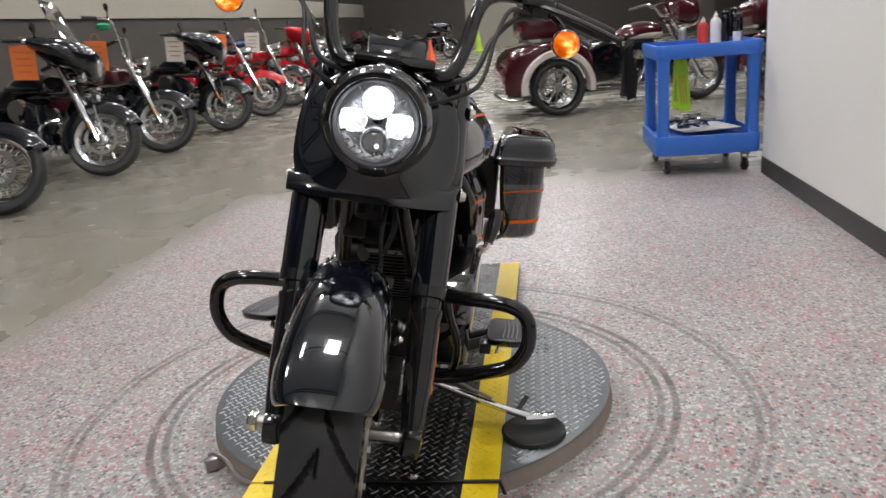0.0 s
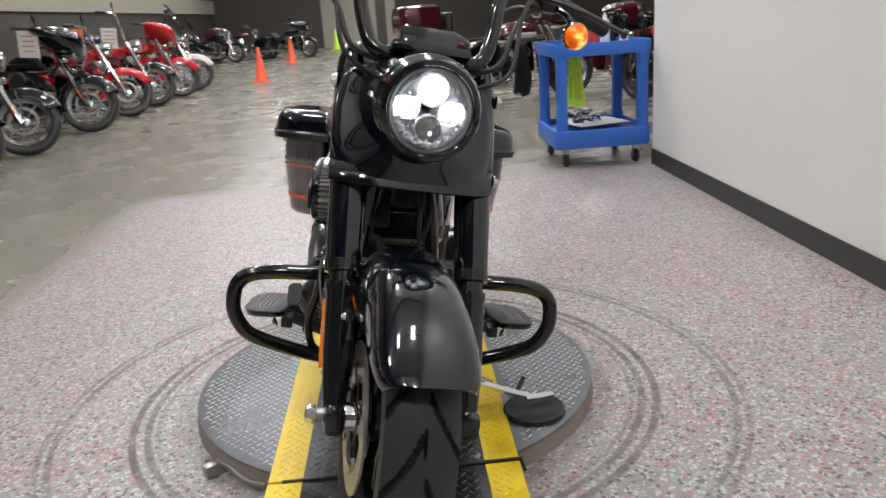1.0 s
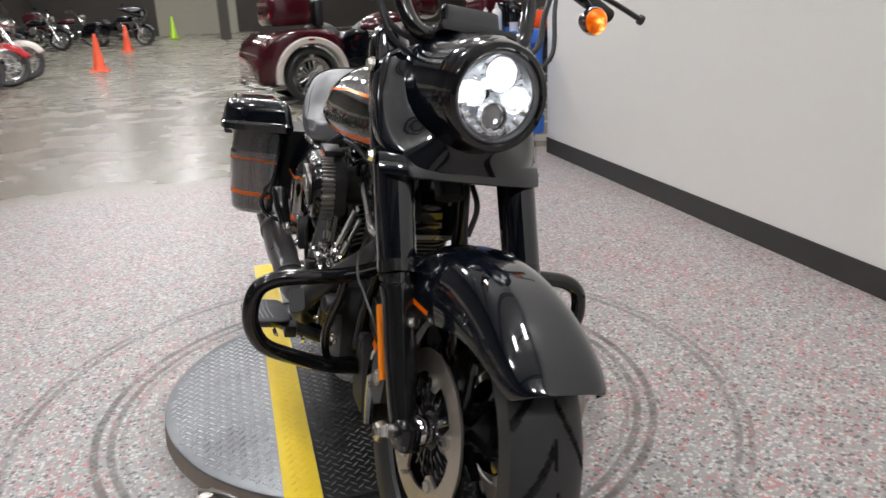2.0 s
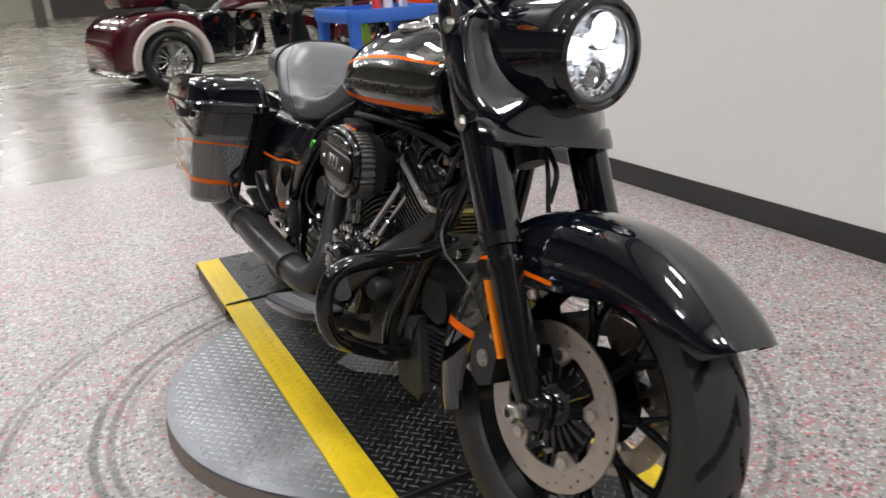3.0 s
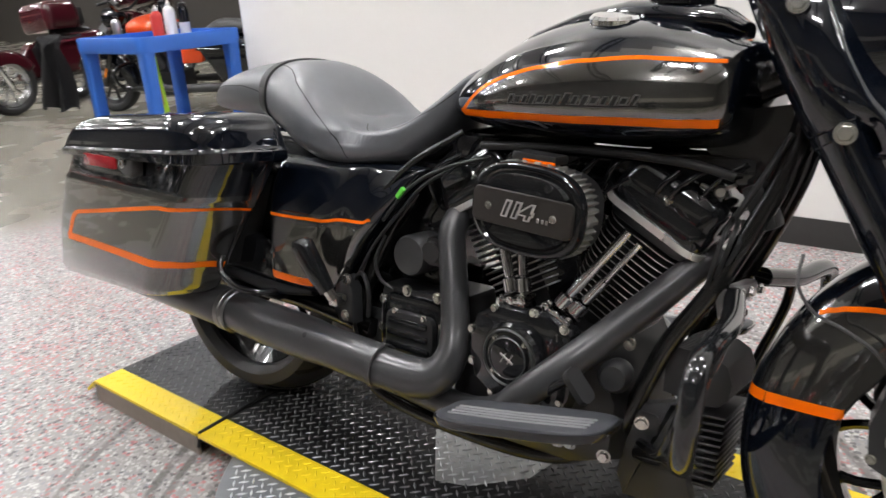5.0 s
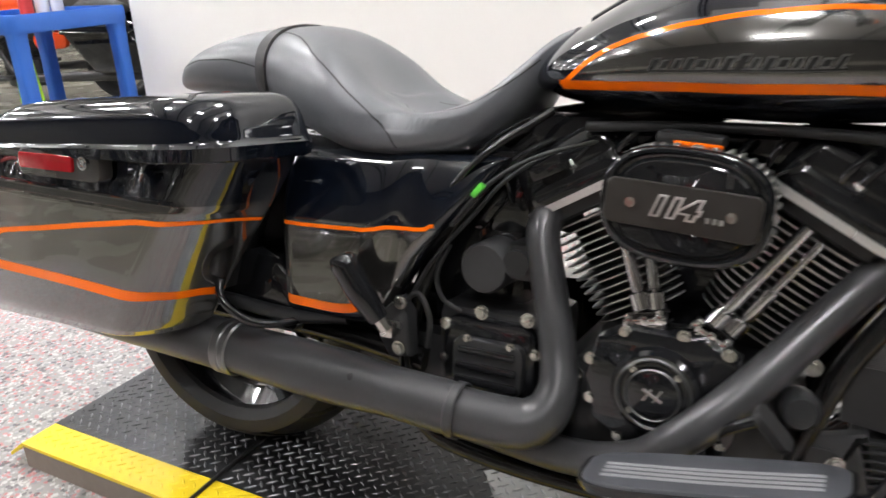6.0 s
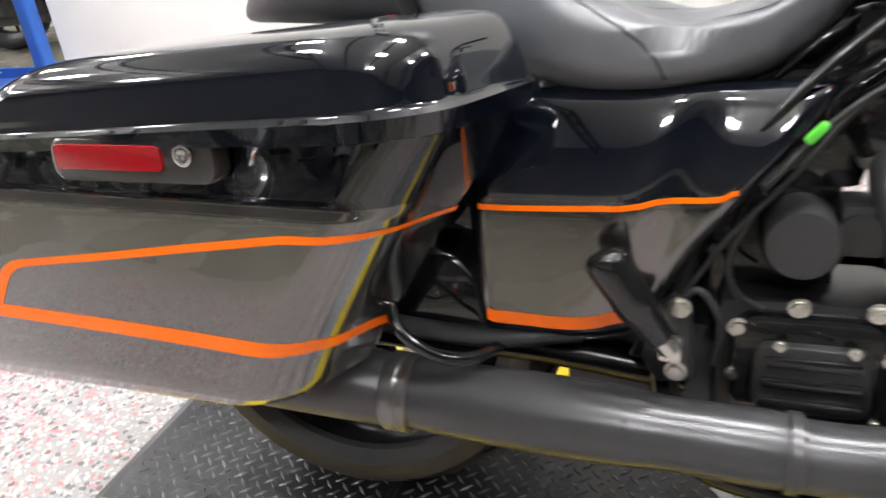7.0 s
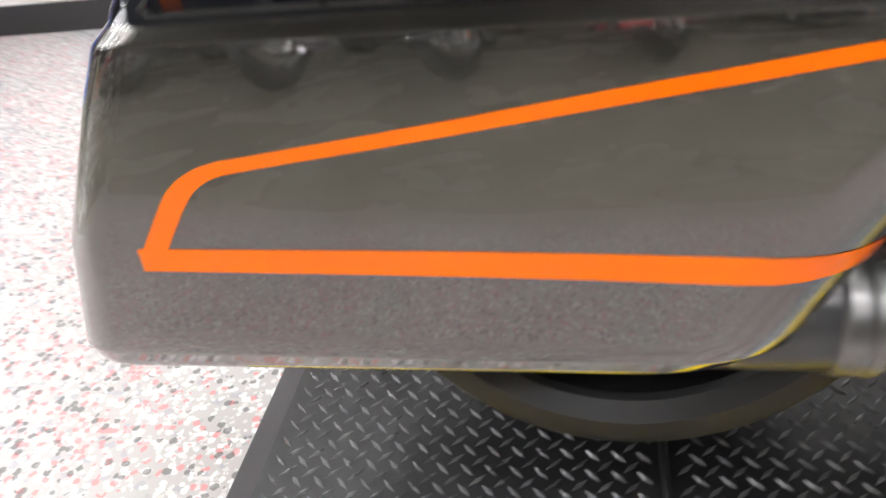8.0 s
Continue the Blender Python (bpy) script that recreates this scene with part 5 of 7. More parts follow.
part("frame", bm, FR, bike, "gloss black steel frame", 60)
for s in (-1, 1):
    bm = bmesh.new()
    tube(bm, [(s * 0.18, 1.28, 0.375), (s * 0.20, 1.40, 0.365), (s * 0.20, 1.55, 0.372), (s * 0.17, 1.66, 0.345)], 0.016, 10, 4, 0.8)
    part("swingarm", bm, SATIN, bike, "satin black swingarm arm", 60)
bm = bmesh.new()
cyl(bm, RA + V(-0.17, 0, 0), RA + V(0.17, 0, 0), 0.014)
part("rear_axle", bm, STEEL, bike)
part("swingarm_pivot", mesh_of(box, (0.0, 1.215, 0.265), (0.22, 0.20, 0.17), 0.03), SATIN, bike, "black swingarm pivot block", 40)
part("belt_guard", mesh_of(box, (0.125, 1.45, 0.31), (0.05, 0.36, 0.09), 0.02), SATIN, bike, "black belt guard", 40)
for s in (-1, 1):
    part("shock_absorber", mesh_of(lathe, [(0.012, 0.0), (0.024, 0.01), (0.024, 0.12), (0.028, 0.125), (0.028, 0.20), (0.012, 0.21)], (s * 0.10, 1.50, 0.37), (0, -0.75, 0.8), 20), SATIN, bike, "black rear shock absorber")

# engine
CR = V(0, 0.735, 0.300)
ENG = plain("engine_black_wrinkle", (0.017, 0.0172, 0.018), 0.36, 0.0, 260, 0.3, 0.15)
bm = bmesh.new()
rings_to(bm, [[V(u, 0.735 + a * q, 0.285 + b * q) for a, b in ((-0.16, -0.09), (-0.165, 0.02), (-0.12, 0.11), (0, 0.135), (0.12, 0.13), (0.19, 0.06), (0.20, -0.10), (0.12, -0.125), (-0.08, -0.12))] for u, q in ((-0.155, 0.80), (-0.145, 0.93), (-0.12, 1.0), (0.12, 1.0), (0.14, 0.9))])
engine = part("engine", bm, ENG, bike, "black V-twin engine", 35)


TRIMM = plain("polished_trim", (0.80, 0.79, 0.77), 0.28, 0.7, 80, 0.08)


def cylinder(ang, nm):
    """One finned barrel with its head, rocker cover and bright fin edges."""
    d = V(0, math.sin(ang), math.cos(ang))
    w = V(0, math.cos(ang), -math.sin(ang))
    P = lambda a, b, c: CR + V(a, 0, 0) + w * b + d * c
    bm = bmesh.new()
    rings_to(bm, [[P(a, b, c) for a, b in rounded(0.125, 0.125, 0.05, 4)] for c in (0.12, 0.315)])
    ob = part("cylinder", bm, ENG, engine, "black " + nm + " cylinder")
    for k in range(15):
        bm = bmesh.new()
        c = 0.158 + k * 0.0124
        out = rounded(0.186, 0.172 - 0.003 * max(0, 8 - k), 0.05, 5)
        n0 = 0
        rings_to(bm, [[P(a * 0.965, b * 0.965, c - 0.0014) for a, b in out], [P(a, b, c - 0.0011) for a, b in out], [P(a, b, c + 0.0011) for a, b in out], [P(a * 0.965, b * 0.965, c + 0.0014) for a, b in out]])
        bm.faces.ensure_lookup_table()
        for i in range(n0 + len(out), n0 + 2 * len(out)):
            bm.faces[i].material_index = 1
        part("cooling_fin", bm, [ENG, ALU], ob, "", 30)
    bm = bmesh.new()
    rings_to(bm, [[P(a * q, b * q, c) for a, b in rounded(0.200, 0.168, 0.035, 5)] for c, q in ((0.328, 0.95), (0.332, 1.0), (0.352, 1.0), (0.356, 0.97))])
    part("cylinder_head", bm, ENG, ob, "black cylinder head", 35)
    bm = bmesh.new()
    rings_to(bm, [[P(a * q, b * q, c) for a, b in rounded(0.222, 0.190, 0.032, 6)] for c, q in ((0.356, 0.98), (0.361, 1.0), (0.392, 0.995), (0.396, 0.965), (0.400, 0.965), (0.424, 0.945), (0.438, 0.90), (0.446, 0.80), (0.449, 0.60), (0.450, 0.4))])
    part("rocker_cover", bm, GLOSSM, ob, "gloss black rocker cover", 45)
    bm = bmesh.new()
    rings_to(bm, [[P(a, b, c) for a, b in rounded(0.228, 0.195, 0.035, 6)] for c in (0.3495, 0.3615)])
    part("head_trim", bm, TRIMM, ob, "bright trim band", 45)
    for a in (-0.092, 0.092):
        for b in (-0.06, 0.06):
            bolt(P(a * 1.02, b * 1.1, 0.412), d + V(math.copysign(0.9, a), 0, 0), 0.0075, ob, ZINC)
    return P


PR = cylinder(radians(29), "rear")
PF = cylinder(radians(-29), "front")
# push rod tubes and lifter blocks
for a, b in (((-0.160, 0.786, 0.465), (-0.140, 0.838, 0.600)), ((-0.150, 0.768, 0.465), (-0.125, 0.800, 0.590)), ((-0.155, 0.690, 0.458), (-0.128, 0.588, 0.600)), ((-0.145, 0.668, 0.446), (-0.120, 0.570, 0.580))):
    a, b = Vector(a), Vector(b)
    d = (b - a).normalized()
    rod = part("pushrod_tube", mesh_of(cyl, a, b, 0.0088 if a.x < -0.152 else 0.0060, seg=14), CHROME, engine, "chrome pushrod tube")
    part("tube_collar", mesh_of(lathe, [(0.009, 0.0), (0.0145, 0.001), (0.0145, 0.024), (0.010, 0.027)], a, d, 16), CHROME, rod)
    part("tube_collar", mesh_of(lathe, [(0.007, 0.0), (0.0095, 0.001), (0.0095, 0.05), (0.007, 0.052)], a + d * 0.03, d, 16), CHROME, rod)
for c, r in (((-0.158, 0.778, 0.452), -14), ((-0.156, 0.690, 0.444), 32)):
    turn = pose(0, 0, 0, r)
    bm = bmesh.new()
    box(bm, c, (0.042, 0.062, 0.012), 0.003, turn)
    box(bm, Vector(c) + turn @ V(0.004, 0, -0.012), (0.040, 0.050, 0.014), 0.003, turn)
    for q in (-0.022, 0.0, 0.022):
        box(bm, Vector(c) + turn @ V(-0.019, q, 0.002), (0.008, 0.010, 0.016), 0.002, turn)
    blk = part("lifter_block", bm, CHROME, engine, "chrome lifter block")
    for q in (-0.022, 0.022):
        bolt(Vector(c) + turn @ V(-0.012, q, 0.006), turn @ V(0, 0, 1), 0.0052, blk, ZINC, None, 0.007)
# cam and timer covers
bm = bmesh.new()
slab(bm, [(-0.10, -0.05), (-0.085, -0.085), (-0.03, -0.095), (0.05, -0.09), (0.10, -0.06), (0.115, 0.0), (0.10, 0.06), (0.055, 0.085), (-0.05, 0.085), (-0.095, 0.06), (-0.105, 0.0)], lambda a, b, c: (-0.150 - c, 0.742 + a, 0.360 + b), 0.045, 0.012)
cam_cover = part("cam_cover", bm, GLOSSM, engine, "gloss black cam cover", 40)
bm = bmesh.new()
RINGM = plain("dull_dark_metal", (0.10, 0.10, 0.10), 0.3, 0.8)
TC = V(-0.192, 0.749, 0.366)
lathe(bm, [(0.061, 0.0), (0.061, 0.022), (0.056, 0.030), (0.047, 0.030), (0.045, 0.027), (0.040, 0.027), (0.038, 0.032), (0.030, 0.034), (0.002, 0.035)], TC, (-1, 0, 0.0), 48, True)
timer = part("timer_cover", bm, GLOSSM, cam_cover, "round black timer cover", 30)
part("timer_ring", mesh_of(lathe, [(0.0475, 0.0302), (0.0500, 0.0322), (0.0525, 0.0302)], TC, (-1, 0, 0), 48), RINGM, timer, "thin dull metal ring")
part("timer_ring", mesh_of(lathe, [(0.0355, 0.0335), (0.0365, 0.0345), (0.0380, 0.0330)], TC, (-1, 0, 0), 48), RINGM, timer, "thin dull metal ring")
bm = bmesh.new()
box(bm, TC + V(-0.0350, 0, 0.0), (0.0014, 0.030, 0.0045), 0.0005, pose(0, 0, 0, 30), 1)
for q in (-0.007, 0.007):
    box(bm, TC + V(-0.0348, q, 0.0), (0.0014, 0.0022, 0.022), 0.0005, pose(0, 0, 0, 30), 1)
part("badge", bm, STEEL, timer, "plain bright emblem shape", 0)
for k in range(4):
    a = k * math.tau / 4 + 0.8
    bolt(TC + V(-0.027, 0.0425 * math.cos(a), 0.0425 * math.sin(a)), (-1, 0, 0), 0.004, timer, ZINC, None, 0.006)
for y, h in ((0.66, 0.43), (0.70, 0.285), (0.80, 0.28), (0.845, 0.33), (0.848, 0.39), (0.80, 0.438), (0.645, 0.36), (0.66, 0.30), (0.72, 0.446)):
    bolt((-0.190, y, h), (-1, 0, 0), 0.0072, cam_cover, ZINC)

# air cleaner
ACC = V(-0.142, 0.731, 0.626)
ACR = Matrix.Rotation(radians(3.5), 4, "X") @ Matrix.Rotation(radians(-2), 4, "Z")


def stadium(hl, hh, n=20, p=3.0):
    return [(math.copysign(abs(math.cos(k * math.tau / (4 * n))) ** (2 / p), math.cos(k * math.tau / (4 * n))) * hl, math.copysign(abs(math.sin(k * math.tau / (4 * n))) ** (2 / p), math.sin(k * math.tau / (4 * n))) * hh) for k in range(4 * n)]


def ac_place(a, b, c):
    return ACC + ACR @ V(-c, a, b)


bm = bmesh.new()
slab(bm, stadium(0.104, 0.070), ac_place, 0.032)
slab(bm, stadium(0.05, 0.045), lambda a, b, c: ac_place(a, b, c - 0.05), 0.06)
aircleaner = part("air_cleaner", bm, SATIN, bike, "black oval air cleaner")
bm = bmesh.new()
base = stadium(0.113, 0.080, 44, 2.6)
out = [(a * (1.0 if k % 4 < 2 else 0.93), b * (1.0 if k % 4 < 2 else 0.93)) for k, (a, b) in enumerate(base)]
rings_to(bm, [[ac_place(a * q, b * q, c) for a, b in out] for c, q in ((0.028, 0.96), (0.031, 1.0), (0.058, 1.0), (0.062, 0.97))])
part("filter_pleats", bm, plain("filter_grey", (0.26, 0.255, 0.24), 0.4, 0.6), aircleaner, "grey pleated filter element", 20)
bm = bmesh.new()
so = stadium(0.110, 0.077, 20, 2.7)
rings_to(bm, [[ac_place(a * q, b * q, c) for a, b in so] for c, q in ((0.058, 0.96), (0.062, 1.0), (0.072, 1.0), (0.078, 0.975), (0.080, 0.95), (0.081, 0.90), (0.077, 0.86), (0.076, 0.82), (0.080, 0.79), (0.083, 0.76), (0.084, 0.5))])
accover = part("cover", bm, GLOSSM, aircleaner, "gloss black cover with a raised lip", 28)
bm = bmesh.new()
slab(bm, rounded(0.198, 0.060, 0.012), lambda a, b, c: ac_place(a, b - 0.001, 0.083 + c), 0.006, 0.003)
plate = part("name_plate", bm, plain("bronze_black_plate", (0.035, 0.031, 0.028), 0.38, 0.5, 300, 0.2), accover, "dark bronze name plate", 30)
for q in (-0.064, 0.064):
    bolt(ac_place(q, -0.001, 0.089), (-1, 0, 0), 0.0055, plate, ZINC, None, 0.004)
font = bpy.data.curves.new("displacement_number", "FONT")
font.body, font.size, font.extrude, font.bevel_depth, font.align_x, font.align_y, font.shear, font.offset, font.space_character = "114", 0.035, 0.0010, 0.0005, "CENTER", "CENTER", 0.25, 0.0024, 0.86
tmp = new("displacement_number", font)
me = bpy.data.meshes.new_from_object(tmp.evaluated_get(bpy.context.evaluated_depsgraph_get()))
bpy.data.objects.remove(tmp)
me.materials.append(ALU)
txt = new("displacement_number", me)
txt.parent = plate
txt.matrix_basis = Matrix.Translation(ac_place(0.010, -0.001, 0.0900)) @ ACR @ Matrix(((0, 0, -1, 0), (-1, 0, 0, 0), (0, 1, 0, 0), (0, 0, 0, 1))) @ Matrix.Diagonal((1.35, 1, 1, 1))
tagged(txt, "silver displacement number")
inset = bpy.data.curves.new("number_inset", "FONT")
inset.body, inset.size, inset.extrude, inset.align_x, inset.align_y, inset.shear, inset.offset, inset.space_character = "114", 0.035, 0.0004, "CENTER", "CENTER", 0.25, 0.0002, 0.86
tmp = new("number_inset", inset)
me = bpy.data.meshes.new_from_object(tmp.evaluated_get(bpy.context.evaluated_depsgraph_get()))
bpy.data.objects.remove(tmp)
me.materials.append(plain("number_dark", (0.02, 0.018, 0.016), 0.35))
fill = new("number_inset", me)
fill.parent = plate
fill.matrix_basis = Matrix.Translation(ac_place(0.010, -0.001, 0.0917)) @ ACR @ Matrix(((0, 0, -1, 0), (-1, 0, 0, 0), (0, 1, 0, 0), (0, 0, 0, 1))) @ Matrix.Diagonal((1.35, 1, 1, 1))
tagged(fill, "dark inset of the number")
bm = bmesh.new()
for q in (-0.036, -0.045, -0.053):
    box(bm, ac_place(q, -0.009, 0.0895), (0.0015, 0.0045, 0.007), 0.0004, None, 1)
part("small_lettering", bm, SILVER, plate, "small silver marks")
bm = bmesh.new()
box(bm, ac_place(0.01, 0.084, 0.03), (0.045, 0.085, 0.016), 0.005, pose(0, 0, 0, 3.5))
part("sensor_cover", bm, SATIN, aircleaner)
bm = bmesh.new()
box(bm, ac_place(-0.004, 0.0795, 0.054), (0.003, 0.062, 0.005), 0.001, pose(0, 0, 0, 3.5))
part("orange_tab", bm, ORANGE, aircleaner, "thin orange strip")

# exhaust
bm = bmesh.new()
tube(bm, [(-0.05, 0.93, 0.560), (-0.085, 0.955, 0.575), (-0.115, 0.958, 0.548), (-0.132, 0.944, 0.50), (-0.150, 0.924, 0.44), (-0.168, 0.905, 0.375), (-0.188, 0.896, 0.325), (-0.207, 0.915, 0.286), (-0.219, 0.965, 0.271), (-0.226, 1.12, 0.276)], [0.022, 0.026, 0.027, 0.027, 0.027, 0.028, 0.031, 0.036, 0.040, 0.041], 24, 6)
exhaust = part("exhaust", bm, EXHAUST, bike, "matt black exhaust system", 60)
bm = bmesh.new()
tube(bm, [(-0.04, 0.468, 0.562), (-0.066, 0.486, 0.552), (-0.100, 0.532, 0.500), (-0.140, 0.575, 0.452), (-0.178, 0.612, 0.410), (-0.212, 0.655, 0.366), (-0.232, 0.705, 0.318), (-0.218, 0.770, 0.262), (-0.180, 0.88, 0.222), (-0.180, 1.04, 0.236)], [0.022, 0.025, 0.026, 0.027, 0.027, 0.027, 0.027, 0.027, 0.028, 0.03], 24, 6)
part("front_pipe", bm, EXHAUST, exhaust, "matt black front header", 60)
M0, M1 = V(-0.226, 1.07, 0.277), V(-0.252, 2.00, 0.322)
md = (M1 - M0).normalized()
L = (M1 - M0).length
part("muffler", mesh_of(lathe, [(0.030, -0.03), (0.041, -0.02), (0.043, 0.0), (0.042, 0.10), (0.044, 0.13), (0.047, 0.17), (0.048, 0.26), (0.046, 0.36), (0.044, 0.40), (0.044, 0.415)], M0, md, 40), EXHAUST, exhaust, "matt black muffler", 30)
part("muffler_tip", mesh_of(lathe, [(0.040, 0.43), (0.046, 0.44), (0.047, 0.5), (0.047, 1.0), (0.049, L - 0.02), (0.050, L), (0.045, L), (0.044, L - 0.05)], M0, md, 40), EXHAUST, exhaust, "matt black muffler tip", 30)
part("clamp", mesh_of(lathe, [(0.046, 0.405), (0.050, 0.408), (0.050, 0.418), (0.048, 0.421), (0.050, 0.424), (0.050, 0.438), (0.046, 0.442)], M0, md, 40), plain("dull_clamp_steel", (0.20, 0.20, 0.20), 0.3, 0.85), exhaust, "dull steel clamp band", 30)
part("joint", mesh_of(lathe, [(0.043, -0.045), (0.0455, -0.043), (0.0455, -0.030), (0.043, -0.028)], M0 + V(0, 0.01, 0.0), md, 40), EXHAUST, exhaust, m=None)

# gearbox, starter, lines
bm = bmesh.new()
box(bm, (-0.06, 1.03, 0.33), (0.15, 0.20, 0.17), 0.02)
gearbox = part("gearbox", bm, ENG, bike, "black gearbox", 35)
bm = bmesh.new()
slab(bm, rounded(0.165, 0.135, 0.03), lambda a, b, c: (-0.13 - c, 1.03 + a, 0.335 + b), 0.022, 0.008)
gcover = part("clutch_cover", bm, GLOSSM, gearbox, "black ribbed clutch release cover", 35)
bm = bmesh.new()
slab(bm, rounded(0.125, 0.085, 0.018), lambda a, b, c: (-0.15 - c, 1.025 + a, 0.330 + b), 0.016, 0.006)
part("raised_panel", bm, SATIN, gcover, "", 35)
for y, h in ((1.043, 0.424), (0.964, 0.424), (1.105, 0.385), (1.108, 0.325), (1.10, 0.275), (0.955, 0.275), (0.95, 0.36), (1.02, 0.268)):
    bolt((-0.148, y, h - 0.01 if h > 0.41 else h), (-1, 0, 0), 0.0095 if h > 0.37 else 0.0075, gcover, ZINC)
for y, h in ((1.06, 0.372), (0.985, 0.370)):
    bolt((-0.163, y, h), (-1, 0, 0), 0.006, gcover, ZINC)
bm = bmesh.new()
lathe(bm, [(0.012, 0.0), (0.038, 0.004), (0.042, 0.012), (0.042, 0.09), (0.036, 0.10)], (-0.150, 1.045, 0.485), (1, 0, 0), 30, True)
part("starter_motor", bm, plain("grey_cast_black", (0.032, 0.032, 0.033), 0.45, 0.0, 160, 0.2, 0.08), bike, "black starter motor", 30)
bm = bmesh.new()
box(bm, (-0.10, 0.985, 0.500), (0.07, 0.05, 0.06), 0.01)
cyl(bm, (-0.145, 0.99, 0.50), (-0.10, 0.99, 0.50), 0.022)
part("solenoid", bm, ENG, bike, "black solenoid")
bm = bmesh.new()
tube(bm, [(-0.17, 1.13, 0.345), (-0.175, 1.125, 0.40), (-0.17, 1.15, 0.435), (-0.17, 1.175, 0.40), (-0.165, 1.17, 0.30), (-0.16, 1.14, 0.25)], 0.0048, 8)
part("hose", bm, SOFTRUB, bike, "black hose", 60)
bm = bmesh.new()
tube(bm, [(-0.155, 1.10, 0.52), (-0.16, 1.12, 0.47), (-0.158, 1.11, 0.43), (-0.15, 1.08, 0.41)], 0.004, 8)
part("hose", bm, SOFTRUB, bike, "black hose", 60)
bm = bmesh.new()
tube(bm, [(-0.08, 0.90, 0.70), (-0.14, 1.00, 0.64), (-0.16, 1.06, 0.57), (-0.165, 1.12, 0.50), (-0.165, 1.17, 0.42)], 0.0034, 8)
part("hose", bm, SOFTRUB, bike, "black hose", 60)
bm = bmesh.new()
tube(bm, [(-0.09, 0.86, 0.70), (-0.140, 0.96, 0.67), (-0.165, 1.03, 0.625), (-0.172, 1.09, 0.555)], 0.0036, 8)
tube(bm, [(-0.09, 0.44, 0.70), (-0.105, 0.50, 0.715), (-0.11, 0.60, 0.722), (-0.11, 0.75, 0.722), (-0.11, 0.90, 0.715)], 0.0075, 8)
tube(bm, [(-0.10, 0.43, 0.64), (-0.095, 0.40, 0.70), (-0.07, 0.37, 0.77)], 0.005, 8)
part("wiring", bm, SOFTRUB, bike, "black wiring loom", 60)
bm = bmesh.new()
box(bm, (-0.172, 1.045, 0.615), (0.010, 0.010, 0.026), 0.003, pose(0, 0, 0, 40))
part("cable_tie", bm, GREENTAG, bike, "green wire marker")
bm = bmesh.new()
box(bm, (-0.095, 0.955, 0.652), (0.07, 0.055, 0.03), 0.006, pose(0, 0, 0, -26))
part("coil_cover", bm, GLOSSM, bike, "gloss black coil cover")
bm = bmesh.new()
lathe(bm, [(0.004, 0.0), (0.011, 0.001), (0.011, 0.012), (0.007, 0.016), (0.007, 0.03)], (-0.062, 0.468, 0.672), (-1, -0.3, 0.1), 12, True)
for k in (20, 150, 255):
    box(bm, (-0.075, 0.468 + 0.020 * math.cos(radians(k)), 0.672 + 0.020 * math.sin(radians(k))), (0.008, 0.020, 0.006), 0.002, pose(0, 0, 0, k))
part("head_fitting", bm, STEEL, bike, "bare metal head fitting", 35)
# below the tank: coil housing, neck gussets, black blocks added to fill dark gaps
for nm, c, size in (("intake_manifold", (0, 0.70, 0.66), (0.12, 0.30, 0.13)), ("coil_housing", (0, 0.52, 0.705), (0.10, 0.20, 0.05)), ("fuse_box", (0, 0.93, 0.67), (0.13, 0.16, 0.12)),
                    ("battery_box", (0, 1.05, 0.60), (0.16, 0.14, 0.14)), ("cylinder_base", (0, 0.735, 0.50), (0.11, 0.22, 0.26)), ("oil_tank", (0, 1.10, 0.44), (0.15, 0.20, 0.30))):
    part(nm, mesh_of(box, c, size, 0.02), GLOSSM, bike, "gloss black block filling a gap below the tank", 35)
for s in (-1, 1):
    bm = bmesh.new()
    slab(bm, [(-0.06, 0.085), (0.0, -0.075), (0.05, -0.065), (0.13, 0.02), (0.12, 0.055)], lambda a, b, c: (s * (0.035 + c), 0.395 + a, 0.735 + b), 0.008, 0.002)
    part("neck_gusset", bm, FR, bike, "black steel neck gusset", 30)
bm = bmesh.new()
box(bm, (-0.05, 0.405, 0.655), (0.05, 0.035, 0.075), 0.008, pose(0, 0, 0, -25))
for q in range(4):
    tube(bm, [(-0.06, 0.42 + q * 0.008, 0.63), (-0.085 - 0.006 * q, 0.41 + q * 0.012, 0.60), (-0.09, 0.44 + q * 0.01, 0.55 - q * 0.02), (-0.07, 0.47, 0.47)], 0.0042, 8, 4)
part("connector_block", bm, SOFTRUB, bike, "black wiring connectors", 35)

bm = bmesh.new()
box(bm, (-0.025, 0.428, 0.510), (0.135, 0.020, 0.030), 0.005, pose(0, 0, 0, 0, 8, 6))
box(bm, (-0.080, 0.432, 0.500), (0.030, 0.034, 0.050), 0.008, pose(0, 0, 0, -12))
guard_mount = part("guard_mount", bm, plain("grey_cast_metal", (0.16, 0.16, 0.16), 0.32, 0.7, 90, 0.2), bike, "grey cast engine guard mount", 35)
for a, b, c in ((-0.087, 0.412, 0.518), (-0.072, 0.413, 0.488), (-0.03, 0.415, 0.512), (0.02, 0.415, 0.507)):
    bolt((a, b, c), (-0.2, -1, 0), 0.0075, guard_mount, ZINC)

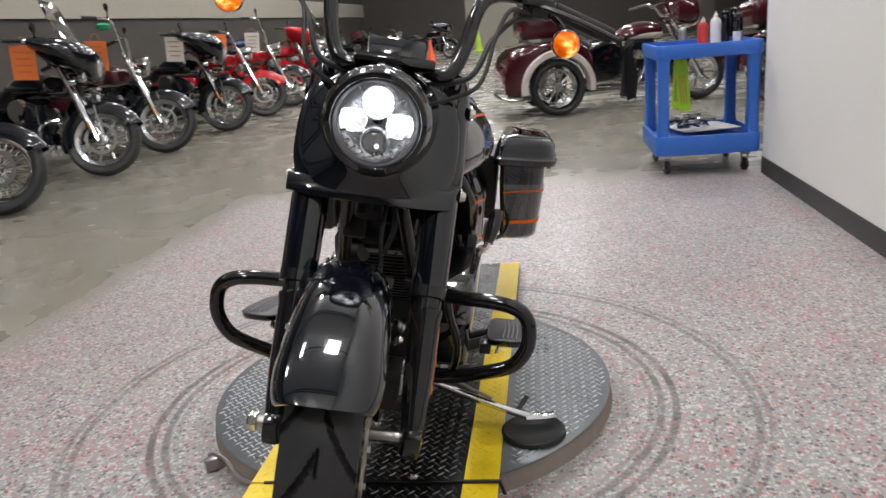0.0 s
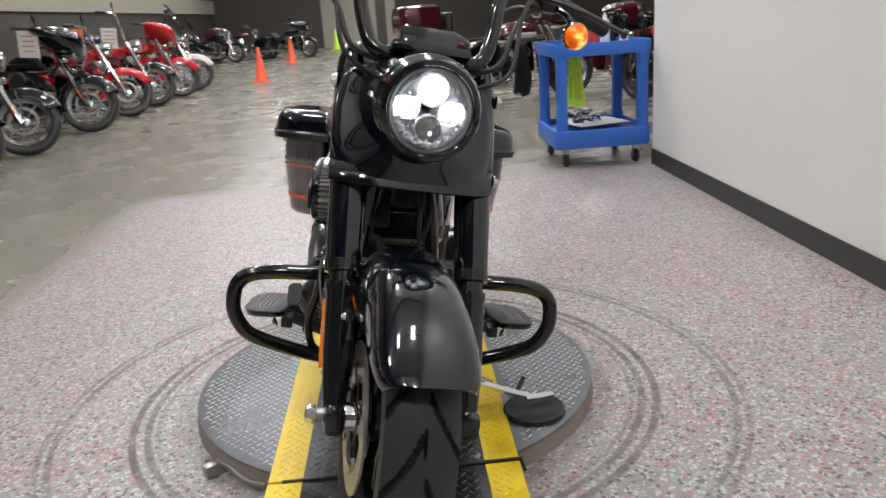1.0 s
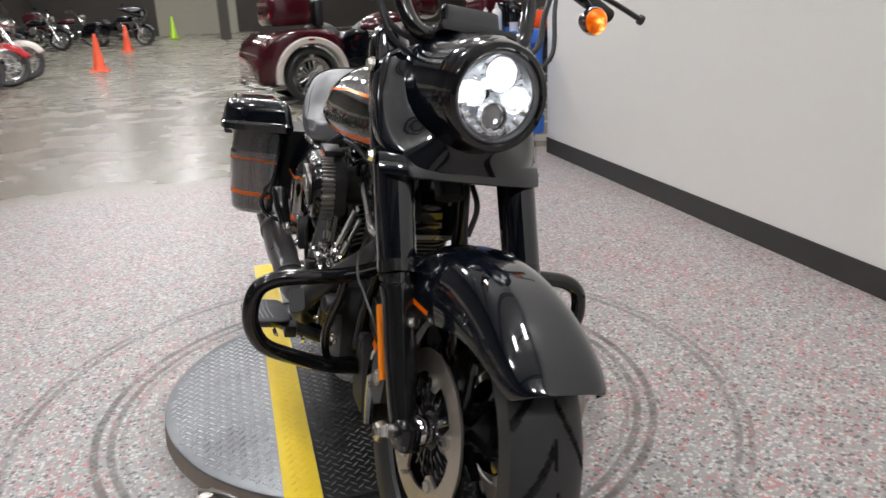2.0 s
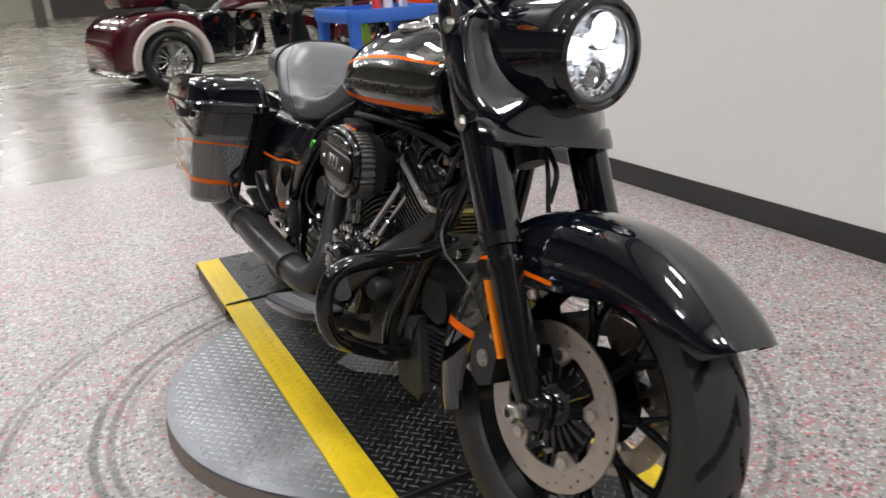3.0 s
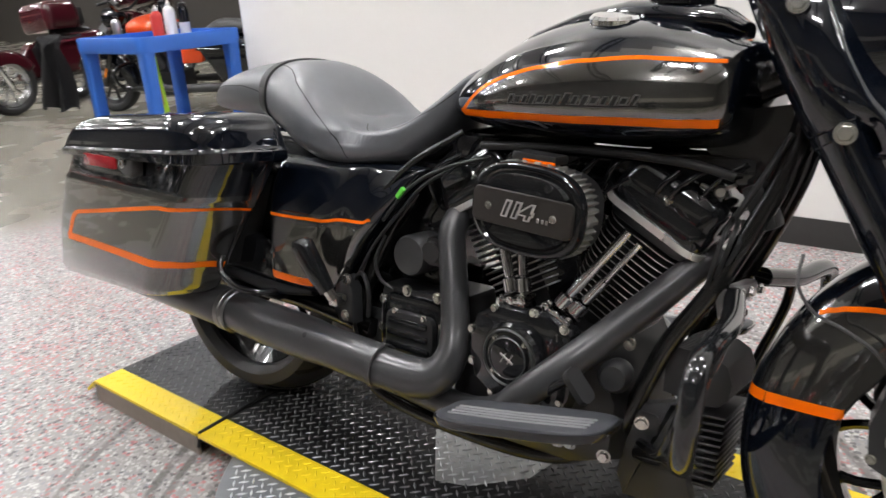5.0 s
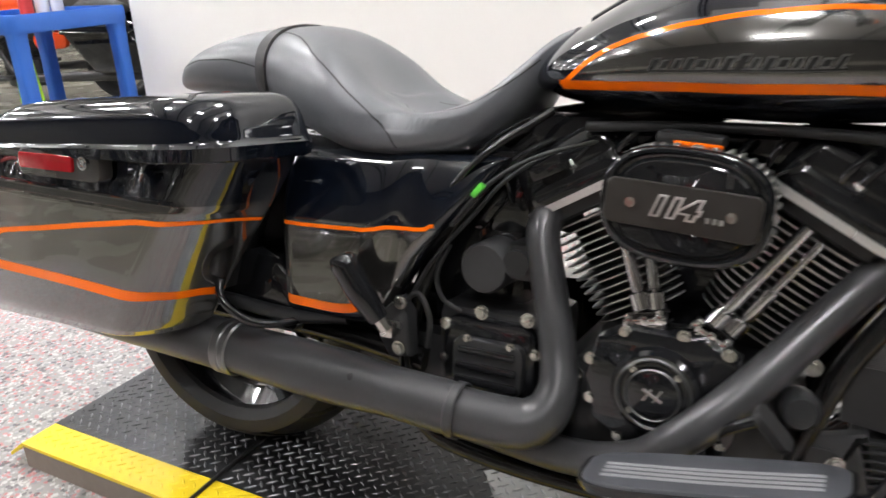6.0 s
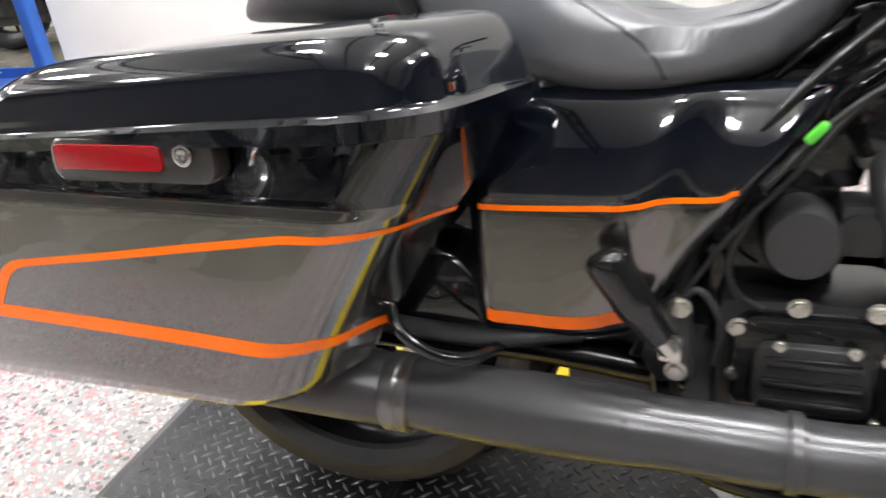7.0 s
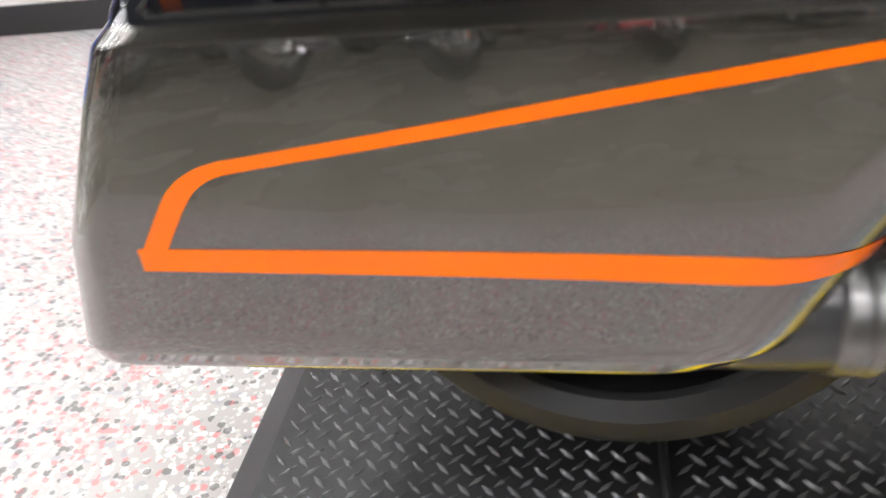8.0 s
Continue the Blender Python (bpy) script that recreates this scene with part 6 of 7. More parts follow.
# oil cooler and voltage regulator in front of the down tubes
bm = bmesh.new()
box(bm, (-0.035, 0.470, 0.362), (0.10, 0.085, 0.075), 0.012)
cooler = part("oil_cooler", bm, ENG, bike, "black finned oil cooler", 30)
FINM = plain("cast_fin_grey_black", (0.022, 0.022, 0.023), 0.4, 0.1, 120, 0.2)
for k in range(16):
    u = -0.090 + k * 0.0078
    bm = bmesh.new()
    slab(bm, [(0.455, 0.322), (0.428, 0.326), (0.412, 0.342), (0.408, 0.370), (0.418, 0.398), (0.44, 0.410), (0.50, 0.412), (0.52, 0.40), (0.52, 0.33)], lambda a, b, c: (u + c, a, b), 0.0036, 0.001)
    part("fin", bm, FINM, cooler, "", 30)
bm = bmesh.new()
box(bm, (-0.032, 0.472, 0.245), (0.10, 0.055, 0.13), 0.006, pose(0, 0, 0, -6))
regulator = part("regulator", bm, ENG, bike, "black finned voltage regulator", 30)
for k in range(11):
    bm = bmesh.new()
    box(bm, (-0.032, 0.450 + 0.0010 * k, 0.305 - k * 0.0125), (0.115, 0.075, 0.0045), 0.0012, pose(0, 0, 0, -6), 1)
    part("fin", bm, FINM, regulator)
bm = bmesh.new()
slab(bm, [(0.485, 0.325), (0.497, 0.322), (0.490, 0.298), (0.462, 0.200), (0.448, 0.160), (0.470, 0.128), (0.570, 0.125), (0.585, 0.165), (0.575, 0.22), (0.548, 0.305)], lambda a, b, c: (-0.088 - c, a, b), 0.020, 0.006)
shroud = part("cooler_shroud", bm, plain("grey_black_plastic", (0.030, 0.030, 0.031), 0.5, 0.0, 200, 0.2, 0.06), bike, "matt black plastic shroud", 30)
bm = bmesh.new()
slab(bm, rounded(0.042, 0.040, 0.010), lambda a, b, c: (-0.1075 - c, 0.535 + a, 0.272 + b), 0.004, 0.002)
part("raised_panel", bm, SATIN, shroud, "", 30)

# crash bars
CRASH = lambda s: [(s * 0.075, 0.425, 0.515), (s * 0.18, 0.395, 0.500), (s * 0.28, 0.382, 0.500), (s * 0.335, 0.378, 0.492), (s * 0.364, 0.376, 0.470), (s * 0.374, 0.376, 0.430), (s * 0.370, 0.380, 0.390), (s * 0.345, 0.390, 0.345), (s * 0.295, 0.405, 0.315), (s * 0.20, 0.455, 0.265), (s * 0.11, 0.54, 0.215)]
for s in (-1, 1):
    bm = bmesh.new()
    tube(bm, CRASH(s), 0.0175, 14, 6)
    bar2 = part("crash_bar", bm, GLOSSM, bike, "gloss black engine guard", 60)
    bm = bmesh.new()
    tube(bm, [(s * 0.115, 0.54, 0.235), (s * 0.19, 0.475, 0.270), (s * 0.205, 0.44, 0.36), (s * 0.185, 0.41, 0.44), (s * 0.175, 0.400, 0.495)], 0.010, 10)
    part("brace", bm, GLOSSM, bar2)

# footboards
MATM = plain("footboard_mat_grey", (0.040, 0.042, 0.048), 0.42, 0.0, 150, 0.2, 0.1)
RIBM = plain("footboard_rib_grey", (0.20, 0.20, 0.21), 0.45, 0.0, 150, 0.2)
for s in (-1, 1):
    Q = lambda a, b, c: (s * (0.325 + b), 0.655 + a, 0.318 - a * 0.205 * (1 if s < 0 else 1) + c + s * 0.0)
    out = []
    for k in range(40):
        t = k * math.tau / 40
        a, b = math.cos(t), math.sin(t)
        out.append((math.copysign(abs(a) ** 0.55, a) * 0.158, math.copysign(abs(b) ** (0.7 if b > 0 else 0.3), b) * 0.055))
    bm = bmesh.new()
    rings_to(bm, [[V(*Q(a * q, b * q, c)) for a, b in out] for c, q in ((-0.013, 0.93), (-0.011, 0.97), (-0.002, 1.0), (0.002, 1.0))])
    board = part("footboard", bm, GLOSSM, bike, "black half-round footboard", 40)
    bm = bmesh.new()
    rings_to(bm, [[V(*Q(a * q, b * q, c)) for a, b in out] for c, q in ((0.001, 0.965), (0.004, 0.96), (0.006, 0.93))])
    part("rubber_mat", bm, MATM, board, "ribbed black rubber mat", 40)
    for k in range(4):
        bm = bmesh.new()
        b = -0.012 + k * 0.011
        tube(bm, [Q(-0.125, b, 0.0065), Q(0, b + 0.004, 0.0065), Q(0.125, b, 0.0065)], 0.0022, 6, 3)
        part("rib", bm, RIBM, board)
    bm = bmesh.new()
    tube(bm, [(s * 0.13, 0.66, 0.225), (s * 0.22, 0.66, 0.26), (s * 0.29, 0.655, 0.290)], 0.016, 10, 4)
    tube(bm, [(s * 0.13, 0.78, 0.20), (s * 0.22, 0.78, 0.235), (s * 0.29, 0.76, 0.270)], 0.014, 10, 4)
    box(bm, (s * 0.27, 0.57, 0.305), (0.03, 0.04, 0.03), 0.006)
    part("bracket", bm, SATIN, board)
    bolt((s * 0.30, 0.58, 0.295), (s, 0, -0.4), 0.010, board, ZINC)
    # passenger peg, folded up
    bm = bmesh.new()
    tube(bm, [(s * 0.232, 1.186, 0.402), (s * 0.243, 1.212, 0.445), (s * 0.25, 1.240, 0.492), (s * 0.25, 1.246, 0.503)], [0.017, 0.023, 0.024, 0.016], 14, 5)
    peg = part("passenger_peg", bm, GLOSSM, bike, "black folded passenger peg", 60)
    bm = bmesh.new()
    cyl(bm, (s * 0.225, 1.175, 0.385), (s * 0.232, 1.187, 0.405), 0.012, seg=8)
    box(bm, (s * 0.215, 1.175, 0.382), (0.03, 0.025, 0.022), 0.005)
    part("peg_clevis", bm, ZINC, peg, "zinc clevis")
    bm = bmesh.new()
    slab(bm, [(-0.025, -0.045), (0.015, -0.05), (0.035, -0.02), (0.028, 0.03), (0.0, 0.055), (-0.02, 0.03)], lambda a, b, c: (s * (0.165 + c), 1.175 + a, 0.375 + b), 0.03, 0.008)
    mount = part("peg_mount", bm, SATIN, bike, "black peg mount", 35)
    bolt((s * 0.195, 1.168, 0.424), (s, 0, 0), 0.010, mount, ZINC)
    bolt((s * 0.195, 1.170, 0.345), (s, 0, 0), 0.010, mount, ZINC)

# brake pedal ahead of the footboard
bm = bmesh.new()
tube(bm, [(-0.17, 0.76, 0.255), (-0.215, 0.70, 0.300), (-0.235, 0.65, 0.345), (-0.245, 0.610, 0.372)], 0.0085, 10, 4)
pedal = part("brake_pedal", bm, GLOSSM, bike, "gloss black brake pedal", 50)
bm = bmesh.new()
slab(bm, rounded(0.075, 0.045, 0.015), lambda a, b, c: (-0.255 + b * 0.8, 0.590 + a * 0.55 + c * 0.6, 0.372 + a * 0.6 - c * 0.5 + b * 0.1), 0.016, 0.006)
part("pedal_pad", bm, SOFTRUB, pedal, "black rubber pedal pad", 40)
bm = bmesh.new()
lathe(bm, [(0.010, 0.0), (0.026, 0.002), (0.028, 0.03), (0.020, 0.045), (0.002, 0.047)], (-0.15, 0.575, 0.365), (-1, -0.2, 0.1), 24, True)
part("master_cylinder", bm, SATIN, bike, "black rear brake master cylinder", 35)
for c, d in (((-0.235, 0.700, 0.262), (-1, 0, -0.2)), ((-0.225, 0.640, 0.250), (-1, 0, -0.2)), ((-0.215, 0.560, 0.245), (-1, -0.2, 0)), ((-0.170, 0.520, 0.300), (-1, -0.3, 0)), ((-0.150, 0.645, 0.255), (-1, 0, 0)), ((-0.150, 0.560, 0.420), (-1, 0, 0)), ((-0.150, 0.90, 0.300), (-1, 0, 0)), ((-0.152, 0.880, 0.345), (-1, 0, 0))):
    bolt(c, d, 0.0095, bike, ZINC, None, 0.010)
# ribs on the clutch cover
for k in range(3):
    bm = bmesh.new()
    box(bm, (-0.168, 1.025, 0.302 + k * 0.026), (0.008, 0.112 - 0.006 * k, 0.013), 0.004)
    part("cover_rib", bm, GLOSSM, gcover, "", 40)
# hoses, wires and clips in the gap below the tank
rnd = random.Random(11)
for k in range(13):
    y0 = 0.43 + 0.048 * k
    h0 = 0.700 - 0.010 * (k % 4)
    p = V(-0.070 - 0.012 * (k % 3), y0, h0 + 0.02)
    q = V(-0.095 - 0.010 * (k % 2), y0 + rnd.uniform(0.03, 0.09), h0 - rnd.uniform(0.02, 0.05))
    e = V(-0.075, q.y + rnd.uniform(-0.02, 0.05), h0 - 0.09)
    hose = part("hose", mesh_of(tube, [p, (p + q) / 2 + V(-0.012, 0, 0.006), q, e], 0.0035 + 0.0012 * (k % 3), 8, 4), GLOSSM, bike, "thin black hose", 60)
    part("hose_clip", mesh_of(cyl, q - V(0.004, 0.004, 0.004), q + V(0.004, 0.004, 0.004), 0.0065, seg=10), ZINC if k % 2 else CHROME, hose, "bright hose clip")

# left side: primary cover and side stand
bm = bmesh.new()
slab(bm, [(-0.30, -0.06), (-0.27, -0.11), (0.15, -0.12), (0.24, -0.08), (0.26, 0.0), (0.20, 0.09), (-0.05, 0.10), (-0.22, 0.08), (-0.29, 0.02)], lambda a, b, c: (0.13 + c, 0.90 + a, 0.32 + b), 0.09, 0.025)
part("primary_cover", bm, GLOSSM, bike, "gloss black primary cover", 40)
bm = bmesh.new()
tube(bm, [(0.12, 0.62, 0.165), (0.22, 0.62, 0.135), (0.34, 0.617, 0.104), (0.405, 0.618, 0.090)], 0.0105, 12)
tube(bm, [(0.395, 0.612, 0.088), (0.44, 0.624, 0.090), (0.474, 0.632, 0.096)], 0.015, 10, 4, 0.6)
stand = part("side_stand", bm, CHROME, bike, "chrome side stand, folded out", 60)
bm = bmesh.new()
tube(bm, [(0.37, 0.620, 0.100), (0.385, 0.648, 0.112), (0.395, 0.664, 0.125)], 0.007, 8)
part("stand_tab", bm, SATIN, stand, "black kick tab")
bm = bmesh.new()
tube(bm, [(0.14, 0.66, 0.18), (0.20, 0.64, 0.16), (0.30, 0.627, 0.125)], 0.004, 8)
part("stand_spring", bm, STEEL, stand)
pad = thing("stand_pad", "round black rubber puck under the side stand", "stand pad", pose(0.385, 0.595, 0.0525))
part("disc", mesh_of(lathe, [(0.001, 0.0), (0.085, 0.0), (0.088, 0.004), (0.086, 0.014), (0.080, 0.016), (0.070, 0.011), (0.001, 0.010)], (0, 0, 0), (0, 0, 1), 40), SOFTRUB, pad)

# ---- other machines in the hall ----
MAROON = paint("maroon_paint", (0.050, 0.005, 0.010), dust=0.012)
REDP = paint("red_paint", (0.42, 0.008, 0.012), dust=0.03)
WHITEP = paint("pearl_white_paint", (0.62, 0.56, 0.52), rough=0.2, dust=0.05)
NAVY = paint("navy_paint", (0.01, 0.02, 0.06), dust=0.03)
ORANGEP = paint("orange_red_paint", (0.62, 0.06, 0.01), dust=0.03)
SMOKE = clear("smoke_windshield", (0.72, 0.72, 0.72), 0.03)
DARKSEAT = plain("black_seat_vinyl", (0.015, 0.015, 0.016), 0.45, 0.0, 300, 0.2, 0.2)
SILVERW = plain("silver_cast_wheel", (0.40, 0.40, 0.40), 0.28, 0.9, 40, 0.35)
DULLDISC = plain("dull_brake_disc", (0.16, 0.155, 0.15), 0.4, 0.8, 120, 0.3)


def simple_wheel(c, r, w, rim_r, parent, mat, spokes, name):
    ob = part(name, tyre_mesh(c, r, w, 56, False), RUBBER, parent, "black tyre")
    bm = bmesh.new()
    h = w * 0.34
    lathe(bm, [(rim_r - 0.03, -h * 0.6), (rim_r + 0.004, -h), (rim_r + 0.004, h), (rim_r - 0.03, h * 0.6), (rim_r - 0.03, -h * 0.6)], c, (1, 0, 0), 40)
    lathe(bm, [(0.01, -h * 1.2), (0.05, -h * 1.1), (0.055, h * 1.1), (0.01, h * 1.2)], c, (1, 0, 0), 20)
    for k in range(spokes):
        a = k * math.tau / spokes
        p = lambda q, x=0.0, d=0.0: c + V(x, q * math.cos(a + d), q * math.sin(a + d))
        tube(bm, [p(0.045), p(rim_r * 0.55), p(rim_r - 0.02)], 0.013 if spokes < 14 else 0.006, 6, 2)
    part("rim", bm, mat, ob, "cast spoked rim")
    return ob


def cruiser(label, body, trim=None, fairing=False, shield=False, bags=True, box_=False, high=False, wheelm=SILVERW, spokes=9, fork=CHROME, steer=0.0, fendm=None, m=None, group="row of parked motorcycles"):
    """A parked touring or cruising motorcycle; front axle over the origin, nose to -y."""
    ob = thing("motorcycle", label, "motorcycle", m, group)
    trim = trim or body
    fendm = fendm or body
    fa, ra = V(0, 0.0, 0.325), V(0, 1.63, 0.325)
    hd = V(0, 0.30, 0.86)
    S = Matrix.Translation(hd) @ Matrix.Rotation(radians(steer), 4, AX) @ Matrix.Translation(-hd)
    for c, nm, ms in ((fa, "front_wheel", S), (ra, "rear_wheel", Matrix())):
        w = simple_wheel(c, 0.325, 0.13 if nm[0] == "f" else 0.17, 0.235, ob, wheelm, spokes, nm)
        for o in (w, *w.children):
            o.data.transform(ms)
    disc = mesh_of(lathe, [(0.112, -0.08), (0.142, -0.08), (0.142, -0.075), (0.112, -0.075), (0.112, -0.08)], fa, (1, 0, 0), 36)
    part("brake_disc", disc, DULLDISC, ob, "dull steel brake disc", m=S)
    part("front_fender", fender(fa, 25, 200, 0.085, lambda th: 0.085, 0.6, 36, 16, r0=0.35), fendm, ob, "painted front fender", 45, S)
    part("rear_fender", fender(ra, 50, 190, 0.10, lambda th: 0.12, 0.0, 30, 16, r0=0.37), body, ob, "painted rear fender", 45)
    for s in (-1, 1):
        F = lambda h: V(s * 0.115, 0.03 + (h - 0.325) * 0.50, h)
        bm = bmesh.new()
        cyl(bm, F(0.29), F(0.62), 0.032, 0.030)
        cyl(bm, F(0.62), F(0.95), 0.026)
        leg = part("fork_leg", bm, fork, ob, "chrome fork leg" if fork is CHROME else "black fork leg", m=S)
        bm = bmesh.new()
        box(bm, F(0.42) + V(s * 0.03, 0.0, 0), (0.008, 0.018, 0.10), 0.003, pose(0, 0, 0, -26))
        part("reflector", bm, AMBER, leg, "amber reflector", m=S)
        bm = bmesh.new()
        tube(bm, [(s * 0.07, 0.42, 0.52), (s * 0.28, 0.36, 0.50), (s * 0.36, 0.36, 0.42), (s * 0.30, 0.40, 0.31), (s * 0.10, 0.52, 0.24)], 0.018, 8, 4)
        part("crash_bar", bm, CHROME if fork is CHROME else GLOSSM, ob)
        top = 1.32 if high else 1.12
        bm = bmesh.new()
        tube(bm, [(0, 0.36, 1.0), (s * 0.10, 0.37, 1.0), (s * 0.20, 0.40, (1.0 + top) / 2), (s * 0.28, 0.46, top), (s * 0.38, 0.60, top - 0.01), (s * 0.43, 0.68, top - 0.03)], 0.015, 8, 4)
        hb = part("handlebar", bm, CHROME if fork is CHROME else GLOSSM, ob, m=S)
        part("grip", mesh_of(cyl, (s * 0.36, 0.57, top - 0.005), (s * 0.44, 0.69, top - 0.03), 0.02), SOFTRUB, hb, m=S)
        bm = bmesh.new()
        slab(bm, rounded(0.10, 0.065, 0.03), lambda a, b, c: (s * 0.36 + a, 0.47 + c, top + 0.11 + b), 0.02, 0.006)
        tube(bm, [(s * 0.30, 0.48, top), (s * 0.34, 0.47, top + 0.06), (s * 0.36, 0.48, top + 0.10)], 0.007, 6)
        part("mirror", bm, GLOSSM, hb, m=S)
        bm = bmesh.new()
        lathe(bm, [(0.004, 0.04), (0.028, 0.03), (0.035, 0.0), (0.03, -0.02), (0.004, -0.03)], (s * 0.21, 0.20, 0.80), (0, 1, 0), 16)
        part("turn_signal", bm, CHROME, ob, m=S)
        if bags:
            bm = bmesh.new()
            rings_to(bm, [bag_ring(s, *row) for row in BAG])
            bg = part("saddlebag", bm, body, ob, "painted saddlebag", 40)
            bm = bmesh.new()
            rings_to(bm, [bag_ring(s, *row, r=0.06) for row in LID])
            part("lid", bm, body, bg, "", 40)
        bm = bmesh.new()
        tube(bm, [(s * 0.16, 0.62, 0.50), (s * 0.20, 0.75, 0.30), (s * 0.22, 0.95, 0.27), (s * 0.25, 1.4, 0.28), (s * 0.26, 2.05, 0.28)], [0.025, 0.028, 0.035, 0.045, 0.05], 14, 4)
        part("exhaust", bm, CHROME if fork is CHROME else EXHAUST, ob, "", 60)
        bm = bmesh.new()
        box(bm, (s * 0.32, 0.66, 0.30), (0.10, 0.30, 0.03), 0.012)
        part("footboard", bm, SOFTRUB, ob)
    bm = bmesh.new()
    rings_to(bm, loft_y([(y, t * 0.5 + 0.5 * t, b, w, mm, e) for y, t, b, w, mm, e in TANK], 2, 28))
    part("fuel_tank", bm, trim, ob, "painted fuel tank", 50)
    bm = bmesh.new()
    rings_to(bm, loft_y(SEATT, 2, 24))
    part("seat", bm, DARKSEAT, ob, "black vinyl seat", 50)
    bm = bmesh.new()
    box(bm, (0, 0.76, 0.29), (0.26, 0.36, 0.24), 0.04)
    lathe(bm, [(0.001, 0.09), (0.10, 0.085), (0.12, 0.06), (0.12, -0.02)], (-0.12, 0.74, 0.62), (-1, 0, 0), 24)
    lathe(bm, [(0.001, 0.05), (0.07, 0.045), (0.08, 0.0)], (-0.13, 0.76, 0.34), (-1, 0, 0), 20)
    engine_ = part("engine", bm, CHROME if fork is CHROME else ENG, ob, "V-twin engine", 35)
    for a in (28, -28):
        d = V(0, math.sin(radians(a)), math.cos(radians(a)))
        prof = []
        for k in range(9):
            prof += [(0.075, 0.12 + k * 0.02), (0.088, 0.122 + k * 0.02), (0.088, 0.130 + k * 0.02), (0.075, 0.132 + k * 0.02)]
        part("cylinder", mesh_of(lathe, prof + [(0.095, 0.31), (0.09, 0.37), (0.04, 0.40)], V(0, 0.735, 0.30), d, 16), ENG, engine_, "black finned cylinder")
    if fairing:
        bm = bmesh.new()
        rings = []
        for y, z, w, up, dn in ((0.03, 0.99, 0.12, 0.08, 0.11), (0.05, 1.0, 0.22, 0.12, 0.15), (0.10, 1.01, 0.33, 0.16, 0.16), (0.19, 1.03, 0.41, 0.17, 0.14), (0.31, 1.05, 0.455, 0.15, 0.11), (0.42, 1.07, 0.47, 0.12, 0.08), (0.50, 1.08, 0.46, 0.09, 0.05), (0.51, 1.08, 0.43, 0.07, 0.03), (0.44, 1.08, 0.40, 0.06, 0.02)):
            rings.append(nac_ring(y, z, w, up, dn, 32, 2.2))
        rings_to(bm, rings)
        fr = part("fairing", bm, body, ob, "painted batwing fairing", 50, S)
        bm = bmesh.new()
        lathe(bm, [(0.001, -0.03), (0.06, -0.025), (0.085, -0.01), (0.092, 0.02)], (0, 0.045, 0.98), (0, 1, 0), 24)
        part("headlamp", bm, plain("lamp_glass", (0.5, 0.5, 0.5), 0.1, 0.6), fr, "unlit round headlamp", m=S)
    else:
        bm = bmesh.new()
        lathe(bm, [(0.001, 0.20), (0.06, 0.17), (0.09, 0.10), (0.098, 0.0), (0.09, -0.01)], (0, 0.16, 0.93), (0, 1, 0), 28)
        ho = part("headlamp", bm, CHROME if fork is CHROME else body, ob, "round headlamp housing", m=S)
        bm = bmesh.new()
        lathe(bm, [(0.088, 0.0), (0.06, -0.015), (0.001, -0.02)], (0, 0.155, 0.93), (0, 1, 0), 28)
        part("lens", bm, plain("lamp_glass", (0.5, 0.5, 0.5), 0.1, 0.6), ho, "clear lamp lens", m=S)
    if shield:
        bm = bmesh.new()
        rows = []
        for j in range(9):
            z = 1.15 + j * 0.05
            w = 0.33 * (1 - (j / 8) ** 3 * 0.45)
            rows.append([V(q * w, 0.16 + j * 0.030 + 0.10 * q * q, z) for q in [k / 8 - 1 for k in range(17)]])
        back = [[p + V(0, 0.004, 0) for p in row] for row in rows]
        rings_to(bm, [a + b[::-1] for a, b in zip(rows, back)])
        part("windshield", bm, SMOKE, ob, "smoked plastic windshield", 50, S)
    for s in (-1, 1):
        if fairing or shield:
            bm = bmesh.new()
            lathe(bm, [(0.001, 0.06), (0.045, 0.045), (0.056, 0.0), (0.050, -0.012), (0.001, -0.018)], (s * 0.20, 0.10, 0.845), (0, 1, 0), 20)
            part("passing_lamp", bm, CHROME, ob, "chrome passing lamp", m=S)
            bm = bmesh.new()
            slab(bm, [(-0.09, -0.20), (0.07, -0.22), (0.11, 0.10), (0.05, 0.20), (-0.06, 0.16)], lambda a, b, c: (s * (0.22 + c), 0.46 + a, 0.50 + b), 0.10, 0.03)
            part("lower_fairing", bm, body, ob, "painted leg fairing")
        bm = bmesh.new()
        tube(bm, [(s * 0.125, 0.05, 0.62), (s * 0.125, 0.02, 0.50), (s * 0.12, -0.02, 0.36)], 0.006, 6, 3)
        part("fender_rail", bm, CHROME, ob, m=S)
        bm = bmesh.new()
        slab(bm, rounded(0.30, 0.13, 0.05), lambda a, b, c: (s * (0.13 + c), 1.12 + a, 0.56 + b), 0.05, 0.02)
        part("side_cover", bm, trim, ob)
    if box_:
        bm = bmesh.new()
        rings_to(bm, [[V(a * q, 1.72 + b * q, h) for a, b in rounded(0.58, 0.44, 0.10, 6)] for h, q in ((0.80, 0.90), (0.83, 0.97), (0.94, 1.0), (1.02, 0.99), (1.08, 0.93), (1.11, 0.80), (1.12, 0.5))])
        part("tour_box", bm, body, ob, "painted top box", 45)
        bm = bmesh.new()
        box(bm, (0, 1.46, 0.93), (0.42, 0.09, 0.20), 0.035)
        part("backrest", bm, DARKSEAT, ob)
    return ob


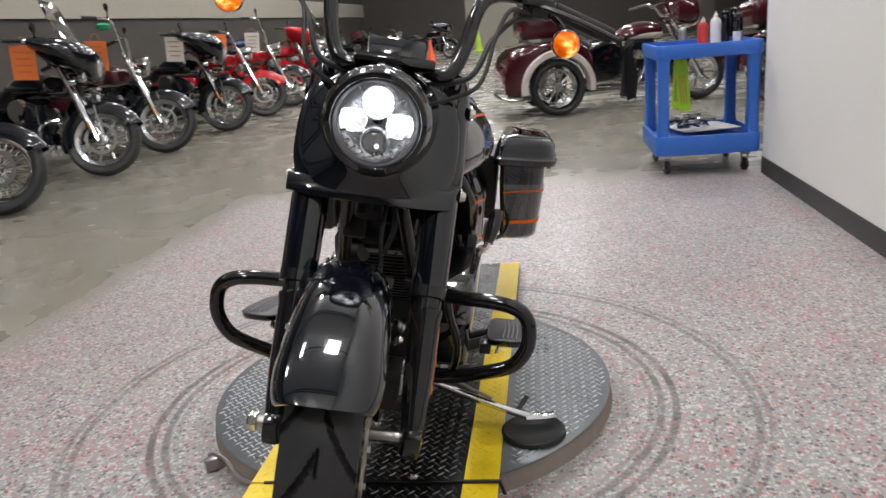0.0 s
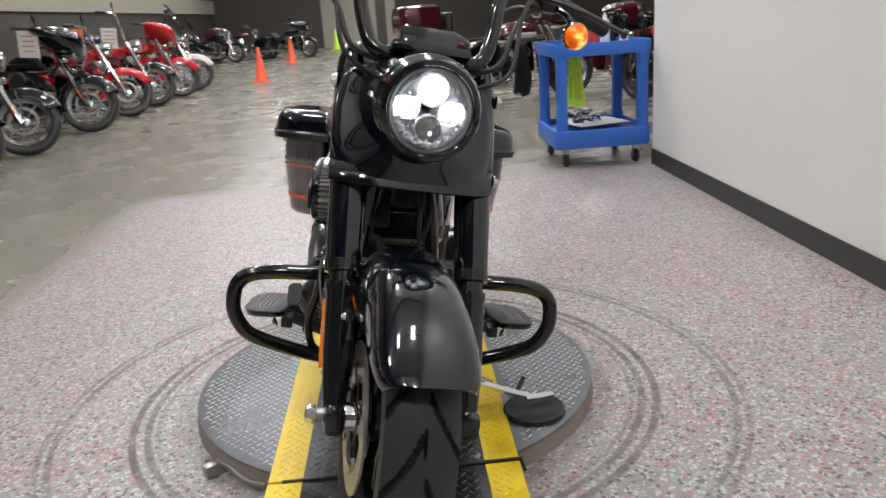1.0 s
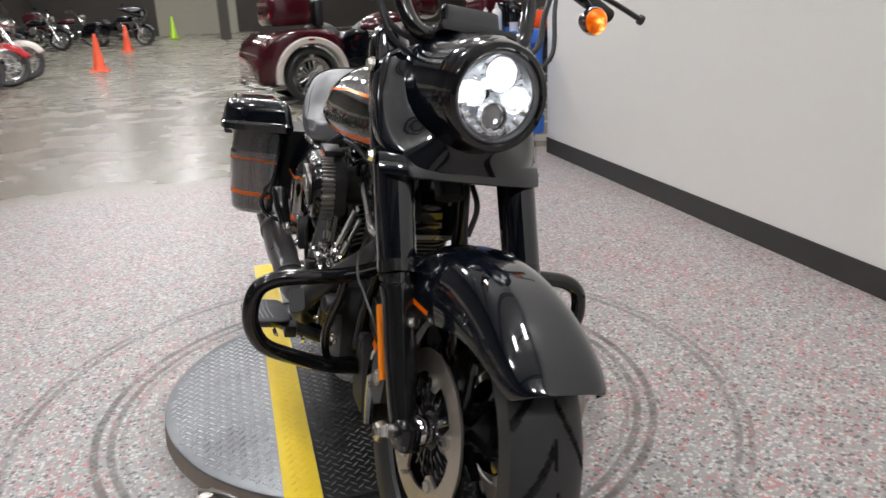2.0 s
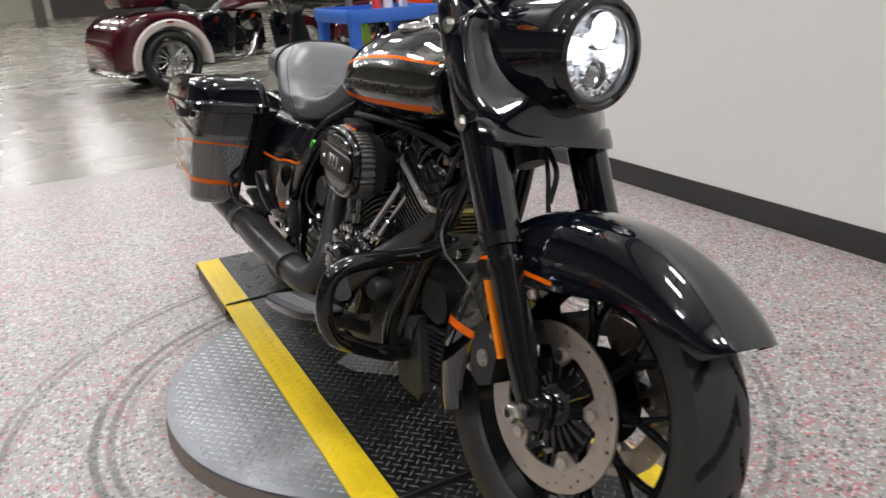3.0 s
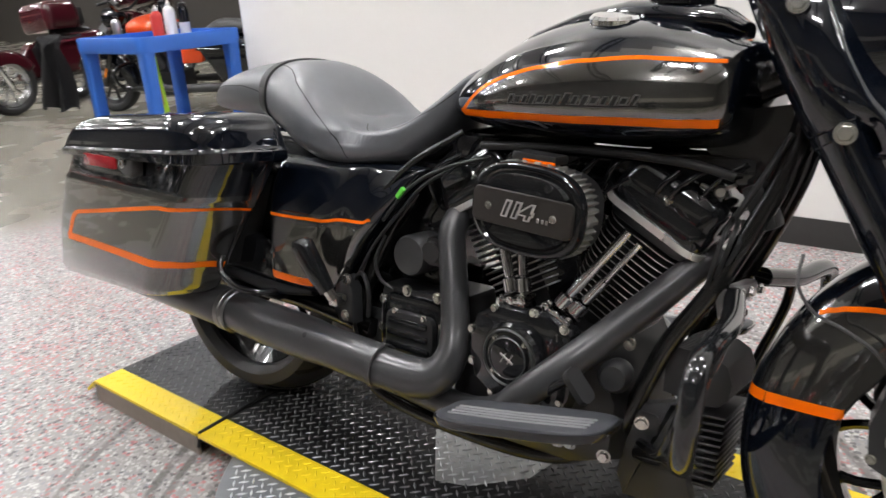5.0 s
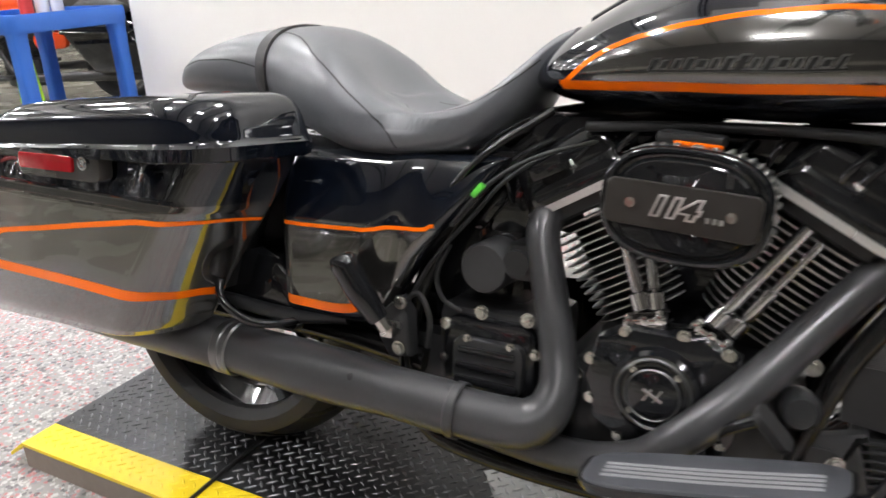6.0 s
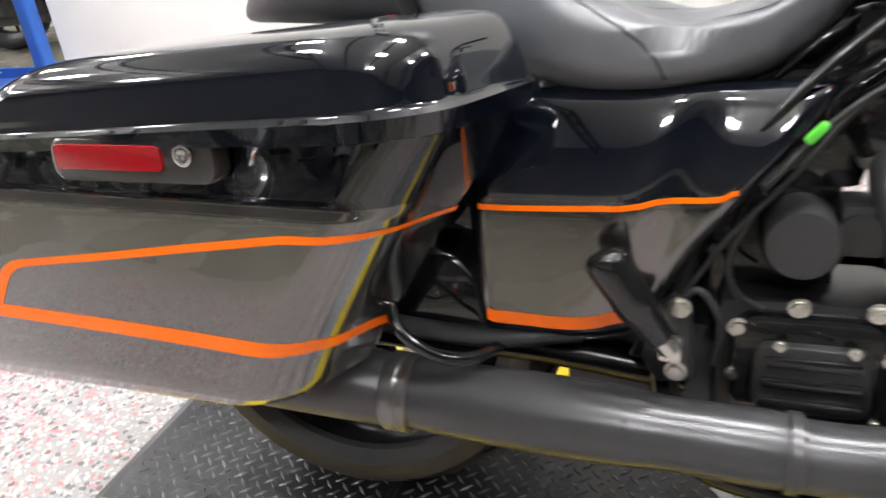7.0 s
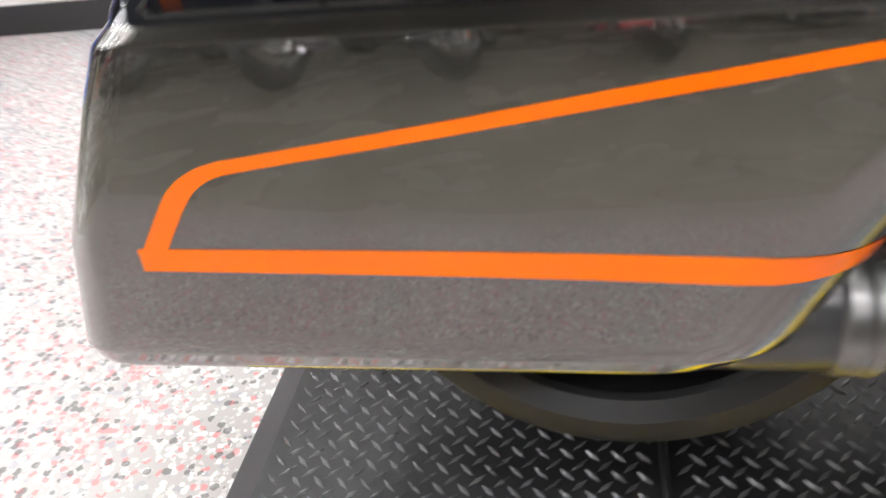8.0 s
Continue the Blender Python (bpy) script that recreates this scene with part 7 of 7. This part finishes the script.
def card(m, mat, label):
    """A hanging price card in a clear sleeve, with bars for its print."""
    ob = thing("price_card", label, "price card", m, "price cards")
    part("sheet", mesh_of(box, (0, 0, 0), (0.22, 0.004, 0.29), 0.001, None, 1), mat, ob)
    for k in range(4):
        part("print_bar", mesh_of(box, (0, -0.003, 0.09 - k * 0.055), (0.15 - 0.03 * (k % 2), 0.001, 0.012)), CARDINK, ob)
    part("string", mesh_of(tube, [(-0.06, 0, 0.145), (0, 0.01, 0.22), (0.06, 0, 0.145)], 0.002, 5), CARDINK, ob)


CARDO = plain("orange_card", (0.80, 0.20, 0.05), 0.4)
CARDW = plain("white_card", (0.72, 0.70, 0.66), 0.4)
CARDINK = plain("card_print", (0.50, 0.18, 0.08), 0.6)

ROW = [  # y, heading, options, card
    (0.35, -6, dict(label="black touring motorcycle with a batwing fairing", body=BLACK, fairing=True), CARDO),
    (1.60, -4, dict(label="bright red cruiser motorcycle with chrome forks", body=REDP), CARDW),
    (2.82, -8, dict(label="black dresser motorcycle with chrome trim", body=BLACK, shield=True), CARDO),
    (4.06, -5, dict(label="black touring motorcycle with laced chrome wheels", body=BLACK, spokes=24, wheelm=CHROME), None),
    (5.60, -10, dict(label="black touring motorcycle with batwing fairing and windshield", body=BLACK, fairing=True, shield=True), CARDO),
    (6.93, -8, dict(label="black and maroon cruiser with high handlebars", body=BLACK, trim=MAROON, high=True, fork=CHROME), CARDO),
    (8.60, -12, dict(label="black stripped bagger motorcycle with dark forks", body=BLACK, fork=GLOSSM, fairing=True), CARDW),
    (10.15, -6, dict(label="red cruiser motorcycle with chrome forks and wheels", body=REDP, spokes=20, wheelm=CHROME), CARDO),
    (11.60, -8, dict(label="black and red cruiser motorcycle", body=BLACK, trim=REDP, high=True), CARDW),
    (13.05, -8, dict(label="red touring motorcycle with batwing fairing", body=REDP, fairing=True), None),
    (14.40, -8, dict(label="red and white touring motorcycle", body=REDP, fendm=WHITEP, shield=True), None),
]
for i, (y, head, opt, cd) in enumerate(ROW):
    m = pose(-3.66 - 0.03 * (i % 3), y, 0.0, 0, 0, 90 + head) @ pose(0, 0, 0, 0, 6, 0) @ Matrix.Scale(1.05, 4)
    cruiser(m=m, steer=(26, 22, 28, 24, 28, 27, 25, 28, 24, 28, 26)[i], **opt)
    if cd:
        card(m @ pose(-0.40 if i % 2 else -0.36, 0.42, 1.02, 8, 3, -75), cd, "orange price card hanging from a handlebar" if cd is CARDO else "white price card hanging from a handlebar")
rag = part("rag", mesh_of(lathe, [(0.001, 0.05), (0.05, 0.045), (0.075, 0.02), (0.06, -0.02), (0.02, -0.03)], (0, 0, 0), (0, 0.1, 1), 14), plain("green_cloth", (0.02, 0.30, 0.15), 0.9))
rag.matrix_basis = pose(-4.25, 7.02, 1.40)
tagged(rag, "green cloth cap over a handlebar mirror", "cloth")
for x, y, head, opt in ((-6.1, 26.0, 100, dict(label="dark blue dresser motorcycle far down the hall", body=NAVY, shield=True)), (-4.9, 25.4, 75, dict(label="chrome-heavy cruiser motorcycle far down the hall", body=BLACK)),
                        (-4.2, 27.0, 95, dict(label="maroon touring motorcycle parked sideways far off", body=MAROON, box_=True)), (-2.5, 25.6, 60, dict(label="black bagger motorcycle far down the hall", body=BLACK, fairing=True)),
                        (-6.4, 17.4, 86, dict(label="navy touring motorcycle at the row's end", body=NAVY, fairing=True)), (-5.6, 22.5, 84, dict(label="black cruiser motorcycle beside the wall", body=BLACK, trim=MAROON))):
    cruiser(m=pose(x, y, 0, 0, 0, head) @ pose(0, 0, 0, 0, 5, 0), group="far motorcycles", **opt)
cruiser(m=pose(3.02, 7.75, 0, 0, 0, 200) @ pose(0, 0, 0, 0, 6, 0), group="far motorcycles", label="black and orange motorcycle behind the cart", body=BLACK, trim=ORANGEP, fork=GLOSSM, bags=True, wheelm=SATIN)
cruiser(m=pose(5.0, 9.6, 0, 0, 0, 100) @ pose(0, 0, 0, 0, 6, 0), group="far motorcycles", label="maroon touring motorcycle with top box", body=MAROON, box_=True, fairing=True)


def trike():
    """A three-wheeled tourer, nose to -y."""
    ob = thing("trike", "maroon and white touring trike with chrome wheels", "trike", pose(2.40, 8.78, 0, 0, 0, 100))
    fa = V(0, 0, 0.32)
    simple_wheel(fa, 0.32, 0.14, 0.225, ob, SILVERW, 10, "front_wheel")
    part("front_fender", fender(fa, 25, 200, 0.09, lambda th: 0.10, 0.6, 36, 16, r0=0.35), MAROON, ob, "maroon front fender", 45)
    RY = 1.86
    for s in (-1, 1):
        c = V(s * 0.50, RY, 0.325)
        simple_wheel(c, 0.325, 0.20, 0.205, ob, SILVERW, 13, "rear_wheel")
        # wide wheel arch with a white lip
        bm = bmesh.new()
        rows = []
        for k in range(25):
            a = radians(-8 + k * 196 / 24)
            row = []
            for r, u in ((0.355, 0.605), (0.37, 0.625), (0.42, 0.625), (0.435, 0.60), (0.43, 0.45), (0.36, 0.45)):
                row.append(c + V(s * (u - 0.50), r * math.cos(a) * (1 if math.cos(a) < 0 else 1.0), r * math.sin(a)))
            rows.append(row)
        rings_to(bm, rows)
        part("wheel_arch_lip", bm, WHITEP, ob, "pearl white wheel arch", 40)
        bm = bmesh.new()
        box(bm, c + V(s * 0.128, 0.0, 0.405), (0.006, 0.07, 0.022), 0.003)
        part("marker_lamp", bm, RED_LENS, ob, "small red marker")
        F = lambda h: V(s * 0.115, 0.03 + (h - 0.32) * 0.52, h)
        part("fork_leg", mesh_of(cyl, F(0.29), F(0.98), 0.030, 0.026), CHROME, ob, "chrome fork leg")
        bm = bmesh.new()
        tube(bm, [(0, 0.42, 1.02), (s * 0.14, 0.42, 1.03), (s * 0.27, 0.52, 1.16), (s * 0.40, 0.74, 1.12)], 0.016, 8, 4)
        part("handlebar", bm, CHROME, ob)
        bm = bmesh.new()
        tube(bm, [(s * 0.18, 0.7, 0.5), (s * 0.22, 0.85, 0.25), (s * 0.24, 1.2, 0.22), (s * 0.24, 1.5, 0.22)], 0.035, 12, 4)
        part("exhaust", bm, CHROME, ob)
        bm = bmesh.new()
        box(bm, (s * 0.33, 0.78, 0.27), (0.11, 0.34, 0.03), 0.012)
        part("footboard", bm, CHROME, ob)
    bm = bmesh.new()
    rings = []
    for y, w, lo, hi in ((1.36, 0.30, 0.35, 0.62), (1.42, 0.42, 0.30, 0.70), (1.55, 0.52, 0.55, 0.80), (1.75, 0.58, 0.66, 0.84), (2.0, 0.58, 0.66, 0.84), (2.15, 0.58, 0.45, 0.82), (2.30, 0.56, 0.24, 0.78), (2.42, 0.54, 0.24, 0.68), (2.47, 0.50, 0.27, 0.55)):
        rings.append([V(a, y, (lo + hi) / 2 + b) for a, b in rounded(2 * w, hi - lo, min(0.08, (hi - lo) * 0.4), 5)])
    rings_to(bm, rings)
    part("rear_body", bm, MAROON, ob, "glossy maroon rear body", 40)
    bm = bmesh.new()
    tube(bm, [(-0.58, 2.20, 0.22), (-0.56, 2.45, 0.22), (0, 2.50, 0.22), (0.56, 2.45, 0.22), (0.58, 2.20, 0.22)], 0.022, 10, 5)
    part("rear_bumper", bm, CHROME, ob, "chrome rear bumper")
    bm = bmesh.new()
    rings_to(bm, [[V(a * q, 1.98 + b * q, h) for a, b in rounded(0.66, 0.52, 0.10, 6)] for h, q in ((0.88, 0.88), (0.92, 0.97), (1.02, 1.0), (1.14, 0.99), (1.22, 0.92), (1.25, 0.75))])
    part("tour_box", bm, MAROON, ob, "maroon top box", 45)
    bm = bmesh.new()
    box(bm, (-0.27, 2.225, 1.0), (0.12, 0.02, 0.06), 0.01)
    part("tail_lamp", bm, RED_LENS, ob, "red tail lamp")
    bm = bmesh.new()
    rings_to(bm, loft_y([(y * 1.02 + 0.05, t + 0.03, b + 0.02, w * 1.1, mm + 0.02, e) for y, t, b, w, mm, e in TANK], 2, 28))
    tank = part("fuel_tank", bm, MAROON, ob, "pearl white and maroon tank", 50)
    bm = bmesh.new()
    rings_to(bm, loft_y([(y * 0.98 + 0.06, t - 0.045, b + 0.03, w * 1.13, mm + 0.01, e) for y, t, b, w, mm, e in TANK], 2, 28))
    part("tank_panel", bm, WHITEP, tank, "pearl white side panel", 50)
    bm = bmesh.new()
    rings = []
    for y, w, lo, hi in ((0.98, 0.20, 0.40, 0.72), (1.04, 0.25, 0.34, 0.78), (1.20, 0.29, 0.32, 0.80), (1.38, 0.33, 0.32, 0.76), (1.46, 0.34, 0.34, 0.70)):
        rings.append([V(a, y, (lo + hi) / 2 + b) for a, b in rounded(2 * w, hi - lo, 0.06, 5)])
    rings_to(bm, rings)
    part("side_cover", bm, BLACK, ob, "black side cover under the seat", 40)
    bm = bmesh.new()
    rings_to(bm, loft_y([(y + 0.08, t + 0.02, b, w * 1.1, mm, e) for y, t, b, w, mm, e in SEATT], 2, 24))
    part("seat", bm, DARKSEAT, ob, "black vinyl seat", 50)
    bm = bmesh.new()
    box(bm, (0, 1.62, 1.0), (0.46, 0.10, 0.30), 0.04)
    part("backrest", bm, DARKSEAT, ob, "padded black backrest")
    bm = bmesh.new()
    box(bm, (0, 0.80, 0.30), (0.28, 0.40, 0.26), 0.04)
    box(bm, (0, 1.15, 0.32), (0.24, 0.40, 0.22), 0.04)
    lathe(bm, [(0.001, 0.10), (0.11, 0.09), (0.125, 0.05), (0.12, -0.02)], (-0.13, 0.80, 0.66), (-1, 0, 0), 24)
    lathe(bm, [(0.001, 0.05), (0.07, 0.045), (0.08, 0.0)], (-0.14, 0.80, 0.36), (-1, 0, 0), 20)
    eng = part("engine", bm, CHROME, ob, "chrome V-twin engine", 35)
    for a in (28, -28):
        d = V(0, math.sin(radians(a)), math.cos(radians(a)))
        prof = []
        for k in range(9):
            prof += [(0.075, 0.12 + k * 0.02), (0.088, 0.122 + k * 0.02), (0.088, 0.130 + k * 0.02), (0.075, 0.132 + k * 0.02)]
        part("cylinder", mesh_of(lathe, prof + [(0.095, 0.31), (0.09, 0.37), (0.04, 0.40)], V(0, 0.78, 0.32), d, 16), ENG, eng, "black finned cylinder")
    bm = bmesh.new()
    rings_to(bm, [nac_ring(y, 1.04, w, u, d_, 28, 2.4) for y, w, u, d_ in ((0.06, 0.16, 0.10, 0.10), (0.09, 0.27, 0.16, 0.16), (0.17, 0.37, 0.21, 0.18), (0.30, 0.40, 0.22, 0.15), (0.38, 0.38, 0.20, 0.12))])
    part("fairing", bm, MAROON, ob, "maroon batwing fairing", 50)
    for s in (-1, 1):
        bm = bmesh.new()
        slab(bm, [(-0.10, -0.18), (0.08, -0.20), (0.12, 0.12), (0.06, 0.22), (-0.08, 0.18)], lambda a, b, c: (s * (0.30 + c), 0.46 + a, 0.52 + b), 0.05, 0.02)
        part("lower_fairing", bm, BLACK, ob, "black lower fairing")
    return ob


trike()

# ---- blue service cart and what lies on it ----
BLUE = plain("blue_moulded_plastic", (0.028, 0.135, 0.52), 0.42, 0.0, 25, 0.12, 0.08)
cart = thing("service_cart", "blue moulded plastic two-tray service cart", "cart", pose(1.535, 4.78, 0))
HW, HL = 0.35, 0.37
BEFORE = set(bpy.data.objects)


def tray(z, depth):
    bm = bmesh.new()
    o, i = rounded(2 * HW, 2 * HL, 0.06, 6), rounded(2 * HW - 0.05, 2 * HL - 0.05, 0.04, 6)
    rings_to(bm, [[V(a * 0.985, b * 0.985, z - depth) for a, b in o], [V(a, b, z - depth + 0.02) for a, b in o], [V(a, b, z - 0.012) for a, b in o], [V(a * 0.99, b * 0.99, z) for a, b in o],
                  [V(a, b, z) for a, b in i], [V(a, b, z - 0.045) for a, b in i]])
    return bm


part("top_tray", tray(0.845, 0.085), BLUE, cart, "blue tray with raised rim", 40)
part("lower_tray", tray(0.262, 0.125), BLUE, cart, "blue deep lower tray", 40)
for sx in (-1, 1):
    for sy in (-1, 1):
        bm = bmesh.new()
        rings_to(bm, [[V(sx * (HW - 0.058) + a * q, sy * (HL - 0.058) + b * q, z) for a, b in rounded(0.08, 0.08, 0.02, 4)] for z, q in ((0.20, 1.15), (0.30, 0.95), (0.60, 0.92), (0.74, 1.0), (0.80, 1.2))])
        part("leg", bm, BLUE, cart, "", 40)
        cx, cy = sx * 0.26, sy * 0.27
        bm = bmesh.new()
        lathe(bm, [(0.01, -0.014), (0.040, -0.014), (0.045, -0.008), (0.045, 0.008), (0.040, 0.014), (0.01, 0.014)], (cx, cy, 0.0455), (1, 0.2, 0), 24)
        cw = part("caster", bm, SOFTRUB, cart, "dark grey caster wheel")
        bm = bmesh.new()
        for q in (-0.022, 0.022):
            box(bm, (cx + q, cy, 0.075), (0.004, 0.03, 0.075), 0.001)
        box(bm, (cx, cy, 0.122), (0.06, 0.06, 0.02), 0.004)
        part("fork", bm, STEEL, cw, "zinc caster fork")

for ob in [cart] + [o for o in bpy.data.objects if o not in BEFORE and o.parent is None]:   # the cart stands close to the wall's end
    ob.matrix_basis = Matrix.Translation((0.03, -0.30, 0)) @ Matrix.Diagonal((1, 1, 1.04, 1)) @ ob.matrix_basis



def bottle(nm, label, x, y, h, r, mat, cap, capm, z=0.800, neck=0.4):
    ob = thing(nm, label, "bottle", pose(x, y, z), "things on the cart")
    part("body", mesh_of(lathe, [(0.001, 0), (r, 0.002), (r, h * 0.72), (r * 0.85, h * 0.80), (r * neck, h * 0.86)], (0, 0, 0), (0, 0, 1), 24), mat, ob)
    part("cap", mesh_of(lathe, [(r * neck * 1.1, h * 0.85), (r * neck * 1.1, h * 0.92), (r * neck * 0.4, h * 0.95), (r * 0.15, h)], (0, 0, 0), (0, 0, 1), 16, True), capm, ob)


REDPL = plain("red_plastic", (0.65, 0.05, 0.04), 0.35)
WHITEPL = plain("white_plastic", (0.75, 0.73, 0.70), 0.35)
bottle("spray_bottle", "red plastic squeeze bottle with nozzle", 1.60, 4.52, 0.24, 0.035, REDPL, 1, WHITEPL)
bottle("squeeze_bottle", "white plastic squeeze bottle with nozzle", 1.68, 4.50, 0.27, 0.036, WHITEPL, 1, WHITEPL, neck=0.35)
bottle("spray_can", "black spray can with white label", 1.86, 4.62, 0.26, 0.033, BLACK, 1, SATIN, neck=0.7)
bottle("spray_can", "black spray can with cap", 1.80, 4.75, 0.28, 0.033, BLACK, 1, BLACK, neck=0.7)
bottle("spray_can", "tall black spray can", 1.88, 4.85, 0.30, 0.03, BLACK, 1, BLACK, neck=0.7)
bottle("small_bottle", "clear and black dropper bottle", 1.52, 4.86, 0.20, 0.028, SILVER, 1, BLACK, neck=0.4)
band = part("label_band", mesh_of(lathe, [(0.0335, 0.02), (0.0335, 0.12)], (0, 0, 0), (0, 0, 1), 24), WHITEPL)
band.matrix_basis = pose(1.86, 4.62, 0.802)
tagged(band, "white paper label on a spray can", "label")
bm = bmesh.new()
rnd = random.Random(4)
rows = []
for j in range(12):
    rows.append([V(-0.12 + 0.02 * i + rnd.uniform(-0.006, 0.006), -0.10 + 0.018 * j + rnd.uniform(-0.006, 0.006), 0.015 + 0.035 * noise.noise(V(i * 0.4, j * 0.4, 1.0)) + 0.02) for i in range(12)])
grid = [[bm.verts.new(p) for p in r] for r in rows]
for j in range(11):
    for i in range(11):
        bm.faces.new((grid[j][i], grid[j][i + 1], grid[j + 1][i + 1], grid[j + 1][i]))
bmesh.ops.solidify(bm, geom=bm.faces[:], thickness=0.006)
rag2 = part("shop_rag", bm, plain("blue_cloth", (0.02, 0.05, 0.40), 0.9, 0, 80, 0.2, 0.3), None, "", 60)
rag2.matrix_basis = pose(1.36, 4.72, 0.795)
tagged(rag2, "crumpled blue shop rag on the cart", "rag")
# lime tag strips hanging off the tray
LIME = plain("lime_paper_tag", (0.45, 0.75, 0.03), 0.5)
for k, (dx, dz, rot) in enumerate(((0.0, 0.0, 3), (0.028, -0.02, -5))):
    tg = thing("hanging_tag", "lime green paper tag strip hanging from the cart", "tag", pose(1.415 + dx, 4.398 - 0.005 * k, 0.60 + dz, 0, rot, 0), "lime tags")
    part("strip", mesh_of(box, (0, 0, 0), (0.085, 0.002, 0.34), 0.0006, None, 1), LIME, tg)
    for q in range(3):
        part("print_bar", mesh_of(box, (-0.02 + q * 0.018, -0.002, -0.02), (0.006, 0.001, 0.20)), plain("tag_ink", (0.08, 0.12, 0.02), 0.6) if q == 0 and k == 0 else CARDINK, tg)
    part("string", mesh_of(tube, [(0, 0, 0.17), (0.005, -0.004, 0.21), (0, 0.02, 0.25)], 0.002, 5), SOFTRUB, tg)
# parts in the lower tray
sheet = part("paper_sheet", mesh_of(box, (0, 0, 0), (0.42, 0.5, 0.006), 0.002), CARDW)
sheet.matrix_basis = pose(1.60, 4.66, 0.262, 0, 0, 14)
tagged(sheet, "white paper sheet lining the cart's lower tray", "paper")
rnd = random.Random(9)
for k in range(13):
    bm = bmesh.new()
    a = rnd.uniform(0, math.tau)
    l = rnd.uniform(0.07, 0.20)
    d = V(math.cos(a) * l, math.sin(a) * l, rnd.uniform(-0.01, 0.05))
    tube(bm, [(0, 0, 0), d * 0.5 + V(0, 0, 0.015), d], [0.012, 0.008, 0.014], 8, 3)
    cyl(bm, d - V(0, 0, 0.01), d + V(0, 0, 0.012), 0.022, seg=8)
    pt = part("loose_part", bm, (CHROME, SATIN, STEEL)[k % 3], None, "", 40)
    pt.matrix_basis = pose(1.42 + rnd.uniform(-0.06, 0.22), 4.50 + rnd.uniform(-0.06, 0.2), 0.290 + 0.012 * (k % 4))
    tagged(pt, "loose chrome and black motorcycle fitting in the tray", "loose part", "loose parts")

# black jacket over the cart's far corner
bm = bmesh.new()
rows = []
for j in range(22):
    t = j / 21
    row = []
    for i in range(16):
        q = i / 15
        x = -0.14 + 0.28 * q + 0.02 * math.sin(q * 17 + t * 3)
        drop = max(0.0, t - 0.30)
        y = 0.16 - 0.30 * min(t, 0.34) * 1.6
        z = 0.035 * (1 - abs(q - 0.5)) + 0.02 * math.sin(q * 9) - drop * 0.62
        row.append(V(x * (1 + 0.2 * drop), (y if t < 0.34 else -0.005 - 0.03 * math.sin(q * 13 + t * 6)), z))
    rows.append(row)
grid = [[bm.verts.new(p) for p in r] for r in rows]
for j in range(21):
    for i in range(15):
        bm.faces.new((grid[j][i], grid[j][i + 1], grid[j + 1][i + 1], grid[j + 1][i]))
bmesh.ops.solidify(bm, geom=bm.faces[:], thickness=0.012)
jacket = part("jacket", bm, plain("black_cloth", (0.016, 0.016, 0.018), 0.85, 0, 200, 0.3, 0.4), None, "", 70)
jacket.matrix_basis = pose(1.14, 5.02, 0.86, 0, 0, -80)
tagged(jacket, "black jacket draped over the edge of the cart", "jacket")


# ---- traffic cones ----
def cone(x, y, mat, h, label):
    ob = thing("traffic_cone", label, "traffic cone", pose(x, y, 0), "traffic cones")
    part("body", mesh_of(lathe, [(0.13 * h / 0.7, 0.03), (0.12 * h / 0.7, 0.05), (0.03, h - 0.01), (0.022, h), (0.016, h)], (0, 0, 0), (0, 0, 1), 24), mat, ob)
    part("base", mesh_of(box, (0, 0, 0.016), (0.36 * h / 0.7, 0.36 * h / 0.7, 0.03), 0.008), mat, ob)


CONE = plain("orange_cone_plastic", (0.85, 0.10, 0.03), 0.4)
cone(-2.62, 15.6, CONE, 0.71, "bright orange traffic cone on the concrete floor")
cone(-2.80, 23.0, CONE, 0.71, "bright orange traffic cone far down the hall")
cone(-1.9, 31.0, LIME, 0.8, "lime yellow cone by the far door")
